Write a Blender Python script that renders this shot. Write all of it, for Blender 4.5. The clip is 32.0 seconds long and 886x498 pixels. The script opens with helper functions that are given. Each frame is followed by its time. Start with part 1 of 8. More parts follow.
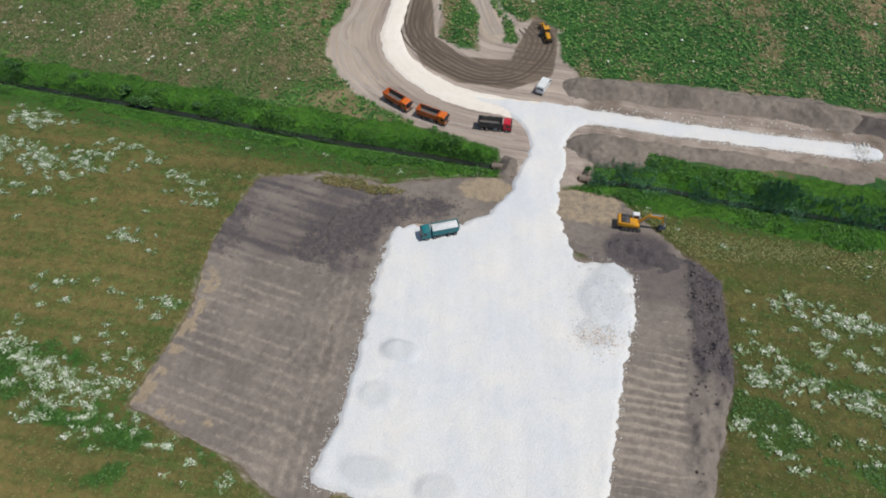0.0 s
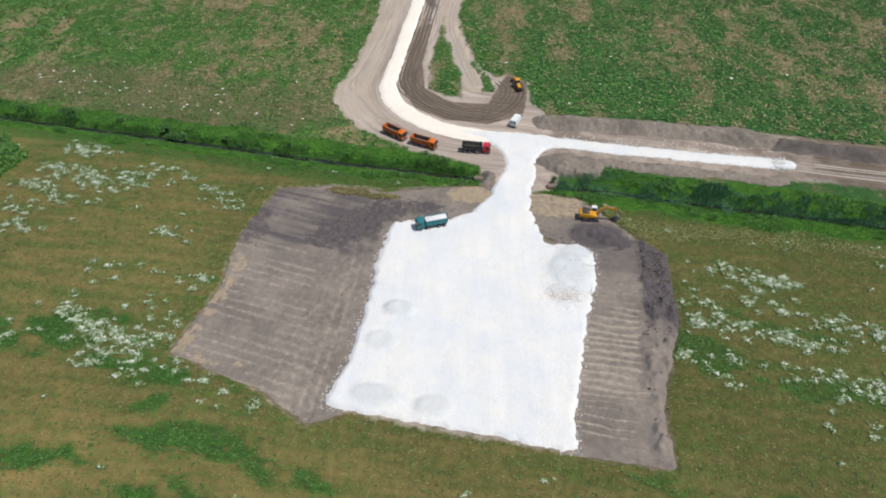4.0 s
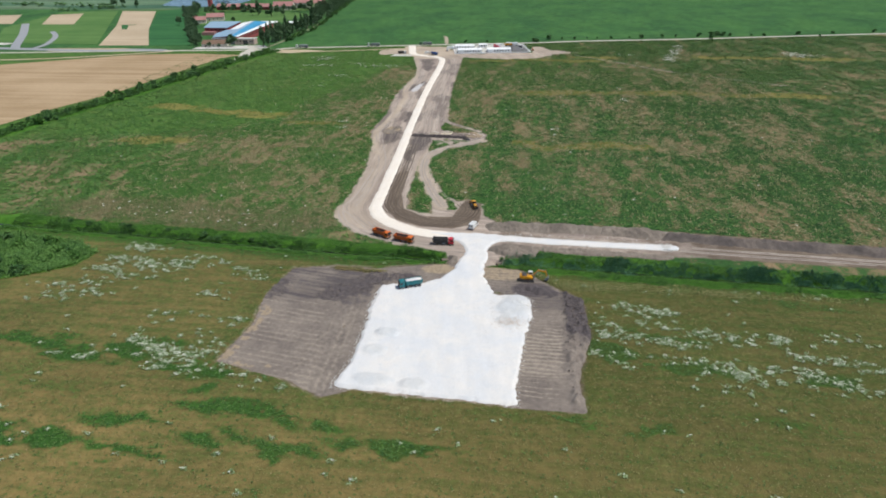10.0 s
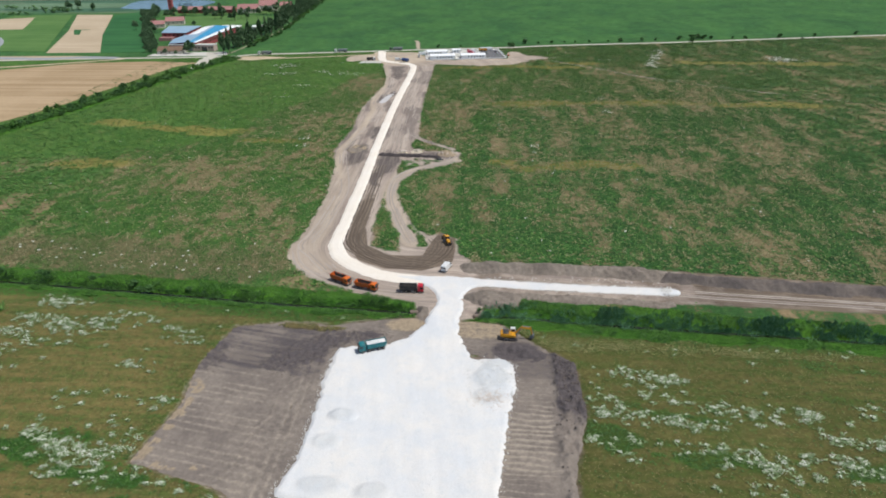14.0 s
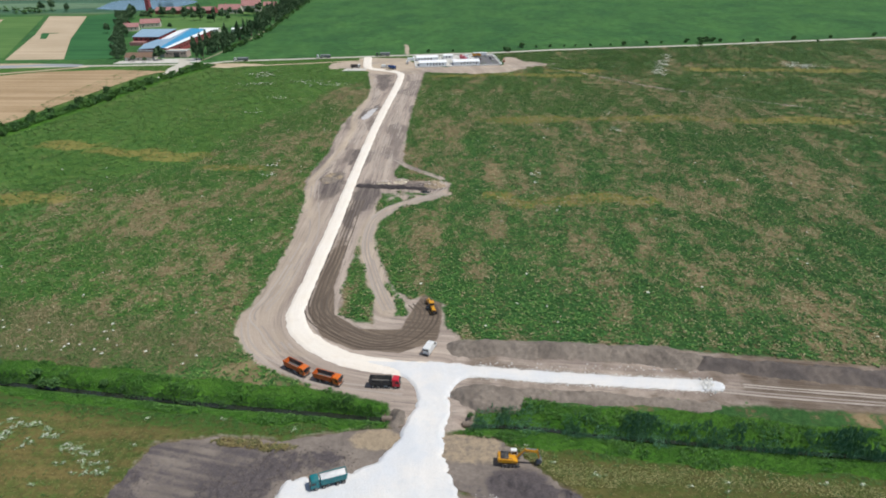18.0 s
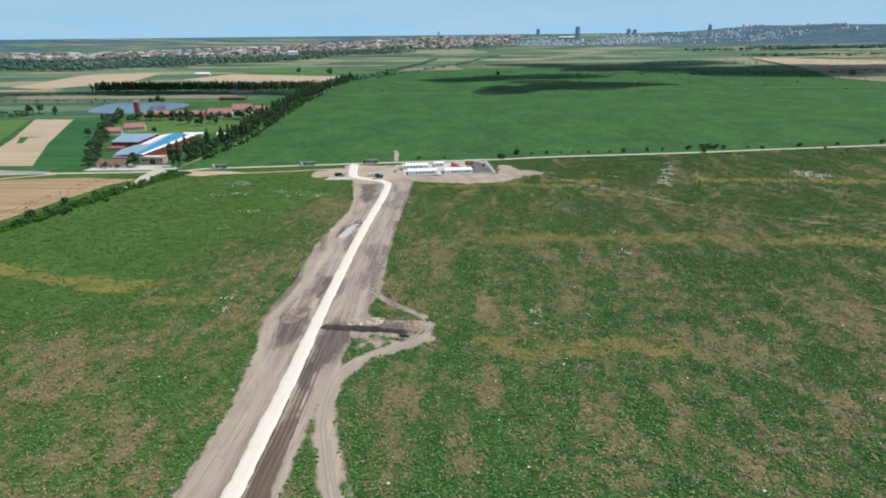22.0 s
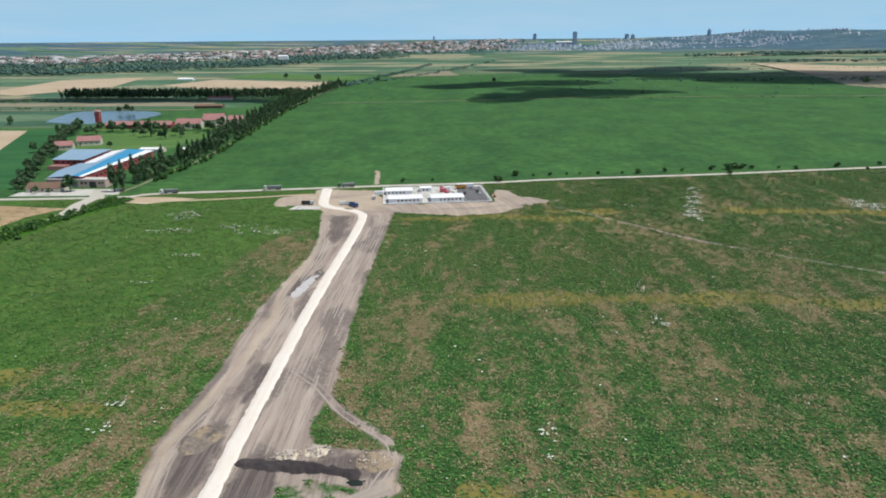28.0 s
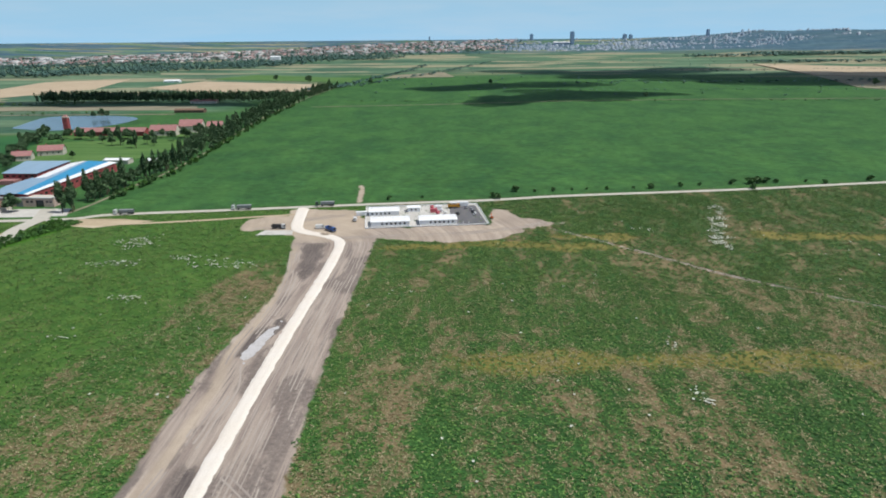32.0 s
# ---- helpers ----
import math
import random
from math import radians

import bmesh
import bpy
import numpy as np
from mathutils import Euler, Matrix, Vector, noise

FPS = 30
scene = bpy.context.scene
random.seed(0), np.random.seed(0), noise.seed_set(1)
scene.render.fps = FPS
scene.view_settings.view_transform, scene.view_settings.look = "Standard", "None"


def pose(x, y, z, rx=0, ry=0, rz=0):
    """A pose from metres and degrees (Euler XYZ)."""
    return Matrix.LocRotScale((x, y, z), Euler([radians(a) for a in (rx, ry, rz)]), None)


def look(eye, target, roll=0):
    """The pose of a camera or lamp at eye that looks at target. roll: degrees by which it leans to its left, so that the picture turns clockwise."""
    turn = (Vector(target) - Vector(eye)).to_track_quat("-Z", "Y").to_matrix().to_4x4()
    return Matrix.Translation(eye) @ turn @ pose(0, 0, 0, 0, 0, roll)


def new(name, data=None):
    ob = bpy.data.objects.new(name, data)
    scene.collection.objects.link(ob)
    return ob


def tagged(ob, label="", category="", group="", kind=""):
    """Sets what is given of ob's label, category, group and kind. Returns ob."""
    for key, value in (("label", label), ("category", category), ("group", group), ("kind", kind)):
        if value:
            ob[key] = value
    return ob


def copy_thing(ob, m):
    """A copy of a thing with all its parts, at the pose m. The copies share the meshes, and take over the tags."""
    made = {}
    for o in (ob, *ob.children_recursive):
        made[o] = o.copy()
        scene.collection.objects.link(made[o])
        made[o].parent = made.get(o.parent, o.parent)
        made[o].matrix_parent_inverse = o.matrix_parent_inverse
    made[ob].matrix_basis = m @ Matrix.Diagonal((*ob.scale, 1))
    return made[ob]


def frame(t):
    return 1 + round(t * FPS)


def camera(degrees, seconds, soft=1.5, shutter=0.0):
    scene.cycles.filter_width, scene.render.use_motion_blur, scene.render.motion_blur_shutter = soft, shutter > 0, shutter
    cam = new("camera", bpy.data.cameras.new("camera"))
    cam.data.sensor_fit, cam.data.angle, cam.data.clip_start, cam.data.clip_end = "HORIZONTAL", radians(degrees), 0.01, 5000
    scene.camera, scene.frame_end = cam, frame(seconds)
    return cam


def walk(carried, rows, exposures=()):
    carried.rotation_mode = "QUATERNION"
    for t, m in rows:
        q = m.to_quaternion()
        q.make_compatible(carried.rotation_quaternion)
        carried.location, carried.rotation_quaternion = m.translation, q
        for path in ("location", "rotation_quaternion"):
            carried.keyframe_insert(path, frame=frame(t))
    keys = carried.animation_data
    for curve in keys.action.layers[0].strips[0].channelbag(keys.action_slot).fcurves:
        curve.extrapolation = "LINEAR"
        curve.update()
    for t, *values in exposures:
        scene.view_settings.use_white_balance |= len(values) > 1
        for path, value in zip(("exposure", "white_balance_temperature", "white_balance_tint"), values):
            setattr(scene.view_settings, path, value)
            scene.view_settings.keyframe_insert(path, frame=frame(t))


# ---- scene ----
cam = camera(68.3, 32.0, soft=1.9)
METRES, EYE, TILT, LEAN, TURN = 380.4, 105.0, 0.0, 0.0, 11.9
ROWS = [
    (0.0, 0.0, 0.0, 0.0, -1.82, -52.75, 1.38),
    (0.5, 0.0002, -0.0065, -0.0001, -2.42, -52.69, 1.4),
    (1.0, 0.0001, -0.0155, -0.0001, -2.68, -52.66, 1.38),
    (1.5, -0.0007, -0.0264, -0.0001, -2.79, -52.63, 1.34),
    (2.0, -0.0012, -0.039, -0.0003, -2.84, -52.58, 1.33),
    (2.5, -0.0022, -0.0523, -0.0001, -2.91, -51.91, 1.29),
    (3.0, -0.0033, -0.0668, 0.0002, -2.98, -49.3, 1.25),
    (3.5, -0.0047, -0.0822, 0.0002, -3.05, -46.15, 1.19),
    (5.5, -0.0095, -0.1514, 0.0001, -3.24, -33.56, 0.96),
    (6.0, -0.0111, -0.17, -0.0, -3.29, -30.64, 0.89),
    (6.5, -0.0126, -0.1888, -0.0001, -3.34, -27.82, 0.81),
    (7.0, -0.0142, -0.2079, -0.0004, -3.39, -26.2, 0.72),
    (7.5, -0.0155, -0.227, -0.0007, -3.44, -26.17, 0.72),
    (8.0, -0.017, -0.2458, -0.0001, -3.55, -26.16, 0.68),
    (8.5, -0.0182, -0.2603, 0.0007, -3.67, -26.11, 0.64),
    (9.0, -0.0184, -0.2697, 0.0006, -3.98, -26.06, 0.65),
    (9.5, -0.0179, -0.274, 0.0002, -4.72, -25.99, 0.65),
    (10.0, -0.0171, -0.2735, 0.0002, -5.43, -25.97, 0.62),
    (10.5, -0.0159, -0.2693, 0.0001, -6.13, -25.92, 0.62),
    (11.0, -0.0143, -0.2618, -0.0001, -6.7, -25.87, 0.62),
    (11.5, -0.0126, -0.2517, -0.0, -7.11, -25.86, 0.6),
    (12.0, -0.0105, -0.2397, -0.0001, -7.3, -25.83, 0.59),
    (12.5, -0.0081, -0.2263, -0.0002, -7.38, -25.82, 0.58),
    (13.0, -0.0054, -0.2121, -0.0002, -7.45, -25.86, 0.59),
    (13.5, -0.0027, -0.197, -0.0001, -7.53, -25.95, 0.61),
    (14.0, 0.0003, -0.1814, 0.0002, -7.58, -26.03, 0.61),
    (14.5, 0.0033, -0.1656, 0.0004, -7.65, -26.09, 0.62),
    (16.5, 0.0167, -0.1021, 0.0013, -7.89, -26.29, 0.7),
    (17.0, 0.0203, -0.086, 0.0015, -7.94, -26.33, 0.73),
    (17.5, 0.0238, -0.0699, 0.0015, -7.98, -26.37, 0.75),
    (18.0, 0.0276, -0.0536, 0.0014, -8.03, -26.38, 0.74),
    (18.5, 0.0313, -0.037, 0.0017, -8.08, -25.92, 0.73),
    (19.0, 0.0354, -0.0205, 0.0017, -8.1, -24.23, 0.72),
    (19.5, 0.0396, -0.0039, 0.0016, -8.12, -22.42, 0.7),
    (20.0, 0.0439, 0.0129, 0.0015, -8.15, -20.66, 0.66),
    (20.5, 0.048, 0.0298, 0.001, -8.19, -19.05, 0.63),
    (21.0, 0.0522, 0.0464, 0.0009, -8.22, -19.05, 0.62),
    (21.5, 0.0565, 0.0633, 0.0007, -8.23, -19.04, 0.61),
    (22.0, 0.0609, 0.0807, 0.0007, -8.25, -18.29, 0.58),
    (22.5, 0.0653, 0.0976, 0.0002, -8.27, -17.89, 0.55),
    (23.0, 0.0695, 0.1148, 0.0001, -8.29, -17.91, 0.53),
    (23.5, 0.0737, 0.1319, -0.0001, -8.31, -17.91, 0.52),
    (24.0, 0.0778, 0.1493, -0.0003, -8.34, -17.91, 0.5),
    (24.5, 0.0815, 0.1656, -0.0006, -8.35, -17.91, 0.48),
    (25.0, 0.0853, 0.1833, -0.0007, -8.38, -17.91, 0.47),
    (25.5, 0.0891, 0.2011, -0.0007, -8.41, -17.91, 0.46),
    (27.5, 0.1043, 0.2723, -0.0014, -8.53, -17.92, 0.43),
    (28.0, 0.1082, 0.2901, -0.0015, -8.57, -17.93, 0.44),
    (28.5, 0.112, 0.3078, -0.0016, -8.61, -17.94, 0.42),
    (29.0, 0.1162, 0.3253, -0.0015, -8.64, -17.96, 0.43),
    (29.5, 0.1202, 0.3431, -0.0016, -8.68, -17.96, 0.42),
    (30.0, 0.1244, 0.3612, -0.0015, -8.71, -17.95, 0.42),
    (30.5, 0.1283, 0.3791, -0.0015, -8.75, -17.93, 0.43),
    (31.0, 0.1321, 0.397, -0.0014, -8.8, -17.93, 0.45),
    (31.5, 0.136, 0.4151, -0.0015, -8.84, -17.92, 0.47),
    (32.0, 0.14, 0.4333, -0.0016, -8.88, -17.91, 0.48),
]
walk(cam, [(t, pose(0, 0, EYE, TILT, LEAN, TURN) @ pose(METRES * x, METRES * y, METRES * z, 90 + pitch, roll, yaw)) for t, x, y, z, yaw, pitch, roll in ROWS],
     exposures=[(0.0, -0.18), (2.5, -0.06), (6.0, 0.18), (7.0, 0.02), (9.0, 0.0), (32.0, 0.0)])

# ---- light ----
SUN_EL, SUN_AZ = 64.0, 103.0          # degrees above the horizon; degrees from +y towards +x
world = bpy.data.worlds.new("sky_world")
scene.world = world
world.use_nodes = True
wn, wl = world.node_tree.nodes, world.node_tree.links
sky = wn.new("ShaderNodeTexSky")
sky.sky_type, sky.sun_disc = "NISHITA", False
sky.sun_elevation, sky.sun_rotation = radians(SUN_EL), radians(SUN_AZ)
sky.air_density, sky.dust_density, sky.ozone_density = 1.0, 1.2, 1.4
# thin high cloud, streaked along the horizon
wc = wn.new("ShaderNodeTexCoord")
wm = wn.new("ShaderNodeMapping")
wm.inputs["Scale"].default_value = (2.2, 2.2, 16.0)
wz = wn.new("ShaderNodeTexNoise")
wz.inputs["Scale"].default_value, wz.inputs["Detail"].default_value, wz.inputs["Roughness"].default_value = 2.2, 7.0, 0.6
wr = wn.new("ShaderNodeMapRange")
wr.inputs["From Min"].default_value, wr.inputs["From Max"].default_value = 0.42, 0.78
wr.inputs["To Max"].default_value = 0.28
wx = wn.new("ShaderNodeMix")
wx.data_type = "RGBA"
wx.inputs[7].default_value = (7.2, 8.0, 8.8, 1)
wl.new(wc.outputs["Generated"], wm.inputs["Vector"])
wl.new(wm.outputs["Vector"], wz.inputs["Vector"])
wl.new(wz.outputs["Fac"], wr.inputs["Value"])
wl.new(wr.outputs["Result"], wx.inputs[0])
# pale blue summer air low over the plain
ws = wn.new("ShaderNodeSeparateXYZ")
wl.new(wc.outputs["Generated"], ws.inputs["Vector"])
wh = wn.new("ShaderNodeMapRange")
wh.inputs["From Min"].default_value, wh.inputs["From Max"].default_value = -0.02, 0.30
wh.inputs["To Min"].default_value, wh.inputs["To Max"].default_value = 1.0, 0.0
wl.new(ws.outputs["Z"], wh.inputs["Value"])
wb = wn.new("ShaderNodeMix")
wb.data_type = "RGBA"
wb.inputs[7].default_value = (4.1, 7.4, 10.3, 1)
wl.new(wh.outputs["Result"], wb.inputs[0])
wl.new(sky.outputs["Color"], wb.inputs[6])
wl.new(wb.outputs[2], wx.inputs[6])
wl.new(wx.outputs[2], wn["Background"].inputs["Color"])
wn["Background"].inputs["Strength"].default_value = 0.085

sun_dir = Vector((math.sin(radians(SUN_AZ)) * math.cos(radians(SUN_EL)), math.cos(radians(SUN_AZ)) * math.cos(radians(SUN_EL)), math.sin(radians(SUN_EL))))
sun_data = bpy.data.lights.new("sun", "SUN")
sun_data.energy, sun_data.angle, sun_data.color = 4.1, radians(0.53), (1.0, 0.965, 0.90)
sun = new("sun", sun_data)
sun.matrix_world = look((0, 0, 300), Vector((0, 0, 300)) - sun_dir)


# ---- arithmetic for the plan ----
def hash2(ix, iy, seed):
    h = (ix.astype(np.int64) * 374761393 + iy.astype(np.int64) * 668265263 + seed * 974634541) & 0xFFFFFFFF
    h = ((h ^ (h >> 13)) * 1274126177) & 0xFFFFFFFF
    return ((h ^ (h >> 16)) & 0xFFFF) / 65535.0


def vnoise(x, y, seed=0):
    """Smooth value noise, 0 to 1, of cell size 1."""
    ix, iy = np.floor(x), np.floor(y)
    fx, fy = x - ix, y - iy
    fx, fy = fx * fx * (3 - 2 * fx), fy * fy * (3 - 2 * fy)
    a, b = hash2(ix, iy, seed), hash2(ix + 1, iy, seed)
    c, d = hash2(ix, iy + 1, seed), hash2(ix + 1, iy + 1, seed)
    return (a * (1 - fx) + b * fx) * (1 - fy) + (c * (1 - fx) + d * fx) * fy


def fbm(x, y, size, seed=0, octaves=4):
    x, y = np.asarray(x, float) / size, np.asarray(y, float) / size
    total, amp, norm = 0, 1.0, 0
    for k in range(octaves):
        total = total + amp * vnoise(x * 2 ** k + 17.3 * k, y * 2 ** k - 9.1 * k, seed + k)
        norm += amp
        amp *= 0.5
    return total / norm


def sstep(a, b, x):
    t = np.clip((x - a) / (b - a), 0, 1)
    return t * t * (3 - 2 * t)


def smooth(pts, n=6):
    """Catmull-Rom through a few control points."""
    p = [np.array(q, float) for q in pts]
    p = [2 * p[0] - p[1]] + p + [2 * p[-1] - p[-2]]
    out = []
    for i in range(1, len(p) - 2):
        for k in range(n):
            t = k / n
            out.append(0.5 * (2 * p[i] + (p[i + 1] - p[i - 1]) * t + (2 * p[i - 1] - 5 * p[i] + 4 * p[i + 1] - p[i + 2]) * t * t
                              + (3 * p[i] - p[i - 1] - 3 * p[i + 1] + p[i + 2]) * t ** 3))
    out.append(p[-2])
    return np.array(out)


def line_dist(x, y, pts):
    """Distance to a polyline, signed side distance, and length along it."""
    best, side, along, run = np.full(np.shape(x), 1e9), np.zeros(np.shape(x)), np.zeros(np.shape(x)), 0.0
    for (ax, ay), (bx, by) in zip(pts[:-1], pts[1:]):
        dx, dy = bx - ax, by - ay
        ll = max(math.hypot(dx, dy), 1e-6)
        t = np.clip(((x - ax) * dx + (y - ay) * dy) / (ll * ll), 0, 1)
        ex, ey = x - ax - t * dx, y - ay - t * dy
        d = np.hypot(ex, ey)
        near = d < best
        best = np.where(near, d, best)
        side = np.where(near, d * np.sign(dx * ey - dy * ex), side)
        along = np.where(near, run + t * ll, along)
        run += ll
    return best, side, along


def poly_sd(x, y, pts):
    """Signed distance to a polygon, negative inside."""
    pts = [tuple(p) for p in pts]
    inside = np.zeros(np.shape(x), bool)
    for (ax, ay), (bx, by) in zip(pts, pts[1:] + pts[:1]):
        if ay != by:
            inside ^= ((ay > y) != (by > y)) & (x < (bx - ax) * (y - ay) / (by - ay) + ax)
    d = line_dist(x, y, pts + pts[:1])[0]
    return np.where(inside, -d, d)


# ---- the plan, in metres ----
MAIN = smooth([(2, 122.5), (-8, 123), (-18, 124.5), (-27, 128), (-36, 135), (-41, 142), (-43.5, 151), (-43.9, 166), (-45, 197), (-46, 224), (-48, 262), (-50, 310),
               (-52, 369), (-52.6, 415), (-53.3, 468), (-55, 499), (-58.5, 510), (-66, 517), (-77, 522.5), (-85, 529), (-89, 542), (-94.5, 576)])
BRANCH = smooth([(2, 122.5), (12, 122.5), (25, 121.3), (44, 120.3), (58, 119.8), (73, 119.2)])
BRANCH_EARTH = smooth([(70, 119.5), (95, 117), (121, 115), (150, 113), (220, 109), (330, 102)])
PAVED = smooth([(-900, 470), (-520, 515), (-366, 534), (-291, 541), (-234, 548), (-212, 559), (-137, 573), (-59, 588), (24, 602), (79, 616), (200, 637), (321, 664), (600, 722), (1400, 880)])
PAD = [(-28, 83), (-29, 68), (-28, 60), (-28, 51), (-28, 39), (-30, 32), (-30, 28), (-16, 27), (1, 26), (18, 25), (18, 35), (19, 46), (20, 58), (22, 66), (22, 78), (18, 80.5), (10, 80),
       (8, 87), (6.2, 92), (5.8, 98), (7, 106), (6.5, 112), (7.6, 116.5), (10.5, 119.3), (16, 120), (16, 124), (8, 126), (0, 126.5), (-8, 126.6), (-14, 126.6), (-23, 127.0), (-20, 123.8), (-12, 121.6), (-6, 118.5), (-3.4, 114), (-2.3, 109), (-4, 103), (-5.3, 96), (-9, 89.5), (-14, 86)]
SOIL_WEST = [(-61, 92), (-64, 72), (-62, 55), (-65, 36), (-43, 30), (-32, 23.5), (-25, 27), (-25, 84), (-10, 85), (-3, 96), (-4, 101), (-16, 99), (-31, 95), (-48, 95)]
SOIL_EAST = [(3, 99), (18, 98), (23, 93), (30, 86), (38, 79), (39, 59), (35.5, 45), (34, 37), (35, 24), (14, 24.5), (14, 80), (4, 84)]
LANE_WEST = [(-28, 113), (-36, 117), (-46, 122), (-52, 128), (-58, 136), (-60, 142), (-58, 160), (-59, 200), (-64, 238), (-70, 262), (-70, 280), (-68.5, 305), (-70, 322), (-73, 355), (-71, 388), (-69, 425), (-71.5, 455), (-78, 486), (-84, 515),
        (-100, 522), (-118, 526), (-121, 535), (-121, 552), (-108, 560), (-98, 558), (-103, 572), (-92, 580), (-60, 574), (-50, 560), (-47, 534), (24, 545), (27, 583), (40, 576), (47, 557), (73, 549), (71, 542), (50, 535), (41, 522), (26, 511), (2, 506)]
LANE_EAST = [(-22, 509), (-37, 512), (-35, 414), (-32, 347), (-28, 294), (-29, 284), (-30, 273), (-27, 265.5), (-18, 264), (-8, 264.5), (-2, 262), (-3, 250), (-11, 247.5), (-24, 250.5), (-31, 248), (-32, 238), (-31, 228), (-27, 200), (-21, 180), (-14, 163), (-9, 158),
        (-5, 161), (1.5, 156), (2.5, 144), (8, 137), (40, 137), (78, 134), (150, 127), (330, 112), (330, 100), (120, 110), (73, 112), (25, 114), (13, 108), (12, 101), (4, 98), (-4, 98), (-8, 101), (-9, 108)]
LANE = LANE_WEST + LANE_EAST
ISLAND = [(-33, 203), (-32.5, 175), (-31.5, 162), (-29.5, 148), (-24, 144.5), (-19, 144), (-21.5, 162), (-27, 185), (-31, 203)]
ISLAND_EAST = [(-20, 172), (-11, 158), (-8.5, 149), (-13, 148), (-18, 160)]
DARK_LOOP = [(-8, 152), (-5, 163), (1, 158), (1.5, 145), (1, 136), (-9, 129.5), (-22, 130.5), (-32, 136), (-39.5, 149), (-41, 168), (-42, 199), (-44, 230), (-44, 268), (-40, 240), (-36, 200), (-35, 165), (-31, 148), (-22, 141), (-10, 141)]
SHORT_CUT = smooth([(-4, 249), (-11.4, 243.4), (-22.9, 234.3), (-29.6, 222), (-30.8, 209), (-28.9, 193), (-24.1, 176.6), (-18.5, 160), (-14.9, 151.5)])
DITCH_WEST = smooth([(-420, 140), (-260, 128), (-190, 120), (-139, 115), (-109, 112.5), (-84, 110), (-52, 107), (-23, 105), (-9, 104)])
DITCH_EAST = smooth([(11, 103), (25, 103), (42, 101), (59, 100), (72, 99), (110, 96.5), (200, 90), (330, 80), (460, 72)])
WOOD_WEST = [(-137, 96), (-139, 86), (-152, 77), (-170, 70), (-260, 60), (-320, 80), (-320, 122), (-200, 113), (-165, 108), (-148, 104)]


def ditch_dist(x, y):
    return np.minimum(line_dist(x, y, DITCH_WEST)[0], line_dist(x, y, DITCH_EAST)[0])


def far_rise(x, y):
    """The plain lifts very gently towards the hills."""
    return 92 * (np.clip(np.hypot(x, y - 100) - 2000, 0, 2500) / 2500) ** 2


def land(x, y):
    """The plain with the wooded ridge in the east."""
    az = np.degrees(np.arctan2(x, y - 100))
    r = np.hypot(x, y - 100)
    ridge = sstep(11, 25, az + 3 * (fbm(az, az, 4, 15, 3) - 0.5)) * sstep(3700, 4550, r) * (32 + 18 * fbm(az, 0 * az, 3, 16, 3))
    return far_rise(x, y) + ridge


def height(x, y):
    x, y = np.asarray(x, float), np.asarray(y, float)
    z = land(x, y)
    near = sstep(500, 350, np.abs(x)) * sstep(520, 450, y)
    z = z + near * 0.10 * (fbm(x, y, 9, 3, 3) - 0.5)
    if np.any(near > 0):
        z = z - near * (0.45 * sstep(0.6, -0.8, np.minimum(poly_sd(x, y, SOIL_WEST), poly_sd(x, y, SOIL_EAST))))
        z = z - near * 0.3 * sstep(0.3, -1.0, poly_sd(x, y, PAD))
        d = ditch_dist(x, y)
        z = z - 1.9 * sstep(3.6, 0.5, d + 1.2 * (fbm(x, y, 5, 9, 2) - 0.5))
    return z


# ---- materials ----
def rgb(r, g, b, k=0.74):
    """A base colour from a sunlit surface's colour in everyday 0 to 255 numbers."""
    return tuple(k * (c / 255 / 12.92 if c < 10 else ((c / 255 + 0.055) / 1.055) ** 2.4) for c in (r, g, b)) + (1,)


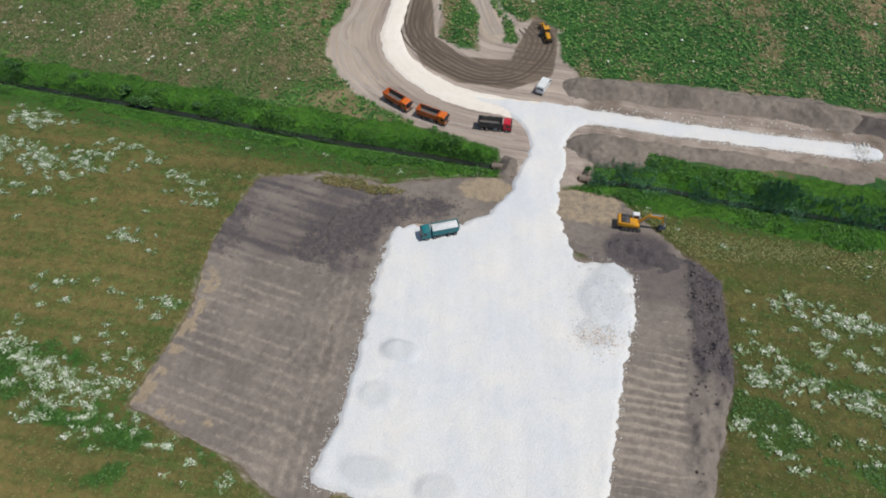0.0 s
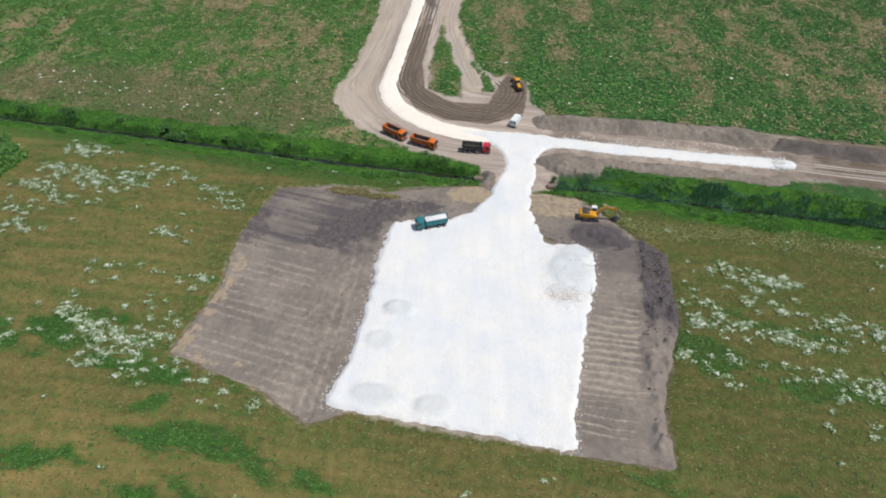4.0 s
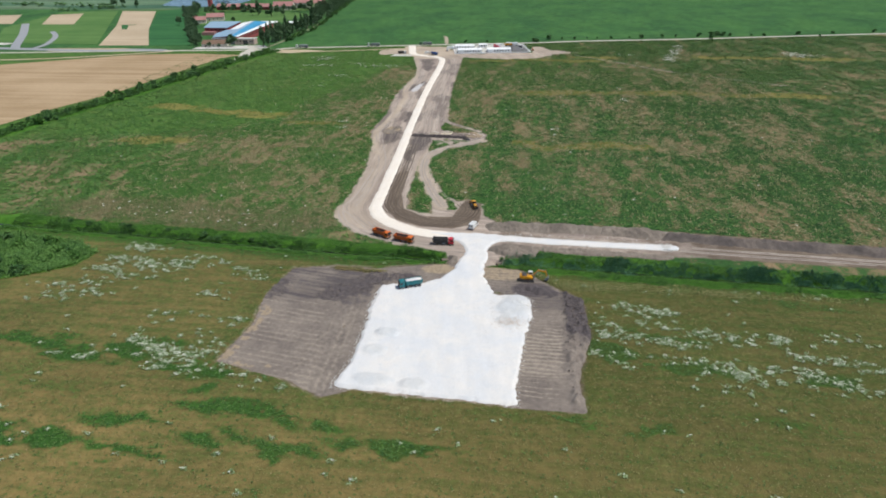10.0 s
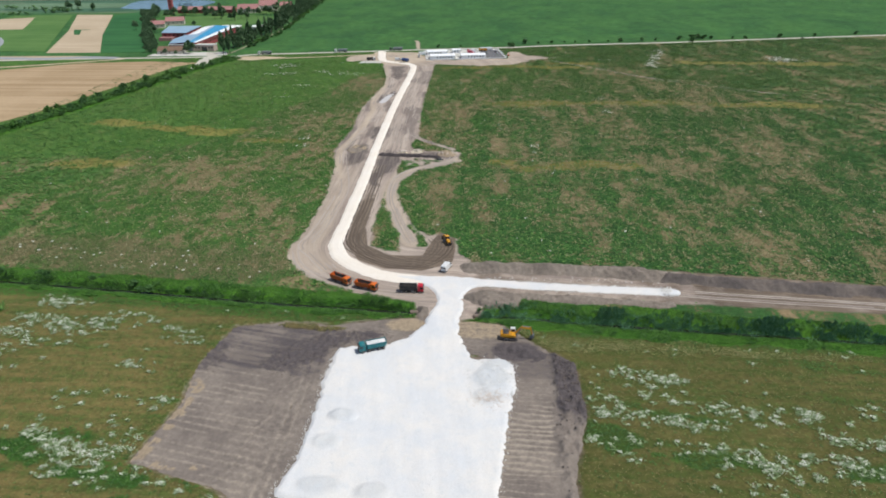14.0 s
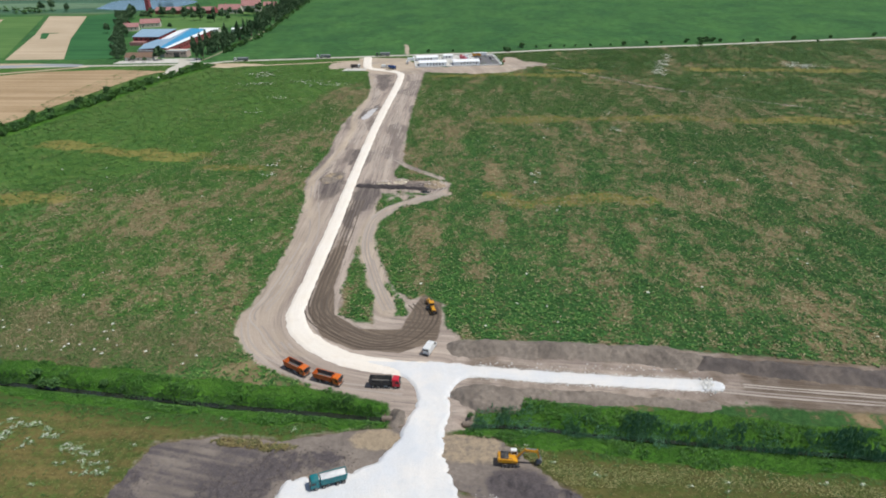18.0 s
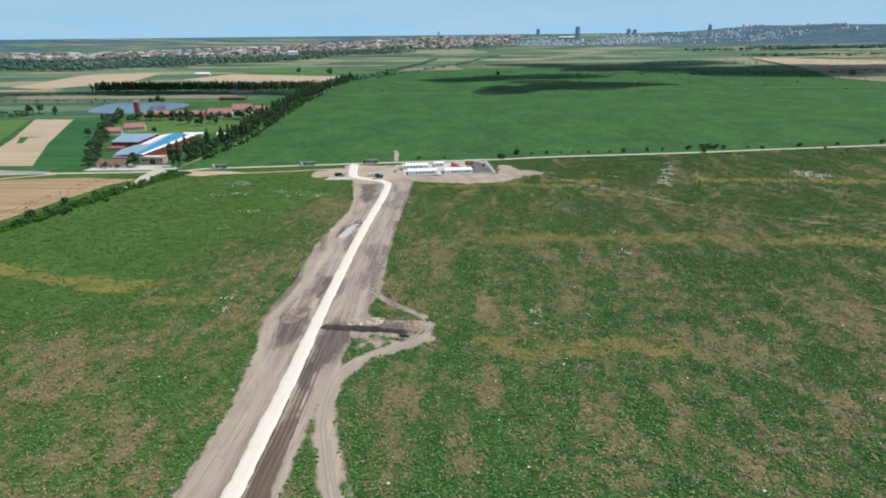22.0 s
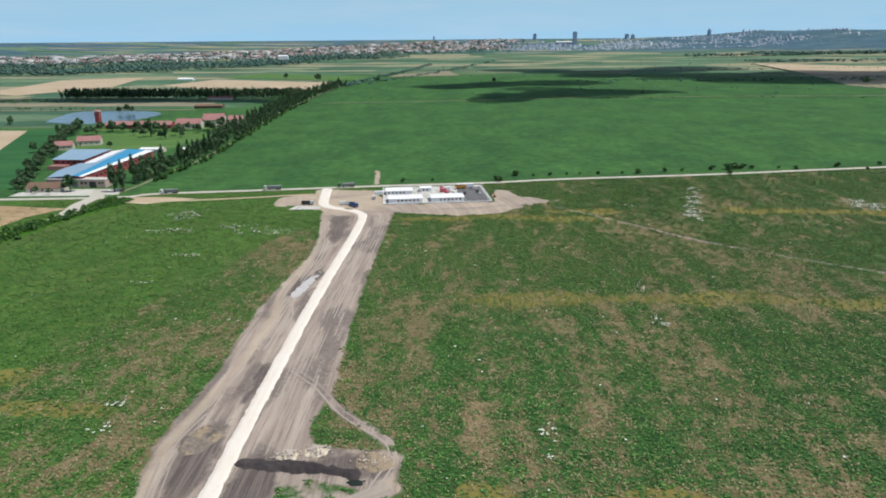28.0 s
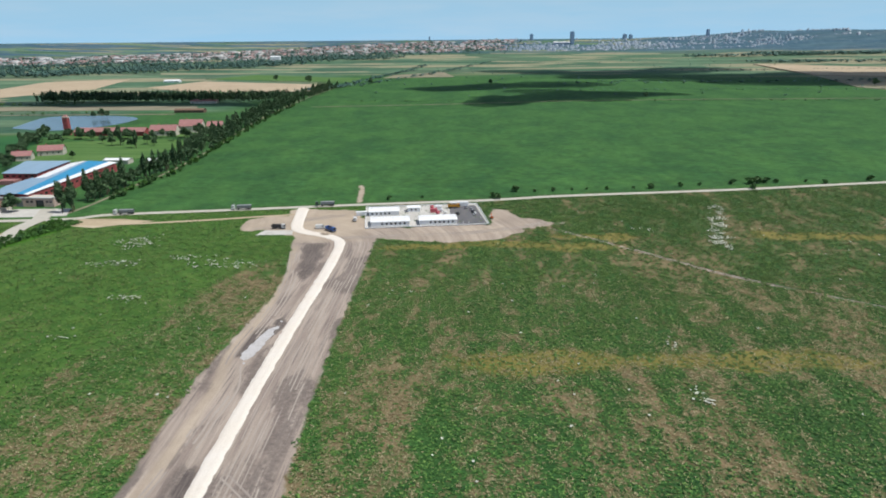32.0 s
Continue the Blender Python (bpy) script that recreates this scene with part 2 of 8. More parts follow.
class Mat:
    """Short hands for the nodes of one material."""

    def __init__(self, name, rough=0.9, metal=0.0, spec=0.3):
        self.m = bpy.data.materials.new(name)
        self.m.use_nodes = True
        self.t = self.m.node_tree
        self.b = self.t.nodes["Principled BSDF"]
        self.b.inputs["Roughness"].default_value = rough
        self.b.inputs["Metallic"].default_value = metal
        self.b.inputs["Specular IOR Level"].default_value = spec
        self.pos = self.t.nodes.new("ShaderNodeNewGeometry").outputs["Position"]
        self.obj = self.t.nodes.new("ShaderNodeTexCoord").outputs["Object"]

    def put(self, socket, value):
        if isinstance(value, bpy.types.NodeSocket):
            self.t.links.new(value, socket)
        else:
            socket.default_value = value

    def attr(self, name):
        n = self.t.nodes.new("ShaderNodeAttribute")
        n.attribute_name = name
        return n.outputs["Fac"]

    def mapped(self, vec, scale=(1, 1, 1), turn=0.0):
        n = self.t.nodes.new("ShaderNodeMapping")
        n.inputs["Scale"].default_value, n.inputs["Rotation"].default_value = scale, (0, 0, radians(turn))
        self.t.links.new(vec, n.inputs["Vector"])
        return n.outputs["Vector"]

    def join(self, x, y, z=0.0):
        n = self.t.nodes.new("ShaderNodeCombineXYZ")
        for s, v in zip(n.inputs, (x, y, z)):
            self.put(s, v)
        return n.outputs["Vector"]

    def grain(self, vec, size, detail=4.0, rough=0.6):
        """Noise of a size in metres, 0 to 1."""
        n = self.t.nodes.new("ShaderNodeTexNoise")
        n.inputs["Scale"].default_value, n.inputs["Detail"].default_value, n.inputs["Roughness"].default_value = 1.0 / size, detail, rough
        self.t.links.new(vec, n.inputs["Vector"])
        return n.outputs["Fac"]

    def cells(self, vec, size):
        n = self.t.nodes.new("ShaderNodeTexVoronoi")
        n.inputs["Scale"].default_value = 1.0 / size
        self.t.links.new(vec, n.inputs["Vector"])
        return n.outputs["Distance"], n.outputs["Color"]

    def span(self, v, a, b, lo=0.0, hi=1.0):
        n = self.t.nodes.new("ShaderNodeMapRange")
        n.interpolation_type = "SMOOTHSTEP"
        self.put(n.inputs["Value"], v)
        n.inputs["From Min"].default_value, n.inputs["From Max"].default_value = a, b
        n.inputs["To Min"].default_value, n.inputs["To Max"].default_value = lo, hi
        return n.outputs["Result"]

    def calc(self, op, a, b=0.0):
        n = self.t.nodes.new("ShaderNodeMath")
        n.operation = op
        self.put(n.inputs[0], a)
        self.put(n.inputs[1], b)
        return n.outputs[0]

    def mix(self, f, a, b):
        n = self.t.nodes.new("ShaderNodeMix")
        n.data_type = "RGBA"
        self.put(n.inputs[0], f)
        self.put(n.inputs[6], a)
        self.put(n.inputs[7], b)
        return n.outputs[2]

    def scale(self, col, f):
        """A colour made lighter or darker by a factor about 1."""
        n = self.t.nodes.new("ShaderNodeVectorMath")
        n.operation = "SCALE"
        self.put(n.inputs[0], col[:3] if isinstance(col, tuple) else col)
        self.put(n.inputs["Scale"], f)
        return n.outputs["Vector"]

    def chance(self, island=False):
        if island:
            return self.t.nodes.new("ShaderNodeNewGeometry").outputs["Random Per Island"]
        return self.t.nodes.new("ShaderNodeObjectInfo").outputs["Random"]

    def relief(self, h, strength=0.5, depth=0.1):
        n = self.t.nodes.new("ShaderNodeBump")
        n.inputs["Strength"].default_value, n.inputs["Distance"].default_value = strength, depth
        self.put(n.inputs["Height"], h)
        self.t.links.new(n.outputs["Normal"], self.b.inputs["Normal"])

    def colour(self, c):
        self.put(self.b.inputs["Base Color"], c)
        return self.m


def ground_material():
    g = Mat("field_ground", 0.95, spec=0.15)
    p = g.pos
    n_big, n_mid, n_fine, n_grit = g.grain(p, 34, 3), g.grain(p, 6.5, 4), g.grain(p, 1.5, 4, 0.75), g.grain(p, 0.35, 3, 0.7)
    lush, dry, bank, crop, yel = g.attr("lush"), g.attr("dry"), g.attr("bank"), g.attr("crop"), g.attr("yellow")
    # weeds and bare dry earth of the fallow field
    stalks = g.mix(g.span(g.calc('ADD', g.calc('MULTIPLY', n_mid, 0.4), g.calc('MULTIPLY', n_fine, 0.6)), 0.36, 0.62), rgb(112, 100, 72), rgb(160, 140, 110))
    weeds = g.mix(g.span(n_fine, 0.3, 0.7), g.mix(g.attr("east"), rgb(54, 94, 46), rgb(42, 78, 40)), g.mix(g.attr("east"), rgb(88, 130, 66), rgb(70, 110, 58)))
    weeds = g.mix(g.attr("sleek"), weeds, g.mix(g.span(g.calc("ADD", g.calc("MULTIPLY", n_fine, 0.5), g.calc("MULTIPLY", n_mid, 0.5)), 0.36, 0.64), rgb(56, 98, 42), rgb(92, 126, 58)))
    f = g.span(g.calc("ADD", lush, g.calc("MULTIPLY", g.calc("SUBTRACT", n_fine, 0.5), 2.4)), 0.18, 0.74)
    fallow = g.mix(f, stalks, weeds)
    fallow = g.mix(g.span(g.calc("ADD", yel, g.calc("MULTIPLY", g.calc("SUBTRACT", g.calc("ADD", n_mid, n_fine), 1.0), 1.1)), 0.12, 0.75, 0, 0.85), fallow, g.mix(n_fine, rgb(112, 116, 58), rgb(162, 144, 84)))
    # the mown meadow this side of the ditch, in swaths
    sw = g.calc('ADD', g.calc('MULTIPLY', g.grain(g.mapped(p, (0.07, 0.5, 1), 9.0), 1.6, 4), 0.55), g.calc('MULTIPLY', g.grain(p, 3.2, 4, 0.7), 0.45))
    meadow = g.mix(g.span(sw, 0.41, 0.6), rgb(118, 112, 68), rgb(86, 106, 53))
    meadow = g.mix(g.span(g.calc("ADD", lush, g.calc("MULTIPLY", g.calc("SUBTRACT", n_fine, 0.5), 1.7)), 0.45, 0.85), meadow, g.mix(n_fine, rgb(42, 84, 34), rgb(76, 118, 50)))
    meadow = g.scale(meadow, g.span(n_grit, 0.2, 0.8, 0.76, 1.12))
    meadow = g.scale(meadow, g.span(n_fine, 0.28, 0.72, 0.62, 1.36))
    meadow = g.mix(g.calc("MULTIPLY", g.attr("east"), g.span(n_mid, 0.25, 0.75, 0.15, 0.65)), meadow, g.scale(g.mix(n_fine, rgb(72, 80, 40), rgb(100, 98, 53)), g.span(n_grit, 0.2, 0.8, 0.85, 1.15)))
    meadow = g.scale(meadow, 0.9)
    meadow = g.mix(g.calc("MULTIPLY", g.attr("mown"), g.span(g.calc("ADD", sw, g.calc("MULTIPLY", g.calc("SUBTRACT", n_fine, 0.5), 0.5)), 0.3, 0.62, 0.75, 0.2)), meadow, g.mix(n_fine, rgb(120, 106, 62), rgb(170, 146, 96)))
    col = g.mix(dry, fallow, meadow)
    # crop beyond the paved road, faint drilling rows
    rows = g.grain(g.mapped(p, (0.10, 0.3, 1), -9.0), 1.0, 5, 0.7)
    patch = g.grain(g.mapped(p, (1.2, 0.7, 1), -9.0), 70, 8, 0.8)
    maize = g.mix(g.span(patch, 0.32, 0.68), rgb(52, 94, 54), rgb(76, 120, 63))
    maize = g.mix(g.span(g.grain(g.mapped(p, (1.5, 0.7, 1), -9.0), 45, 7, 0.78), 0.54, 0.8, 0, 0.45), maize, rgb(98, 134, 74))
    maize = g.scale(maize, g.span(rows, 0.25, 0.75, 0.84, 1.16))
    maize = g.scale(maize, g.span(n_fine, 0.2, 0.8, 0.82, 1.18))
    maize = g.scale(maize, g.span(g.grain(p, 8, 6, 0.8), 0.28, 0.72, 0.7, 1.3))
    col = g.mix(crop, col, maize)
    lushcol = g.mix(g.span(n_mid, 0.3, 0.7), rgb(56, 104, 32), rgb(86, 134, 46))
    lushcol = g.scale(lushcol, g.span(n_fine, 0.2, 0.8, 0.75, 1.2))
    col = g.mix(g.span(g.calc("ADD", bank, g.calc("MULTIPLY", g.calc("SUBTRACT", n_fine, 0.5), 0.6)), 0.3, 0.6), col, lushcol)
    # driven earth with wheel tracks that follow the road
    u, v = g.attr("lane_u"), g.attr("lane_v")
    streak = g.grain(g.join(u, g.calc("MULTIPLY", v, 0.03)), 0.75, 4, 0.65)
    broad = g.grain(g.join(u, g.calc("MULTIPLY", v, 0.06)), 3.4, 3)
    earth = g.mix(g.span(broad, 0.3, 0.7), rgb(156, 142, 133), rgb(195, 181, 168))
    earth = g.mix(g.span(streak, 0.52, 0.68, 0, 0.75), earth, rgb(124, 114, 111))
    earth = g.mix(g.span(streak, 0.42, 0.3, 0, 0.6), earth, rgb(206, 196, 187))
    damp = g.mix(g.span(streak, 0.35, 0.65), rgb(104, 92, 82), rgb(134, 120, 106))
    blackish = g.mix(g.span(streak, 0.35, 0.65), rgb(98, 90, 88), rgb(134, 124, 118))
    earth = g.mix(g.span(g.calc("ADD", g.attr("damp"), g.calc("MULTIPLY", g.calc("SUBTRACT", n_mid, 0.5), 0.7)), 0.35, 0.65), earth, damp)
    earth = g.mix(g.span(g.calc("ADD", g.attr("black"), g.calc("MULTIPLY", g.calc("SUBTRACT", g.calc("ADD", n_fine, streak), 1.0), 0.9)), 0.25, 0.85), earth, blackish)
    earth = g.mix(g.calc("MULTIPLY", g.attr("sandy"), 0.88), earth, g.mix(n_mid, rgb(184, 168, 148), rgb(210, 194, 174)))
    earth = g.scale(earth, g.span(n_grit, 0.2, 0.8, 0.86, 1.14))
    e = g.calc("ADD", g.attr("dirt"), g.calc("MULTIPLY", g.calc("SUBTRACT", n_mid, 0.5), 4.2))
    e = g.calc("ADD", e, g.calc("MULTIPLY", g.calc("SUBTRACT", n_fine, 0.5), 2.4))
    col = g.mix(g.span(e, -0.7, 0.9), col, earth)
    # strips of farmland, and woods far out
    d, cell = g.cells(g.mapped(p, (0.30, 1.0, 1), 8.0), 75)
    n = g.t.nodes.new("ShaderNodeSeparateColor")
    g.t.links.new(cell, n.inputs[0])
    # the strips' greens lean to blue, painting in some distance haze
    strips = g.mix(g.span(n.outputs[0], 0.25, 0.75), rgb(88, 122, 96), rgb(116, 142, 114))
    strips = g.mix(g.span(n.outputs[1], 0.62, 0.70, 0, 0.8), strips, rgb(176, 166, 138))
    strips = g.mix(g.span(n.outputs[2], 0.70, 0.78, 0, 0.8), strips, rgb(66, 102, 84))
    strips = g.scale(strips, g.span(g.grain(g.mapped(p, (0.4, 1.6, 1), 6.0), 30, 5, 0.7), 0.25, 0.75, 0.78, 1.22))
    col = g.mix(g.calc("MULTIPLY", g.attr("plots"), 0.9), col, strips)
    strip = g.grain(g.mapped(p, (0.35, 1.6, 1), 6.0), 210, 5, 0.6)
    # distance haze is put into the woods' colour as blue
    haze_wood = g.mix(g.span(g.grain(g.mapped(p, (0.4, 1.5, 1)), 70, 5, 0.7), 0.3, 0.7), rgb(60, 92, 112), rgb(92, 122, 136))
    haze_wood = g.mix(g.span(g.grain(p, 26, 3, 0.7), 0.64, 0.72, 0, 0.55), haze_wood, rgb(190, 200, 208))
    col = g.mix(g.calc("MAXIMUM", g.calc("MULTIPLY", g.attr("wooded"), g.span(strip, 0.45, 0.52)), g.attr("ridge")), col, haze_wood)
    col = g.scale(col, g.span(n_big, 0.25, 0.75, 0.9, 1.1))
    g.relief(g.calc("ADD", n_fine, g.calc("MULTIPLY", n_grit, 0.5)), 0.7, 0.35)
    return g.colour(col)


def stone_material(name, a, b, tint, blue=0.0):
    g = Mat(name, 0.92, spec=0.2)
    p = g.pos
    n1, n2, n3 = g.grain(p, 11, 4), g.grain(p, 2.2, 4, 0.7), g.grain(p, 0.3, 3, 0.8)
    col = g.mix(g.span(n1, 0.3, 0.7), a, b)
    col = g.mix(g.span(n2, 0.5, 0.75, 0, 0.55), col, tint)
    u, v = g.attr("lane_u"), g.attr("lane_v")
    streak = g.grain(g.join(u, g.calc("MULTIPLY", v, 0.04)), 1.0, 3)
    col = g.scale(col, g.span(streak, 0.3, 0.7, 0.97, 1.02))
    col = g.mix(g.span(g.attr("grey"), 0.1, 1.2, 0, 0.4), col, g.mix(n2, rgb(176, 186, 192), rgb(214, 218, 220)))
    d, c = g.cells(p, 0.28)
    col = g.scale(col, g.span(d, 0.0, 0.7, 1.03, 0.94))
    col = g.scale(col, g.span(n3, 0.2, 0.8, 0.93, 1.06))
    g.relief(g.calc("SUBTRACT", n2, g.calc("MULTIPLY", d, 0.6)), 0.6, 0.18)
    return g.colour(col)


def soil_material(name, a, b, pale, tuft=False):
    g = Mat(name, 0.95, spec=0.2)
    p = g.pos
    n1, n2, n3 = g.grain(p, 9, 4), g.grain(p, 1.3, 4, 0.7), g.grain(p, 0.25, 3, 0.7)
    col = g.mix(g.span(n1, 0.3, 0.7), a, b)
    col = g.mix(g.span(g.calc("ADD", g.attr("pale"), g.calc("MULTIPLY", g.calc("SUBTRACT", n2, 0.5), 0.5)), 0.3, 0.75), col, pale)
    col = g.mix(g.span(g.calc("ADD", g.attr("black"), g.calc("MULTIPLY", g.calc("SUBTRACT", n2, 0.5), 0.7)), 0.35, 0.7), col, g.mix(g.span(n3, 0.3, 0.7), rgb(82, 77, 79), rgb(106, 99, 100)))
    col = g.mix(g.span(g.calc("ADD", g.attr("straw"), g.calc("MULTIPLY", g.calc("SUBTRACT", n2, 0.5), 0.8)), 0.4, 0.7), col, rgb(166, 150, 128))
    col = g.scale(col, g.span(n2, 0.2, 0.8, 0.82, 1.18))
    col = g.scale(col, g.span(n3, 0.2, 0.8, 0.86, 1.14))
    g.relief(g.calc("ADD", n2, g.calc("MULTIPLY", n3, 0.4)), 0.9, 0.25)
    return g.colour(col)


def leaf_material(name, a, b, c, size=3.0):
    """Foliage: one tone a clump, drifting over the ground, with some light through the leaf."""
    g = Mat(name, 0.6, spec=0.25)
    r = g.chance(True)
    col = g.mix(g.span(g.grain(g.pos, size, 3), 0.35, 0.65), a, b)
    col = g.mix(g.span(r, 0.55, 1.0, 0, 0.8), col, c)
    col = g.scale(col, g.span(r, 0.0, 1.0, 0.75, 1.25))
    return g.colour(col)


def plain(name, col, rough=0.5, metal=0.0, spec=0.4, wear=0.12, dust=0.25, size=0.5):
    """A painted or moulded surface, with dust and slight unevenness."""
    g = Mat(name, rough, metal, spec)
    n = g.grain(g.obj, size, 4, 0.65)
    c = g.scale(col, g.span(n, 0.25, 0.75, 1 - wear, 1 + wear))
    c = g.mix(g.span(g.grain(g.obj, size * 2.6, 4), 0.45, 0.75, 0, dust), c, rgb(176, 164, 146))
    g.put(g.b.inputs["Roughness"], g.span(n, 0.2, 0.8, rough * 0.85, min(1, rough * 1.2)))
    return g.colour(c)


M_GROUND = ground_material()
M_WHITE = stone_material("crushed_white_limestone", rgb(229, 232, 236), rgb(243, 240, 236), rgb(220, 226, 231))
M_BEIGE = stone_material("crushed_cream_limestone", rgb(244, 235, 222, 0.79), rgb(247, 240, 230, 0.79), rgb(234, 222, 206, 0.79))
M_SOIL = soil_material("stripped_topsoil", rgb(124, 115, 109), rgb(146, 136, 127), rgb(166, 155, 142))
M_HEAP = soil_material("heaped_earth", rgb(122, 113, 105), rgb(144, 134, 124), rgb(164, 153, 141))
M_BLACK = soil_material("dark_clods", rgb(94, 88, 86), rgb(118, 109, 103), rgb(140, 130, 120))


# ---- meshes ----
def mesh_of(name, co, quads=(), tris=(), mat=None, shade=False):
    """A mesh from arrays of corners and faces."""
    me = bpy.data.meshes.new(name)
    co, quads, tris = np.asarray(co, np.float32).reshape(-1, 3), np.asarray(quads, np.int32).reshape(-1, 4), np.asarray(tris, np.int32).reshape(-1, 3)
    me.vertices.add(len(co))
    me.vertices.foreach_set("co", co.ravel())
    loops = np.concatenate([quads.ravel(), tris.ravel()])
    me.loops.add(len(loops))
    me.loops.foreach_set("vertex_index", loops)
    me.polygons.add(len(quads) + len(tris))
    me.polygons.foreach_set("loop_start", np.concatenate([np.arange(len(quads)) * 4, len(quads) * 4 + np.arange(len(tris)) * 3]).astype(np.int32))
    me.update(calc_edges=True)
    me.validate()
    if shade:
        me.polygons.foreach_set("use_smooth", np.ones(len(me.polygons), bool))
    if mat:
        me.materials.append(mat)
    return me


def give(me, name, values):
    me.attributes.new(name, "FLOAT", "POINT").data.foreach_set("value", np.asarray(values, np.float32).ravel())


def patch(name, sd, box, step, top, mat, attrs=None, seed=0):
    """A sheet over the part of box where sd is negative, with its rim drawn onto the outline."""
    xs, ys = np.arange(box[0], box[2] + step, step), np.arange(box[1], box[3] + step, step)
    x, y = np.meshgrid(xs, ys)
    s = sd(x, y)
    e = 0.05
    gx, gy = (sd(x + e, y) - s) / e, (sd(x, y + e) - s) / e
    centre = (s[:-1, :-1] + s[1:, :-1] + s[:-1, 1:] + s[1:, 1:]) / 4
    keep = centre < 0
    rim = np.abs(s) < step * 1.1
    touched = np.zeros(s.shape, int)
    for a, b in ((0, 0), (1, 0), (0, 1), (1, 1)):
        touched[a:a + keep.shape[0], b:b + keep.shape[1]] += keep
    rim &= (touched > 0) & (touched < 4)
    gl = np.maximum(gx * gx + gy * gy, 0.3)
    x, y = np.where(rim, x - gx * s / gl, x), np.where(rim, y - gy * s / gl, y)
    s = np.where(rim, 0.0, s)
    z = top(x, y, s)
    idx = np.arange(s.size).reshape(s.shape)
    quads = np.stack([idx[:-1, :-1][keep], idx[:-1, 1:][keep], idx[1:, 1:][keep], idx[1:, :-1][keep]], 1)
    used, inv = np.unique(quads, return_inverse=True)
    co = np.stack([x.ravel(), y.ravel(), z.ravel()], 1)[used]
    me = mesh_of(name, co, inv.reshape(-1, 4), mat=mat, shade=True)
    for k, fn in (attrs or {}).items():
        give(me, k, fn(co[:, 0], co[:, 1]))
    return new(name, me)


def steps(lo, hi, fine, grow, a, b):
    """Grid lines: fine between lo and hi, widening outwards to a and b."""
    mid = list(np.arange(lo, hi + fine, fine))
    out, d = [], fine
    while (out[-1] if out else mid[-1]) < b:
        d *= grow
        out.append((out[-1] if out else mid[-1]) + d)
    low, d = [], fine
    while (low[-1] if low else lo) > a:
        d *= grow
        low.append((low[-1] if low else lo) - d)
    return np.array(low[::-1] + mid + out)


# ---- how the fields look ----
def blob(x, y, spots):
    x, y = x + 0.9 * (fbm(x, y, 2.5, 95, 3) - 0.5), y + 0.9 * (fbm(x, y, 2.5, 96, 3) - 0.5)
    w = np.zeros(np.shape(x))
    for cx, cy, rx, ry in spots:
        w = np.maximum(w, sstep(1.25, 0.45, np.hypot((x - cx) / rx, (y - cy) / ry)))
    return w


def torn(x, y, spots):
    """Spots with ragged outlines."""
    return blob(x + 26 * (fbm(x, y, 22, 97, 4) - 0.5), y + 14 * (fbm(x, y, 16, 98, 4) - 0.5), spots)


def south_side(x, y):
    """1 on the meadow side of the ditch."""
    mid = np.where(x < 0, np.interp(x, DITCH_WEST[:, 0], DITCH_WEST[:, 1]), np.interp(x, DITCH_EAST[:, 0], DITCH_EAST[:, 1]))
    return sstep(2, -2, y - mid)


def lane_inside(x, y):
    d = -poly_sd(x, y, LANE)
    d = d - sstep(505, 520, y) * np.maximum(0, 14 * (fbm(x, y, 13, 28, 3) - 0.47)) * sstep(9, 4, d)
    d = np.minimum(d, np.maximum(poly_sd(x, y, ISLAND) , -6))
    d = np.minimum(d, np.maximum(poly_sd(x, y, ISLAND_EAST) + 0.6, -6))
    d = np.maximum(d, np.maximum(-poly_sd(x, y, SOIL_WEST) - 0.2, -poly_sd(x, y, SOIL_EAST) - 0.2))
    d = np.maximum(d, -poly_sd(x, y, PAD) + 0.3)
    # a faint field track and two worn spots beside the compound
    d = np.maximum(d, 1.25 - line_dist(x, y, [(60, 536), (100, 494), (135, 457), (182, 423), (260, 375)])[0] - 1.2 * fbm(x, y, 12, 5, 2))
    d = np.maximum(d, 1.7 - line_dist(x, y, [(-45, 308), (-34, 297), (-24, 284), (-16, 276), (-7, 268)])[0])
    d = np.maximum(d, np.minimum(0.1 + 3.5 * (fbm(x, y, 3, 32, 3) - 0.5), 3 - poly_sd(x, y, [(-32, 248), (-10, 247), (-24, 238)])))
    d = np.maximum(d, 2.9 - line_dist(x, y, SHORT_CUT)[0] - 1.6 * (fbm(x, y, 5, 29, 3) - 0.5))
    d = np.maximum(d, 2.0 - np.abs(line_dist(x, y, [(-61, 594), (-67, 640), (-69, 646)])[0]))
    return np.clip(d, -6, 6)


SLEEK_EDGE = [(-40, 600), (-62, 540), (-82, 491), (-100, 443), (-109, 397), (-122, 366), (-128, 342), (-136, 300), (-152, 268), (-205, 246), (-330, 226)]


def sleek(x, y):
    """1 on the evenly grown western part of the fallow field, which has hardly any bare spots."""
    d = line_dist(x, y, SLEEK_EDGE)[1] + 16 * (fbm(x, y * 0.6, 18, 22, 3) - 0.5)
    return sstep(-9, 7, -d)


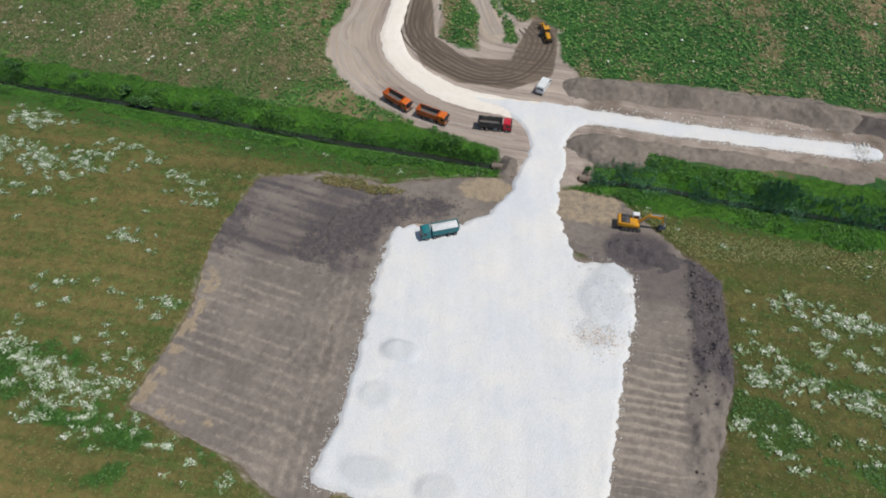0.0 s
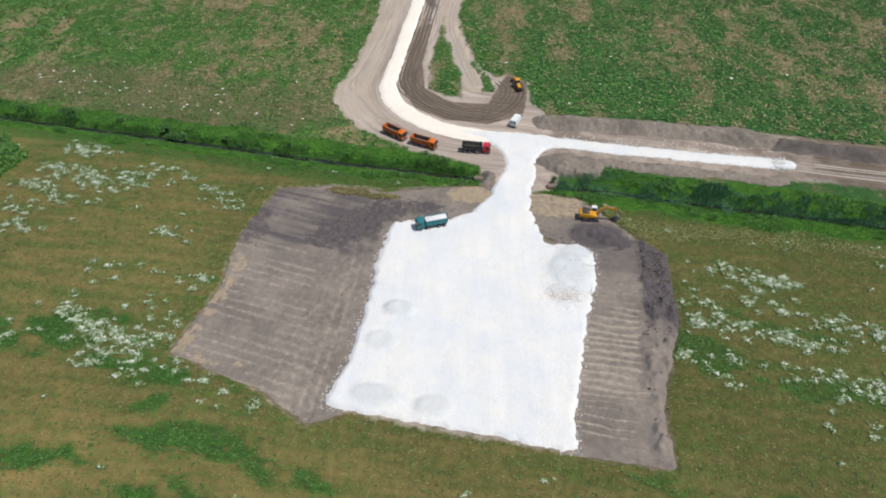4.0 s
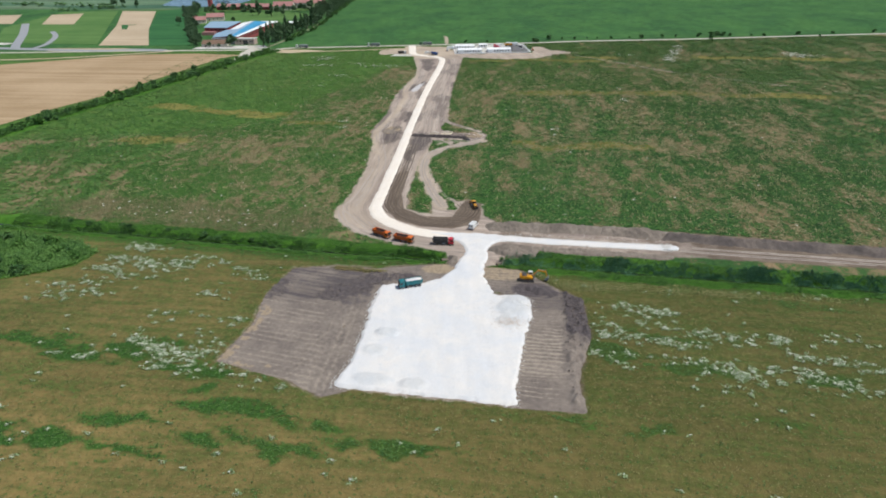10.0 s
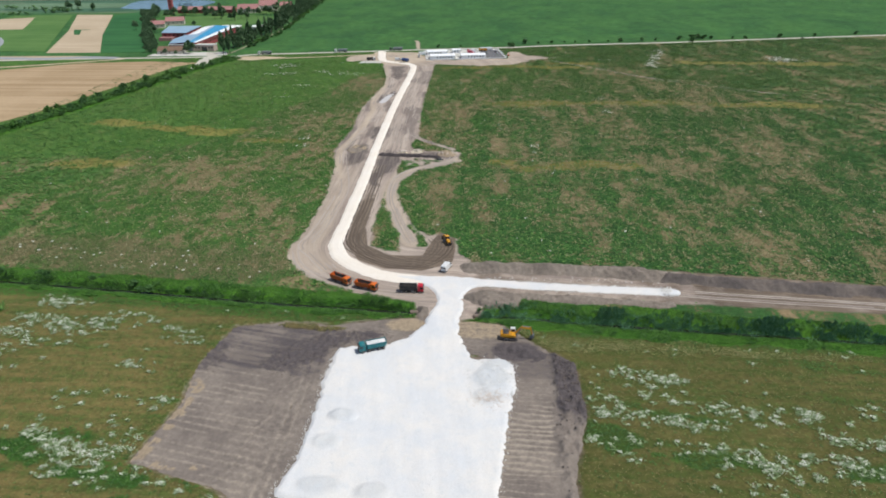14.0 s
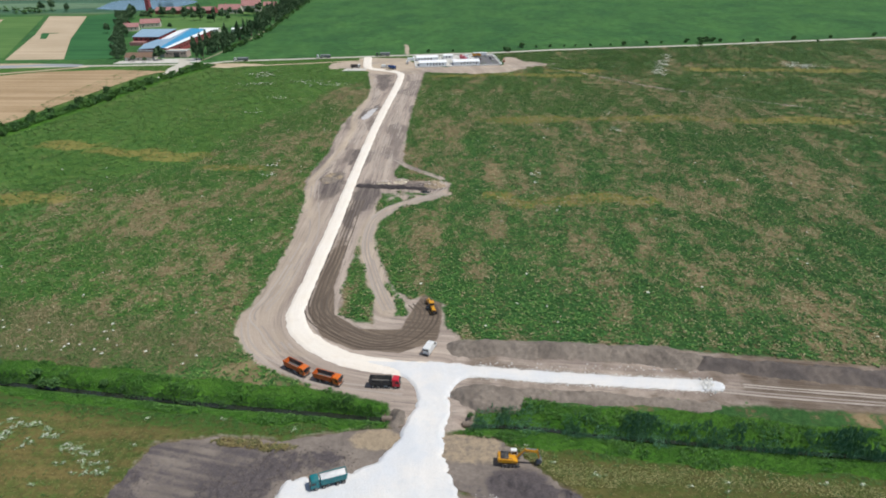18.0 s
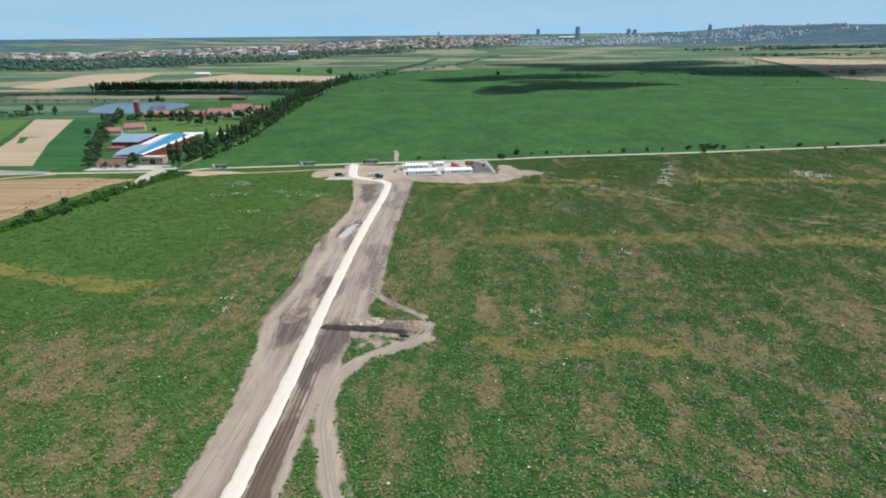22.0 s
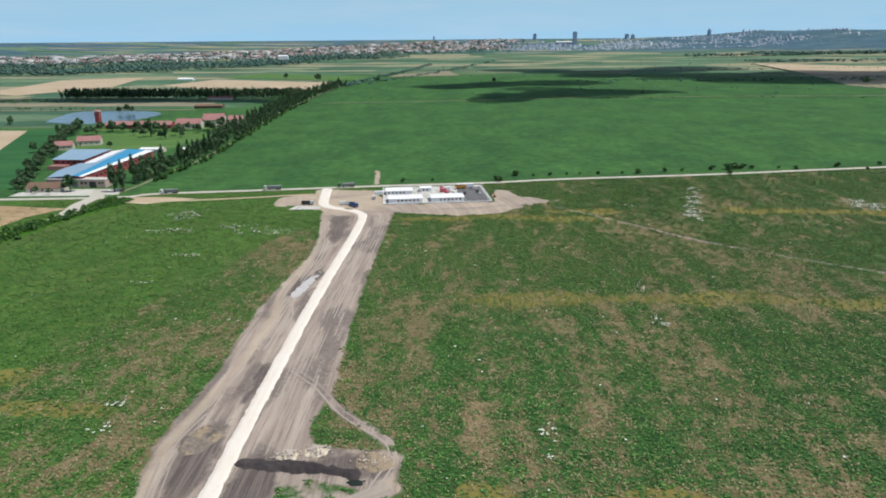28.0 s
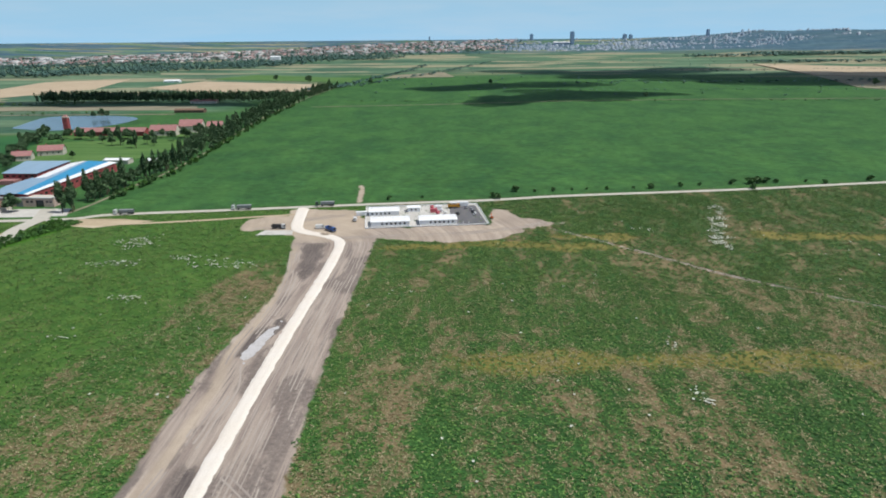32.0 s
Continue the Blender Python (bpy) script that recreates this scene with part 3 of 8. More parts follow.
def lushness(x, y):
    """How green a spot of field is, 0 to 1."""
    s = south_side(x, y)
    a = radians(-10)
    xr, yr = x * math.cos(a) + y * math.sin(a), -x * math.sin(a) + y * math.cos(a)
    xd = x + 0.035 * y
    # weeds stand in drills along the haul road, broken into tufted and bare stretches
    north = 0.60 + 1.05 * (fbm(xd, y * 0.3, 9, 31, 4) - 0.5) + 0.8 * (fbm(xd, y * 0.6, 3.6, 33, 3) - 0.5) + 0.35 * (fbm(x, y * 0.7, 38, 21, 3) - 0.5)
    north = north - 0.15 * torn(x, y, [(-85, 258, 24, 8), (-120, 232, 22, 9), (-95, 165, 20, 14), (-112, 150, 18, 10), (-128, 207, 18, 7), (-62, 160, 8, 14), (92, 253, 9, 34), (95, 315, 10, 30), (52, 208, 8, 20), (31, 210, 7, 18), (-22, 346, 12, 22), (90, 158, 22, 9),
                                           (15, 284, 9, 20), (155, 287, 14, 34), (110, 158, 16, 10)]) - 0.16 * torn(x, y, [(-100, 133, 60, 13), (-140, 140, 40, 12)])
    north = north + 0.16 * blob(x, y, [(45, 152, 60, 14), (150, 180, 60, 30), (20, 325, 30, 16), (60, 410, 60, 40), (130, 330, 40, 30)])
    north = north - 0.24 * sstep(8, 16, line_dist(x, y, HEDGE_LINE)[0]) * sstep(42, 24, line_dist(x, y, HEDGE_LINE)[0] + 14 * (fbm(x, y, 14, 23, 3) - 0.5))
    w = sleek(x, y)
    north = north * (1 - w) + w * (0.84 + 0.5 * (north - 0.53))
    south = 0.22 + 1.0 * (fbm(xr * 0.16, yr, 6.5, 41, 4) - 0.47) + 0.5 * (fbm(xr * 0.4, yr, 24, 44, 3) - 0.5) + 0.4 * (fbm(x, y, 5, 46, 3) - 0.5)
    tufted = sstep(0.34, 0.56, fbm(xr * 0.5, yr, 4.5, 47, 4))
    south = south + 0.72 * tufted * blob(x + 5 * (fbm(x, y, 6, 97, 3) - 0.5), y + 5 * (fbm(x, y, 5, 98, 3) - 0.5), [(a, b, c * 1.25, d * 1.5) for a, b, c, d in GREEN_STRIPS])
    south = np.maximum(south, 0.75 * sstep(20, 6, ditch_dist(x, y)))
    return np.clip(north * (1 - s) + south * s, 0, 1)


GREEN_STRIPS = [(-100, 3, 18, 3), (-74, -1, 16, 2.4), (-56, 6, 12, 2.6), (-38, 3.5, 12, 2.2), (-64, 26, 8, 3.4), (-48, 18, 12, 3), (-34, 14, 10, 2), (-78, 36, 22, 5), (-56, 30, 12, 3), (-106, 41, 16, 3), (-127, 42, 10, 2), (-104, 35, 10, 2.4),
                (-76, 10, 12, 2), (-84, 40, 16, 4), (46, 48, 14, 3), (60, 45, 14, 2.4), (48, 53, 14, 2), (90, 43, 22, 2.4), (60, 60, 18, 2), (-8, 8, 16, 2.2), (40, 20, 20, 2)]
YELLOW = [(20, 247, 10, 8), (30, 240, 9, 6), (62, 244, 34, 7), (-150, 297, 26, 8), (-178, 303, 24, 8), (-106, 281, 22, 8), (-190, 236, 30, 8), (44, 372, 40, 11), (110, 374, 50, 9), (190, 372, 50, 10), (180, 524, 18, 12), (205, 524, 26, 9), (44, 504, 40, 9), (70, 500, 30, 9), (84, 520, 30, 8), (-4, 498, 30, 6),
          (-215, 314, 26, 9), (10, 520, 20, 7), (260, 520, 60, 8)]



def bank_weight(x, y):
    d, side, _ = line_dist(x, y, DITCH_WEST)
    rag = 5.5 * (fbm(x, y, 9, 25, 4) - 0.5)
    w = sstep(9.0, 6.5, side + rag) * sstep(-7.0, -4.5, side + rag) * (x < 0)
    d2, side2, _ = line_dist(x, y, DITCH_EAST)
    w2 = sstep(9.5, 7.5, side2 + rag) * sstep(-10.0, -6.5, side2 + rag) * (x > 5)
    w = np.maximum(w * sstep(-7, -9, x), w2 * sstep(9, 12, x))
    w = np.maximum(w, 0.8 * sstep(4, -3, poly_sd(x, y, WOOD_WEST)))
    hedge = line_dist(x, y, HEDGE_LINE)[0]
    return np.maximum(w, sstep(13, 6, hedge) * 0.8)


YARD_DRIVE = smooth([(-243, 488), (-246, 508), (-251, 528), (-252, 548), (-262, 572)])
SERVICE = smooth([(-240, 540), (-205, 536), (-150, 547), (-118, 556), (-95, 562)])
SANDY_SPOT = [(-236, 541), (-226, 533), (-207, 529), (-193, 537), (-178, 545), (-200, 549), (-226, 549)]
HEDGE_LINE = [(-298, 160), (-292, 222), (-284, 275), (-268, 345), (-257, 407), (-244, 484), (-228, 538)]


def crop_weight(x, y):
    return sstep(2, 6, line_dist(x, y, PAVED)[1])


def ground():
    xs = steps(-135, 135, 1.0, 1.045, -4700, 4700)
    ys = steps(-25, 430, 1.0, 1.03, -700, 4700)
    x, y = np.meshgrid(xs, ys)
    z = height(x, y)
    idx = np.arange(x.size).reshape(x.shape)
    quads = np.stack([idx[:-1, :-1].ravel(), idx[:-1, 1:].ravel(), idx[1:, 1:].ravel(), idx[1:, :-1].ravel()], 1)
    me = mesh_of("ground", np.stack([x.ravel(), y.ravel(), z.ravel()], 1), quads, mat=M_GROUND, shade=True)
    x, y = x.ravel(), y.ravel()
    _, u, v = line_dist(x, y, MAIN)
    e = (x > 6) & (y < 145)
    _, u2, v2 = line_dist(x, y, np.concatenate([BRANCH, BRANCH_EARTH[2:]]))
    give(me, "lane_u", np.where(e, u2, u))
    give(me, "lane_v", np.where(e, v2, v))
    give(me, "dirt", lane_inside(x, y))
    give(me, "lush", lushness(x, y))
    give(me, "dry", south_side(x, y))
    give(me, "mown", (sstep(34, 2, y + 14 * (fbm(x, y, 20, 27, 3) - 0.5)) * (1 - 0.6 * sstep(-20, 60, x)) + 0.55 * sstep(-55, -85, x)) * (1 - sstep(0.4, 0.8, lushness(x, y))))
    give(me, "bank", bank_weight(x, y))
    give(me, "crop", crop_weight(x, y))
    # wooded and ridge: where the haze-blue wood colour is laid
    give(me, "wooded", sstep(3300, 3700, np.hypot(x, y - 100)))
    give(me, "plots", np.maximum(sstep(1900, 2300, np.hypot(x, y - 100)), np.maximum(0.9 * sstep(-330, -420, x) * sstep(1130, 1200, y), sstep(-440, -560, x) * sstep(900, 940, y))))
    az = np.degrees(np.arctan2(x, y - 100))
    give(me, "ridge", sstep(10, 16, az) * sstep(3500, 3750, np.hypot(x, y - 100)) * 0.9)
    give(me, "yellow", torn(x, y, YELLOW) * (0.45 + 0.75 * fbm(x, y, 13, 24, 3)))
    give(me, "sleek", sleek(x, y) * (1 - south_side(x, y)))
    give(me, "damp", np.maximum(np.maximum(0.62 * sstep(68, 84, x), 0.46 * sstep(5, 11, x)) * (y < 145), np.maximum(sstep(1.5, -1.5, poly_sd(x, y, DARK_LOOP)) * (0.38 + 0.62 * sstep(215, 165, y)), sstep(1, -1, np.minimum(poly_sd(x, y, SOIL_WEST), poly_sd(x, y, SOIL_EAST))))))
    give(me, "black", np.maximum(0.62 * sstep(0.42, 0.62, fbm(x, y * 0.3, 7, 56, 3)) * sstep(230, 260, y) * sstep(505, 490, y), np.maximum(0.95 * blob(x + 5 * (fbm(x, y, 7, 58, 3) - 0.5), y + 16 * (fbm(x, y, 9, 59, 3) - 0.5), [(-38, 246, 7, 22), (-56.5, 258, 6.5, 23), (-54, 300, 2.2, 18), (-63, 382, 4.5, 17), (-58.5, 398, 2.5, 12), (-40, 222, 3, 16), (-73, 268, 7, 4), (-26, 257, 18, 6), (-12, 255, 10, 6)]), 0.8 * sstep(1.5, -4.5, 6 * (fbm(x, y, 6, 30, 3) - 0.5) + poly_sd(x, y, [(-80, 511), (-61, 503), (-57, 470), (-57.5, 432), (-66, 447), (-72, 476)])))))
    cut = line_dist(x, y, SHORT_CUT)[0]
    worn = np.maximum(0.6 * sstep(3.0, 6.0, u) * sstep(255, 215, y) * (y > 126) * (x < -25), 0.9 * sstep(5, 2, cut))
    outer = line_dist(x, y, [(-78, 496), (-69, 440), (-67, 408), (-68, 373), (-64, 350), (-63, 305), (-65, 284), (-67, 264), (-64, 245), (-58, 222)])[0]
    worn = np.maximum(worn, 1.1 * sstep(2.8, 0.9, outer))
    give(me, "sandy", np.maximum(sstep(500, 516, y) * (0.3 + 0.5 * sstep(-40, -52, x) + 0.9 * (fbm(x, y, 14, 26, 3) - 0.35)), worn * (0.6 + 0.8 * (fbm(x * 2, y * 0.3, 6, 57, 3) - 0.3))))
    give(me, "east", sstep(-90, 40, x))
    return tagged(new("ground", me), "flat fallow farmland with green weeds and dry stalks", "ground", kind="structure")


ground()


def lane_attrs(line):
    return {"lane_u": lambda x, y: line_dist(x, y, line)[1], "lane_v": lambda x, y: line_dist(x, y, line)[2]}


PAD_HEAPS = [(16, 71, 6, 6, 0.7), (15, 63, 4.5, 4, 0.5), (-20, 54, 4.0, 2.6, 0.9), (-20, 32, 6, 3, 0.5), (-9, 31, 4.5, 2.8, 0.55), (17, 76, 5, 3.5, 0.5), (-22, 45, 4, 3, 0.35)]


def pad_top(x, y, s):
    z = -0.5 + sstep(0, -1.3, s) * 0.85 + 0.1 * sstep(0, -1, s) * (fbm(x, y, 2.2, 51, 4) - 0.5) * 2
    for cx, cy, rx, ry, h in PAD_HEAPS:
        r = np.hypot((x - cx) / rx, (y - cy) / ry) + 0.25 * (fbm(x, y, 2, 7, 3) - 0.5)
        z = z + h * sstep(1.0, 0.55, r) * sstep(0, -1, s) * (0.8 + 0.5 * (fbm(x, y, 0.9, 77, 3) - 0.5))
    return z


pad = patch("gravel_pad", lambda x, y: poly_sd(x, y, PAD) + 1.9 * (fbm(x, y, 1.7, 61, 4) - 0.5), (-34, 21, 26, 130), 0.5, pad_top, M_WHITE,
            {"grey": lambda x, y: blob(x, y, [(c[0], c[1], c[2], c[3]) for c in PAD_HEAPS]), "lane_u": lambda x, y: 0.3 * (x + 0.12 * y), "lane_v": lambda x, y: y})
tagged(pad, "wide pad of spread white crushed limestone", "gravel pad", kind="structure")

road = patch("road", lambda x, y: np.maximum(-poly_sd(x, y, PAD) - 2.6, line_dist(x, y, MAIN)[0] - np.interp(y, [122, 140, 160, 300, 500, 530, 575], [3.4, 3.2, 2.7, 2.5, 2.8, 3.6, 3.9]) + 0.9 * (fbm(x, y, 2.2, 62, 3) - 0.5)), (-100, 115, 6, 580), 0.6,
             lambda x, y, s: 0.1 - 0.15 + sstep(0, -1.2, s) * 0.40 + 0.06 * (fbm(x, y, 1.5, 5, 3) - 0.5), M_BEIGE, lane_attrs(MAIN))
tagged(road, "cream crushed limestone haul road across the fields", "road", kind="structure")
branch = patch("road_branch", lambda x, y: line_dist(x, y, BRANCH)[0] - 2.5 + 0.9 * (fbm(x, y, 1.6, 63, 3) - 0.5), (-2, 112, 82, 130), 0.5,
               lambda x, y, s: -0.05 + sstep(0, -1.2, s) * 0.38 + 0.10 * (fbm(x, y, 1.2, 6, 3) - 0.5) + 0.5 * sstep(67, 73, x) * sstep(0, -1.2, s) * fbm(x, y, 0.9, 8, 2), M_WHITE, lane_attrs(BRANCH))
tagged(branch, "white crushed limestone branch road ending in loose rubble", "road", kind="structure")


# ---- stripped soil beside the pad ----
def west_ridge(x, y):
    a = radians(-11)
    across = -x * math.sin(a) + y * math.cos(a) + 0.5 * (fbm(x, y, 8, 71, 2) - 0.5)
    d = np.abs((across / 2.3) % 1.0 - 0.5) * 2.3
    broken = 0.4 + 0.6 * sstep(0.25, 0.55, fbm(x * 0.3, y * 2.0, 7, 72, 3))
    return sstep(1.2, 0.0, d) * broken * sstep(-37, -43, x + 3 * (fbm(x, y, 6, 73, 2) - 0.5) + 0.14 * (y - 60))


def west_rough(x, y):
    w = np.maximum(blob(x, y, [(-61, 78, 4.5, 10), (-21, 88.5, 9, 4.4)]), sstep(7.5, 4.0, line_dist(x, y, [(-41, 75), (-36, 80), (-30, 87)])[0] + 3 * (fbm(x, y, 4, 70, 3) - 0.5)))
    return w * sstep(0.30, 0.55, fbm(x, y, 4, 79, 4) + 0.25 * w - 0.05)


def west_dark(x, y):
    """The moist upper part, in broad dark strokes along the scraper's way."""
    zone = sstep(67, 72, y + 4 * (fbm(x, y, 6, 80, 2) - 0.5)) * sstep(95, 92, y) * sstep(-27, -31, x)
    return zone * (0.58 + 0.5 * (fbm(x * 0.14, y + 0.19 * x, 1.5, 78, 3) - 0.5) - 0.10 * west_ridge(x, y))


def west_top(x, y, s):
    z = -0.32 + 0.12 * (fbm(x, y, 3, 74, 4) - 0.5) + 0.17 * west_ridge(x, y)
    z = z + west_rough(x, y) * (0.25 + 1.0 * np.maximum(0, fbm(x, y, 1.5, 75, 3) - 0.42))
    z = z + 0.12 * sstep(0.5, 0.0, np.abs(x + 39.5 - 0.16 * (y - 50) + 2 * (fbm(y, y, 9, 76, 2) - 0.5)))
    z = z - 0.10 * (np.exp(-((x + 31.8) / 0.45) ** 2) + np.exp(-((x + 33.9) / 0.45) ** 2))
    return z - 0.15 * sstep(-0.6, 0, s)


def east_ridge(x, y):
    across = y + 2.0 * (fbm(x * 0.6, y, 5, 81, 3) - 0.5) + 0.05 * x
    d = np.abs((across / 1.75) % 1.0 - 0.5) * 1.75
    return sstep(0.55, 0.05, d) * sstep(31.5, 29, x + 2 * (fbm(x, y, 5, 83, 2) - 0.5)) * sstep(0.15, 0.4, fbm(x * 0.5, y * 2, 5, 82, 2))


def east_rough(x, y):
    return sstep(29.5, 33.5, x + 3 * (fbm(x, y, 5, 84, 3) - 0.5)) * sstep(86, 82, y)


def east_top(x, y, s):
    z = -0.30 + 0.12 * (fbm(x, y, 3, 85, 4) - 0.5) + 0.17 * east_ridge(x, y)
    z = z + east_rough(x, y) * (0.35 + 3.0 * np.maximum(0, fbm(x, y, 2.0, 86, 3) - 0.40)) * sstep(0, -1.5, s)
    return z - 0.15 * sstep(-0.6, 0, s)


def soils():
    west = patch("stripped_soil_west", lambda x, y: poly_sd(x, y, SOIL_WEST) + 1.6 * (fbm(x, y, 2.6, 64, 3) - 0.5), (-68, 20, -2, 104), 0.3, west_top, M_SOIL,
                 {"pale": lambda x, y: 0.12 + 0.24 * sstep(-41, -36, x + 3 * (fbm(x, y, 6, 67, 3) - 0.5)) * sstep(73, 66, y) + 0.42 * west_ridge(x, y) * (0.45 + 0.55 * sstep(76, 68, y)) + 0.14 * np.exp(-((x + 31.8) / 0.5) ** 2) + 0.14 * np.exp(-((x + 33.9) / 0.5) ** 2) + 0.12 * sstep(0.9, 0.2, np.abs(x + 39.5 - 0.16 * (y - 50) + 2 * (fbm(y, y, 9, 76, 2) - 0.5))),
                  "black": lambda x, y: np.maximum(0.62 * west_rough(x, y) * (0.55 + 0.9 * fbm(x, y, 1.3, 68, 3)), west_dark(x, y)) * sstep(97, 94, y),
                  "straw": lambda x, y: np.maximum(sstep(6.5, 1.5, 4.5 * (fbm(x, y, 4, 66, 3) - 0.5) - poly_sd(x, y, [(-61, 92), (-64, 72), (-62, 55), (-65, 36), (-43, 30), (20, 20), (20, 110)])) * sstep(72, 62, y) * sstep(33, 36, y) * 0.85 * sstep(0.3, 0.62, fbm(x, y, 1.5, 69, 4)), 0.75 * blob(x, y, [(-10, 96, 8, 5)]))})
    tagged(west, "dark stripped topsoil with scraper ridges and dug clods", "bare soil", kind="structure")
    east = patch("stripped_soil_east", lambda x, y: poly_sd(x, y, SOIL_EAST) + 1.8 * (fbm(x, y, 2.4, 65, 3) - 0.5), (2, 20, 42, 103), 0.3, east_top, M_SOIL,
                 {"pale": lambda x, y: 0.42 * east_ridge(x, y) * (0.5 + fbm(x, y, 5, 86, 2)) + (0.26 * sstep(66, 52, y) * sstep(36, 40, y) + 0.12 * sstep(78, 60, y)) * sstep(36, 28, x),
                  "black": lambda x, y: np.maximum(np.maximum(0.95 * east_rough(x, y) * sstep(52, 62, y + 6 * (fbm(x, y, 5, 88, 2) - 0.5)), 0.5 * sstep(66, 74, y) * sstep(86, 83, y)), 0.8 * blob(x, y, [(22, 84, 9, 6)])) + 0.3 * east_rough(x, y) * fbm(x, y, 3, 89, 2),
                  "straw": lambda x, y: 0.62 * sstep(86, 91, y) * sstep(24, 17, x)})
    tagged(east, "grey stripped topsoil with close scraper ridges and black clods", "bare soil", kind="structure")


soils()


def heap(name, sd, box, rise, mat, label, seed, step=0.35, rough=0.85, base=0.0, attrs=None):
    """A heap of earth over the outline sd, that climbs towards its middle."""
    def top(x, y, s):
        h = np.minimum(rise * sstep(0, -rise * 2.2, s), rise)
        return height(x, y) + base - 0.10 + h * (0.78 + 0.44 * fbm(x, y, 3.5, seed, 3)) + rough * sstep(0, -1.0, s) * (fbm(x, y, 1.1, seed + 1, 3) - 0.4)
    zero = {"pale": lambda x, y: (0.15 if mat is M_BLACK else 0.42) * sstep(0.4, 0.75, fbm(x, y, 1.8, seed + 2, 4)), "black": lambda x, y: 0 * x, "straw": lambda x, y: 0 * x}
    zero.update(attrs or {})
    ob = patch(name, lambda x, y: sd(x, y) + 1.4 * (fbm(x, y, 2.2, seed + 3, 3) - 0.5) + 2.2 * (fbm(x, y, 6, seed + 4, 2) - 0.5), box, step, top, mat, zero)
    return tagged(ob, label, "earth bank")


def oval(cx, cy, rx, ry, turn=0.0):
    c, s = math.cos(radians(turn)), math.sin(radians(turn))

    def sd(x, y):
        u, v = (x - cx) * c + (y - cy) * s, -(x - cx) * s + (y - cy) * c
        return (np.hypot(u / rx, v / ry) - 1) * min(rx, ry)
    return sd


def line_heap(pts, w):
    return lambda x, y: line_dist(x, y, pts)[0] - w * (0.75 + 0.5 * fbm(x, y, 7, 91, 2))


M_RUBBLE = soil_material("pale_rubble", rgb(226, 212, 188), rgb(240, 228, 206), rgb(248, 238, 222))
M_TRENCH = soil_material("wet_black_earth", rgb(64, 60, 62), rgb(86, 80, 80), rgb(112, 104, 98))


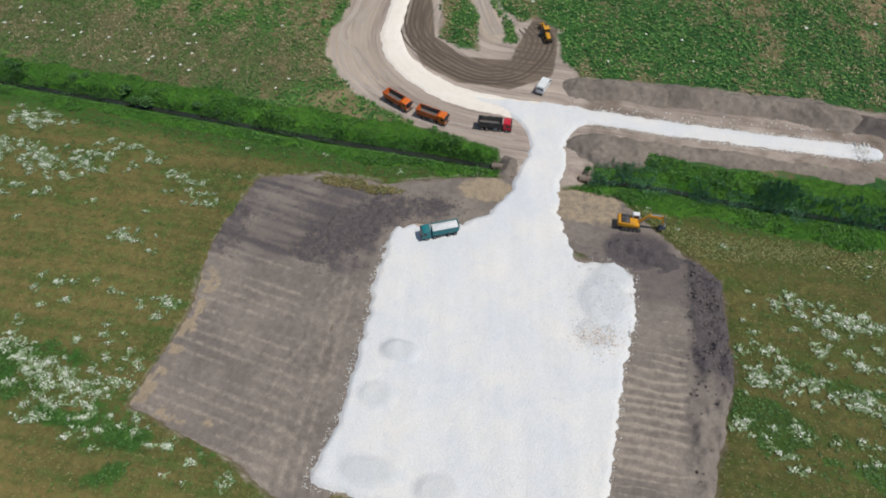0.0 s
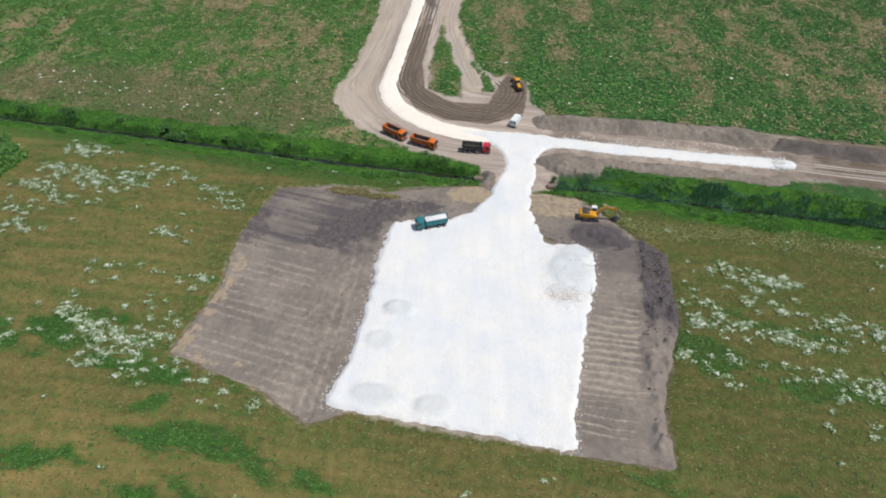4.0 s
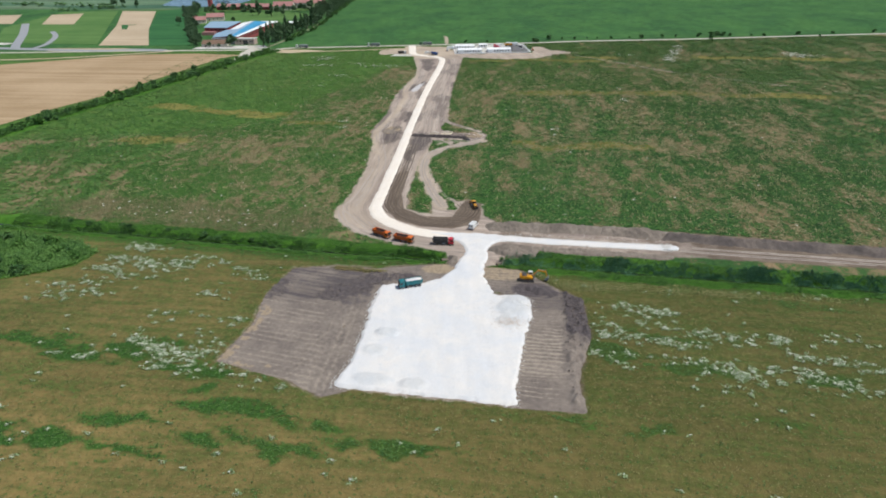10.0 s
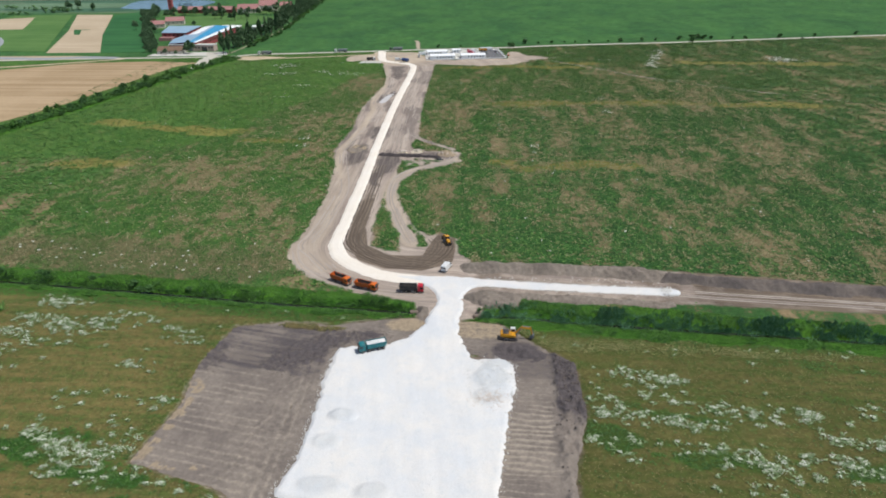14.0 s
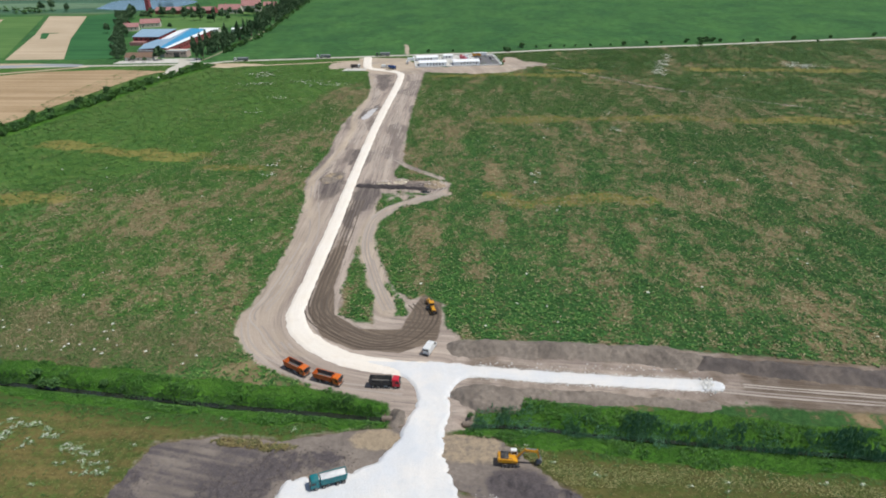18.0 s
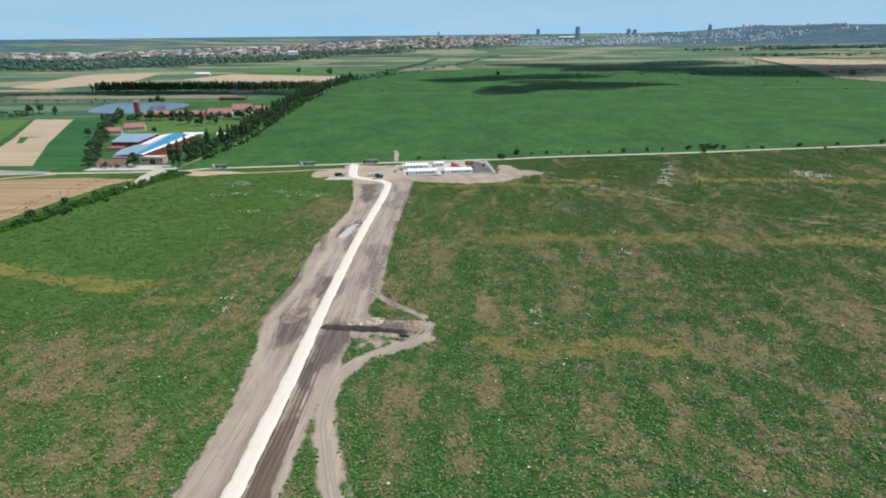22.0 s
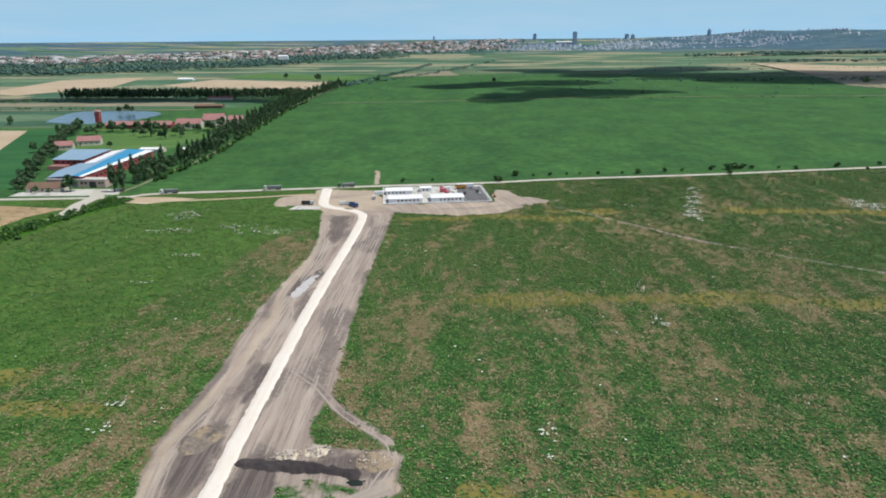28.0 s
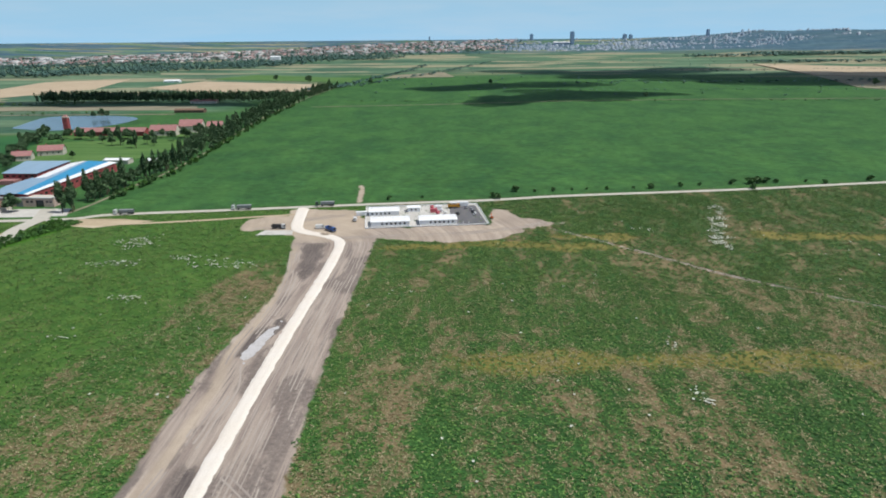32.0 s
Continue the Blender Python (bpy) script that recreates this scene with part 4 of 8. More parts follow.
def heaps():
    heap("spoil_bank", line_heap([(9, 132.5), (18, 133.2), (27, 132.5)], 5.0), (0, 122, 36, 144), 2.1, M_HEAP, "pale grey earth bank heaped beside the branch road", 101)
    heap("spoil_bank", line_heap([(30, 132.5), (40, 133.0), (47, 132)], 5.0), (21, 122, 57, 144), 2.2, M_HEAP, "rounded grey earth bank heaped beside the branch road", 111)
    heap("spoil_bank", line_heap([(50, 131.8), (60, 131.5), (70, 130)], 4.9), (41, 120, 80, 142), 2.2, M_HEAP, "long grey earth bank heaped beside the branch road", 121)
    heap("spoil_bank", line_heap([(74, 128.6), (95, 126.3), (125, 123.6), (160, 120.6)], 4.2), (65, 110, 170, 138), 2.0, M_BLACK, "dark damp earth bank along the unfinished track", 131, step=0.5)
    heap("spoil_bank", line_heap([(163, 120), (220, 116), (300, 110)], 3.0), (158, 102, 306, 126), 1.5, M_BLACK, "dark earth bank running on beside the track", 136, step=0.9)
    heap("spoil_bank", oval(16.5, 111.8, 10.0, 5.6, -8), (4, 102, 32, 121), 1.0, M_HEAP, "low stony earth mound in the corner of the junction", 141, rough=1.0, attrs={"black": lambda x, y: 0.5 * fbm(x, y, 3, 5, 2)})
    heap("spoil_bank", line_heap([(22, 113.8), (45, 112.6), (70, 111.4)], 2.3), (16, 106, 75, 120), 0.5, M_HEAP, "low trimmed earth verge along the branch road", 146)
    heap("spoil_bank", line_heap([(18.5, 85.0), (22.5, 84.6), (27.5, 82.2)], 3.3), (9, 74, 36, 94), 1.6, M_BLACK, "black dug earth heap under the excavator's bucket", 151, rough=1.1, base=-0.3, attrs={"black": lambda x, y: 0.55 + 0.3 * fbm(x, y, 1.5, 151, 3)})
    heap("spoil_bank", line_heap([(-40.5, 75.5), (-36, 80.5), (-31, 86)], 3.4), (-49, 67, -24, 93), 1.0, M_BLACK, "dark cloddy earth heap beside the pad", 161, rough=0.9, base=-0.4, attrs={"black": lambda x, y: 0.55 + 0.3 * fbm(x, y, 1.5, 161, 3)})
    heap("spoil_bank", oval(-21.5, 89, 7.0, 2.6, -4), (-31, 83, -11, 96), 1.1, M_BLACK, "black earth heap behind the parked tipper", 171, rough=0.6, base=-0.4, attrs={"black": lambda x, y: 0.55 + 0.6 * fbm(x, y, 2.5, 171, 3)})
    heap("spoil_bank", oval(-6.5, 103.5, 2.6, 3.6, 20), (-12, 97, -1, 110), 0.8, M_HEAP, "pale earth piled over the culvert end", 176)
    heap("rubble_heap", oval(-25.0, 262.6, 3.8, 3.0, 6), (-34, 255, -16, 271), 1.8, M_RUBBLE, "pale rubble heap on the edge of the trench", 181, attrs={"straw": lambda x, y: 0.3 * fbm(x, y, 2, 188, 3)})
    heap("rubble_heap", oval(-32.0, 260.4, 3.6, 2.8, -8), (-40, 252, -24, 269), 1.7, M_RUBBLE, "small pale rubble heap beside the trench", 183, attrs={"straw": lambda x, y: 0.3 * fbm(x, y, 2, 188, 3)})
    heap("rubble_heap", oval(-9.6, 259.0, 5.0, 4.4, 0), (-19, 250, -1, 268), 2.0, M_RUBBLE, "pale rubble heap at the end of the trench", 186, attrs={"straw": lambda x, y: 0 * x + 0.8})
    heap("spoil_bank", oval(-58.5, 267, 5.0, 8.0, -20), (-70, 252, -48, 282), 0.5, M_HEAP, "low pale spoil beside the haul road", 191, attrs={"straw": lambda x, y: 1.3 * (fbm(x, y, 2.2, 193, 3) - 0.2), "black": lambda x, y: 1.2 * (fbm(x, y, 3.5, 194, 3) - 0.35)})
    heap("spoil_bank", line_heap([(-43, 256.8), (-34, 256.0), (-24, 255.6), (-14, 253.6)], 2.5), (-50, 245, -7, 266), 0.9, M_TRENCH, "black damp earth thrown out of a trench", 196)
    heap("spoil_bank", oval(-68, 519, 6.0, 2.4, -20), (-78, 512, -58, 526), 0.8, M_HEAP, "low earth pile where the haul road bends", 199, attrs={"straw": lambda x, y: 0 * x + 0.6})


heaps()


# ---- stones and clods ----
def rocks(name, xs, ys, zs, size, mat, seed, label, category):
    rng = np.random.default_rng(seed)
    n = len(xs)
    base = np.array([(-1, -1, -0.6), (1, -1, -0.6), (1, 1, -0.6), (-1, 1, -0.6), (-0.7, -0.7, 0.6), (0.7, -0.7, 0.6), (0.7, 0.7, 0.6), (-0.7, 0.7, 0.6)], float)
    co = base[None] + rng.uniform(-0.35, 0.35, (n, 8, 3))
    a = rng.uniform(0, 6.3, n)
    c, s = np.cos(a)[:, None], np.sin(a)[:, None]
    x, y = co[:, :, 0] * c - co[:, :, 1] * s, co[:, :, 0] * s + co[:, :, 1] * c
    sz = (size * rng.uniform(0.5, 1.3, n))[:, None]
    co = np.stack([x * sz * 0.5 + np.asarray(xs)[:, None], y * sz * 0.5 + np.asarray(ys)[:, None], co[:, :, 2] * sz * 0.5 + (np.asarray(zs) + sz[:, 0] * 0.2)[:, None]], 2)
    q = np.array([(3, 2, 1, 0), (4, 5, 6, 7), (0, 1, 5, 4), (1, 2, 6, 5), (2, 3, 7, 6), (3, 0, 4, 7)])
    quads = (np.arange(n) * 8)[:, None, None] + q[None]
    me = mesh_of(name, co, quads, mat=mat)
    return tagged(new(name, me), label, category, kind="stuff")


def rock_material(name, a, b):
    g = Mat(name, 0.9, spec=0.2)
    col = g.mix(g.chance(True), a, b)
    return g.colour(g.scale(col, g.span(g.grain(g.pos, 0.12, 3), 0.2, 0.8, 0.85, 1.12)))


M_ROCK = rock_material("broken_white_stone", rgb(204, 206, 206), rgb(240, 238, 232))
M_CLOD = rock_material("black_clod", rgb(84, 79, 80), rgb(126, 116, 110))
M_PINKROCK = rock_material("broken_pale_pink_stone", rgb(206, 190, 178), rgb(236, 226, 218))
RNG = np.random.default_rng(7)


def along_rim(pts, n, spread, closed=True):
    pts = np.array(pts + pts[:1] if closed else pts, float)
    seg = np.hypot(*(pts[1:] - pts[:-1]).T)
    t = RNG.uniform(0, seg.sum(), n)
    k = np.searchsorted(np.cumsum(seg), t).clip(0, len(seg) - 1)
    f = (t - np.concatenate([[0], np.cumsum(seg)])[k]) / seg[k]
    p = pts[k] + (pts[k + 1] - pts[k]) * f[:, None] + RNG.normal(0, spread, (n, 2))
    return p[:, 0], p[:, 1]


def stones():
    x, y = along_rim(PAD[:17], 900, 0.35, False)
    rocks("rubble", x, y, np.full(len(x), -0.30), 0.18, M_ROCK, 1, "broken white limestone along the pad's edge", "rubble")
    x, y = RNG.uniform(9, 23, 900), RNG.uniform(58, 81, 900)
    k = (poly_sd(x, y, PAD) < 0.4) & (blob(x, y, [(16, 71, 8, 10)]) > 0.25)
    rocks("rubble", x[k], y[k], pad_top(x[k], y[k], poly_sd(x[k], y[k], PAD)) - 0.03, 0.2, M_ROCK, 2, "loose white stone dumped on the pad", "rubble")
    x, y = RNG.normal(15.5, 2.3, 350), RNG.normal(62.2, 1.3, 350)
    rocks("rubble", x, y, pad_top(x, y, poly_sd(x, y, PAD)) - 0.03, 0.22, M_PINKROCK, 3, "loose pinkish stone dumped on the pad", "rubble")
    x, y = RNG.uniform(-28, 20, 900), RNG.uniform(27, 82, 900)
    k = poly_sd(x, y, PAD) < -1
    rocks("rubble", x[k], y[k], pad_top(x[k], y[k], poly_sd(x[k], y[k], PAD)) - 0.03, 0.14, M_ROCK, 9, "scattered white stones lying on the pad", "rubble")
    b = [tuple(p) for p in BRANCH[6:]]
    x, y = along_rim(b, 1300, 0.1, False)
    y = y + np.where(RNG.random(len(y)) < 0.5, 1, -1) * RNG.normal(2.5, 0.35, len(y))
    rocks("rubble", x, y, np.full(len(x), -0.04), 0.22, M_ROCK, 4, "broken white stone along the branch road", "rubble")
    x, y = RNG.normal(71.2, 1.4, 420), RNG.normal(119.3, 1.1, 420)
    rocks("rubble", x, y, 0.15 + 0.35 * np.exp(-((x - 71) / 2) ** 2 - ((y - 119.3) / 1.8) ** 2), 0.34, M_ROCK, 5, "coarse white stone heaped at the branch road's end", "rubble")
    for cx, cy, sx, sy in ((-25, 262.6, 1.6, 1.2), (-32, 260.4, 1.6, 1.1), (-9.6, 259, 2.0, 1.7)):
        x, y = RNG.normal(cx, sx, 130), RNG.normal(cy, sy, 130)
        rocks("rubble", x, y, 0.2 + 1.2 * np.exp(-((x - cx) / 2 / sx) ** 2 - ((y - cy) / 2 / sy) ** 2), 0.34, M_PINKROCK, 10 + int(abs(cx)), "coarse pale rubble tipped beside the trench", "rubble")
    x, y = RNG.uniform(12, 70, 60), RNG.normal(125.6, 0.8, 60)
    rocks("rubble", x, y, np.full(60, -0.02), 0.3, M_ROCK, 6, "white boulders at the foot of the earth bank", "rubble")
    x, y = RNG.uniform(28, 39, 2600), RNG.uniform(26, 82, 2600)
    k = (RNG.random(2600) < east_rough(x, y) * (0.05 + 0.5 * sstep(54, 66, y))) & (poly_sd(x, y, SOIL_EAST) < -0.4)
    x, y = x[k], y[k]
    rocks("clods", x, y, east_top(x, y, poly_sd(x, y, SOIL_EAST)), 0.34, M_CLOD, 7, "black earth clods thrown up by the excavator", "clods")
    x, y = RNG.uniform(-66, -12, 9000), RNG.uniform(68, 94, 9000)
    k = (RNG.random(9000) < west_rough(x, y) * 0.4) & (poly_sd(x, y, SOIL_WEST) < -0.5)
    x, y = x[k], y[k]
    rocks("clods", x, y, west_top(x, y, poly_sd(x, y, SOIL_WEST)), 0.22, M_CLOD, 8, "dark earth clods over the stripped soil", "clods")


stones()


# ---- water ----
def water_material():
    g = Mat("still_ditch_water", 0.08, spec=0.5)
    return g.colour(g.mix(g.grain(g.pos, 3, 3), (0.012, 0.016, 0.012, 1), (0.03, 0.04, 0.024, 1)))


M_WATER = water_material()


def ribbon(name, pts, w, z, mat, label, category):
    pts = np.asarray(pts, float)
    d = np.gradient(pts, axis=0)
    nrm = np.stack([-d[:, 1], d[:, 0]], 1) / np.hypot(d[:, 0], d[:, 1])[:, None]
    zz = np.full((len(pts), 1), z)
    co = np.concatenate([np.hstack([pts - nrm * w / 2, zz]), np.hstack([pts + nrm * w / 2, zz])])
    n = len(pts)
    q = [(i, i + 1, n + i + 1, n + i) for i in range(n - 1)]
    return tagged(new(name, mesh_of(name, co, q, mat=mat)), label, category, kind="structure")


ribbon("water_west", DITCH_WEST, 1.6, -1.45, M_WATER, "dark still water in the overgrown ditch", "water")
ribbon("water_east", DITCH_EAST, 1.3, -1.45, M_WATER, "dark still water under the reeds", "water")
pp = patch("water_trench", lambda x, y: oval(-12.5, 250.6, 3.2, 1.2, 14)(x, y) + 2.0 * (fbm(x, y, 1.6, 92, 3) - 0.5), (-18, 246, -6, 255), 0.3, lambda x, y, s: 0.10 + 0 * x, M_WATER)
tagged(pp, "muddy water in a short trench", "water", kind="structure")
pp = patch("silt_patch", lambda x, y: oval(-60.3, 383, 2.3, 16, -6)(x, y) + 2.6 * (fbm(x, y, 3, 93, 3) - 0.5), (-68, 366, -57, 402), 0.4, lambda x, y, s: 0.07 + 0.05 * fbm(x, y, 2, 94, 2), plain("dried_silt", rgb(206, 204, 204), 0.95, wear=0.15, dust=0.2, size=1.5))
tagged(pp, "pale dried silt beside the haul road", "silt", kind="structure")


# ---- plants ----
def tufts(name, xs, ys, zs, size, tall, mat, seed, label, category, blades=4, width=0.3):
    """Many small plants, each a spray of kite-shaped leaves, as one thing."""
    rng = np.random.default_rng(seed)
    n = len(xs)
    sz = size * rng.uniform(0.6, 1.35, n)
    th = tall * rng.uniform(0.6, 1.35, n)
    a = rng.uniform(0, 6.283, (n, 1)) + np.arange(blades)[None] * 6.283 / blades + rng.uniform(-0.4, 0.4, (n, blades))
    r = sz[:, None] * rng.uniform(0.7, 1.2, (n, blades))
    h = th[:, None] * rng.uniform(0.7, 1.2, (n, blades))
    w = r * width
    ca, sa = np.cos(a), np.sin(a)
    x0, y0, z0 = np.asarray(xs)[:, None], np.asarray(ys)[:, None], np.asarray(zs)[:, None]
    v0 = np.stack([x0 - ca * r * 0.1, y0 - sa * r * 0.1, z0 + 0 * r + h * 0.25], 2)
    v1 = np.stack([x0 + ca * r * 0.55 - sa * w, y0 + sa * r * 0.55 + ca * w, z0 + h * 0.95], 2)
    v2 = np.stack([x0 + ca * r * 1.15, y0 + sa * r * 1.15, z0 + h * 0.62], 2)
    v3 = np.stack([x0 + ca * r * 0.55 + sa * w, y0 + sa * r * 0.55 - ca * w, z0 + h * 0.8], 2)
    co = np.stack([v0, v1, v2, v3], 2).reshape(-1, 3)
    me = mesh_of(name, co, np.arange(len(co)).reshape(-1, 4), mat=mat)
    return tagged(new(name, me), label, category, kind="stuff")


def tone(name, a, b, c, size=5.0):
    """Foliage that changes tone leaf by leaf and place by place."""
    return leaf_material(name, a, b, c, size)



def weed_material():
    """Weeds, paler towards the west."""
    g = Mat("field_weeds", 0.6, spec=0.25)
    r = g.chance(True)
    n = g.t.nodes.new("ShaderNodeSeparateXYZ")
    g.t.links.new(g.pos, n.inputs[0])
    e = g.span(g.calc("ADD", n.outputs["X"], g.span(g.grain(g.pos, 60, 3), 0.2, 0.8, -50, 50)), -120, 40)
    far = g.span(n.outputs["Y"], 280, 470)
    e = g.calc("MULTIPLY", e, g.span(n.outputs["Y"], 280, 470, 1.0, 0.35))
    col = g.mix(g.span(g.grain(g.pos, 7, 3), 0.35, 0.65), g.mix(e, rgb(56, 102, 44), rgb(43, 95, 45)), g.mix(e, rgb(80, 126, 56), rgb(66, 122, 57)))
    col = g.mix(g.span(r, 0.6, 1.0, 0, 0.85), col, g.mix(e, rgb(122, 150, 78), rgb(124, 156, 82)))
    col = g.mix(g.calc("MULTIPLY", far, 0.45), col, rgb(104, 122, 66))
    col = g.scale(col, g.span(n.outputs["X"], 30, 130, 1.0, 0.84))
    return g.colour(g.scale(col, g.span(r, 0.0, 1.0, 0.72, 1.28)))


M_WEED = weed_material()
M_STALK = tone("dry_stalks", rgb(158, 148, 112), rgb(132, 130, 88), rgb(186, 176, 142), 3)
M_GRASS = tone("bank_grass", rgb(66, 114, 46), rgb(84, 134, 54), rgb(112, 150, 76), 7)
M_REED = tone("ditch_reeds", rgb(72, 122, 84), rgb(92, 142, 106), rgb(126, 168, 138), 9)
M_MEADOW = tone("meadow_herbs", rgb(54, 96, 44), rgb(72, 114, 54), rgb(112, 132, 72), 5)
M_STUB = tone("dry_stubble", rgb(120, 108, 68), rgb(96, 102, 58), rgb(164, 152, 108), 3)
M_PALEGRASS = tone("pale_dry_grass", rgb(148, 148, 98), rgb(118, 132, 74), rgb(184, 178, 130), 5)
M_HEMLOCK = tone("hemlock_leaves", rgb(98, 126, 80), rgb(124, 148, 102), rgb(164, 182, 144), 4)
M_UMBEL = tone("white_umbels", rgb(220, 226, 208), rgb(240, 242, 230), rgb(182, 198, 168), 4)
M_THICKET = tone("thicket_leaves", rgb(92, 138, 64), rgb(70, 116, 56), rgb(122, 158, 86), 9)
M_OLIVE = tone("olive_dry_grass", rgb(122, 124, 84), rgb(104, 114, 72), rgb(150, 146, 110), 4)
M_BLOOM = tone("white_blooms", rgb(222, 226, 210), rgb(236, 238, 228), rgb(196, 206, 184), 4)
M_RANK = tone("rank_herb_leaves", rgb(50, 94, 38), rgb(68, 114, 46), rgb(96, 138, 64), 3)
# sedge is given a dark colour that stands for the ditch's shade
M_SHADESEDGE = tone("shade_dark_sedge", rgb(48, 84, 44), rgb(62, 102, 52), rgb(84, 122, 66), 4)
M_YELLOW = tone("yellowing_weeds", rgb(130, 128, 64), rgb(104, 120, 56), rgb(158, 144, 84), 5)


def scatter(n, box, chance, seed):
    rng = np.random.default_rng(seed)
    x, y = rng.uniform(box[0], box[2], n), rng.uniform(box[1], box[3], n)
    k = rng.random(n) < chance(x, y)
    return x[k], y[k]


def field_open(x, y):
    """1 where the fallow field grows undisturbed."""
    roads = np.minimum(line_dist(x, y, PAVED)[0] - 3.4, np.minimum(line_dist(x, y, YARD_DRIVE)[0] - 5.6, line_dist(x, y, SERVICE)[0] - 1.8))
    roads = np.minimum(roads, poly_sd(x, y, SANDY_SPOT))
    free = (roads > 0.3) & (lane_inside(x, y) + 5.0 * (fbm(x, y, 4.5, 309, 4) - 0.5) < -0.2) & (south_side(x, y) < 0.5) & (crop_weight(x, y) < 0.1) & (bank_weight(x, y) < 0.4)
    return free.astype(float)


def plants():
    mixed = lambda x, y: lushness(x, y) + 1.5 * (fbm(x, y * 0.8, 2.4, 301, 3) - 0.5)
    grown = lambda x, y: 0.50 + 0.22 * sstep(280, 560, y) + 0.30 * sstep(110, 330, np.abs(x - 10))
    lush = lambda x, y: field_open(x, y) * (0.2 + 0.8 * sstep(0.22, 0.82, mixed(x, y))) * (1 - 0.55 * torn(x, y, YELLOW)) * (1 - 0.72 * sleek(x, y)) * (0.48 / grown(x, y)) ** 2
    x, y = scatter(780000, (-290, 112, 420, 665), lush, 11)
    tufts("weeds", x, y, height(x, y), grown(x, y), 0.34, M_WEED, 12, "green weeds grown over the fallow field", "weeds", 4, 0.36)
    x, y = scatter(230000, (-170, 125, 190, 450), lambda x, y: field_open(x, y) * (1 - 0.85 * sleek(x, y)) * (0.1 + 0.8 * sstep(0.70, 0.3, mixed(x, y))), 19)
    tufts("dry_stalks", x, y, height(x, y), 0.46, 0.5, M_STALK, 20, "dry straw-coloured stalks between the weeds", "dry grass", 3, 0.22)
    x, y = scatter(30000, (-230, 225, 260, 540), lambda x, y: field_open(x, y) * torn(x, y, YELLOW) * sstep(0.4, 0.62, fbm(x, y, 9, 306, 3)), 21)
    tufts("yellow_weeds", x, y, height(x, y), 0.40, 0.25, M_YELLOW, 22, "yellowing weeds in patches on the field", "weeds")
    # banks of the ditch
    x, y = scatter(190000, (-190, 84, 150, 128), lambda x, y: (bank_weight(x, y) > 0.45) * (lane_inside(x, y) < 0.3) * sstep(0.6, 1.6, ditch_dist(x, y)), 23)
    tufts("bank_grass", x, y, height(x, y), 0.22, 0.36, M_GRASS, 24, "bright green rank grass on the ditch banks", "grass", 5, 0.11)
    clump = lambda x, y, k: fbm(x, y, 5, k, 4)
    x, y = scatter(90000, (11, 80, 330, 112), lambda x, y: sstep(4.6, 2.4, np.abs(line_dist(x, y, DITCH_EAST)[1] - 0.8) + 6 * (clump(x, y, 307) - 0.5)) * sstep(0.34, 0.44, clump(x, y, 313)) * (lane_inside(x, y) < 0.3), 25)
    tufts("reeds", x, y, height(x, y).clip(-0.9) + 0.1, 0.26, 0.5 + 1.9 * sstep(0.3, 0.7, clump(x, y, 314)), M_REED, 26, "tall blue-green reeds filling the ditch", "reeds", 5, 0.12)
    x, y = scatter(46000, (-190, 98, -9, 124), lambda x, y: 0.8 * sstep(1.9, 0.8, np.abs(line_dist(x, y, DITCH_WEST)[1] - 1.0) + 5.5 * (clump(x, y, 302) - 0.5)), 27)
    tufts("reeds", x, y, height(x, y).clip(-1.3) + 0.1, 0.26, 0.4 + 0.8 * sstep(0.3, 0.7, clump(x, y, 315)), M_SHADESEDGE, 28, "sedge and nettles coloured dark for the shade in the ditch", "reeds", 5, 0.16)
    x, y = scatter(60000, (-190, 84, 190, 130), lambda x, y: (bank_weight(x, y) > 0.4) * (lane_inside(x, y) < 0.2) * sstep(1.5, 2.5, ditch_dist(x, y)) * sstep(0.50, 0.62, clump(x, y, 316)), 46)
    tufts("rank_herbs", x, y, height(x, y), 0.36, 0.6, M_RANK, 47, "tall rank herbs in clumps on the ditch banks", "herbs", 5, 0.26)
    # meadow
    meadow = lambda x, y: (south_side(x, y) > 0.6) * (bank_weight(x, y) < 0.4) * (lane_inside(x, y) < -0.4)
    x, y = scatter(120000, (-140, -20, 125, 104), lambda x, y: meadow(x, y) * np.maximum(0.07, sstep(0.45, 0.85, lushness(x, y) + 0.6 * (fbm(x, y, 3, 303, 3) - 0.5))), 29)
    tufts("meadow_herbs", x, y, height(x, y), 0.28, 0.22, M_MEADOW, 30, "green herbs in strips over the mown meadow", "herbs", 4, 0.26)
    x, y = scatter(80000, (-140, -20, 125, 104), lambda x, y: meadow(x, y) * sstep(0.7, 0.25, lushness(x, y)) * 0.9, 31)
    tufts("dry_stubble", x, y, height(x, y), 0.22, 0.14, M_STUB, 32, "dry brown stubble of the mown meadow", "dry grass", 3, 0.2)

    x, y = scatter(30000, (-30, 84, 130, 102), lambda x, y: meadow(x, y) * torn(x, y, [(48, 88.5, 26, 4.2), (30, 92, 8, 3), (90, 84.5, 30, 4.2), (-14, 97.5, 6, 1.6)]), 33)
    tufts("pale_grass", x, y, height(x, y), 0.22, 0.3, M_PALEGRASS, 34, "pale dry grass between meadow and reeds", "dry grass", 4, 0.2)

    x, y = scatter(60000, (-190, 112, -50, 160), lambda x, y: field_open(x, y) * torn(x, y, [(-100, 131, 60, 14), (-140, 138, 44, 14)]) * 0.8, 37)
    tufts("pale_grass", x, y, height(x, y), 0.34, 0.4, M_OLIVE, 38, "olive dry grass along the ditch", "dry grass", 4, 0.18)
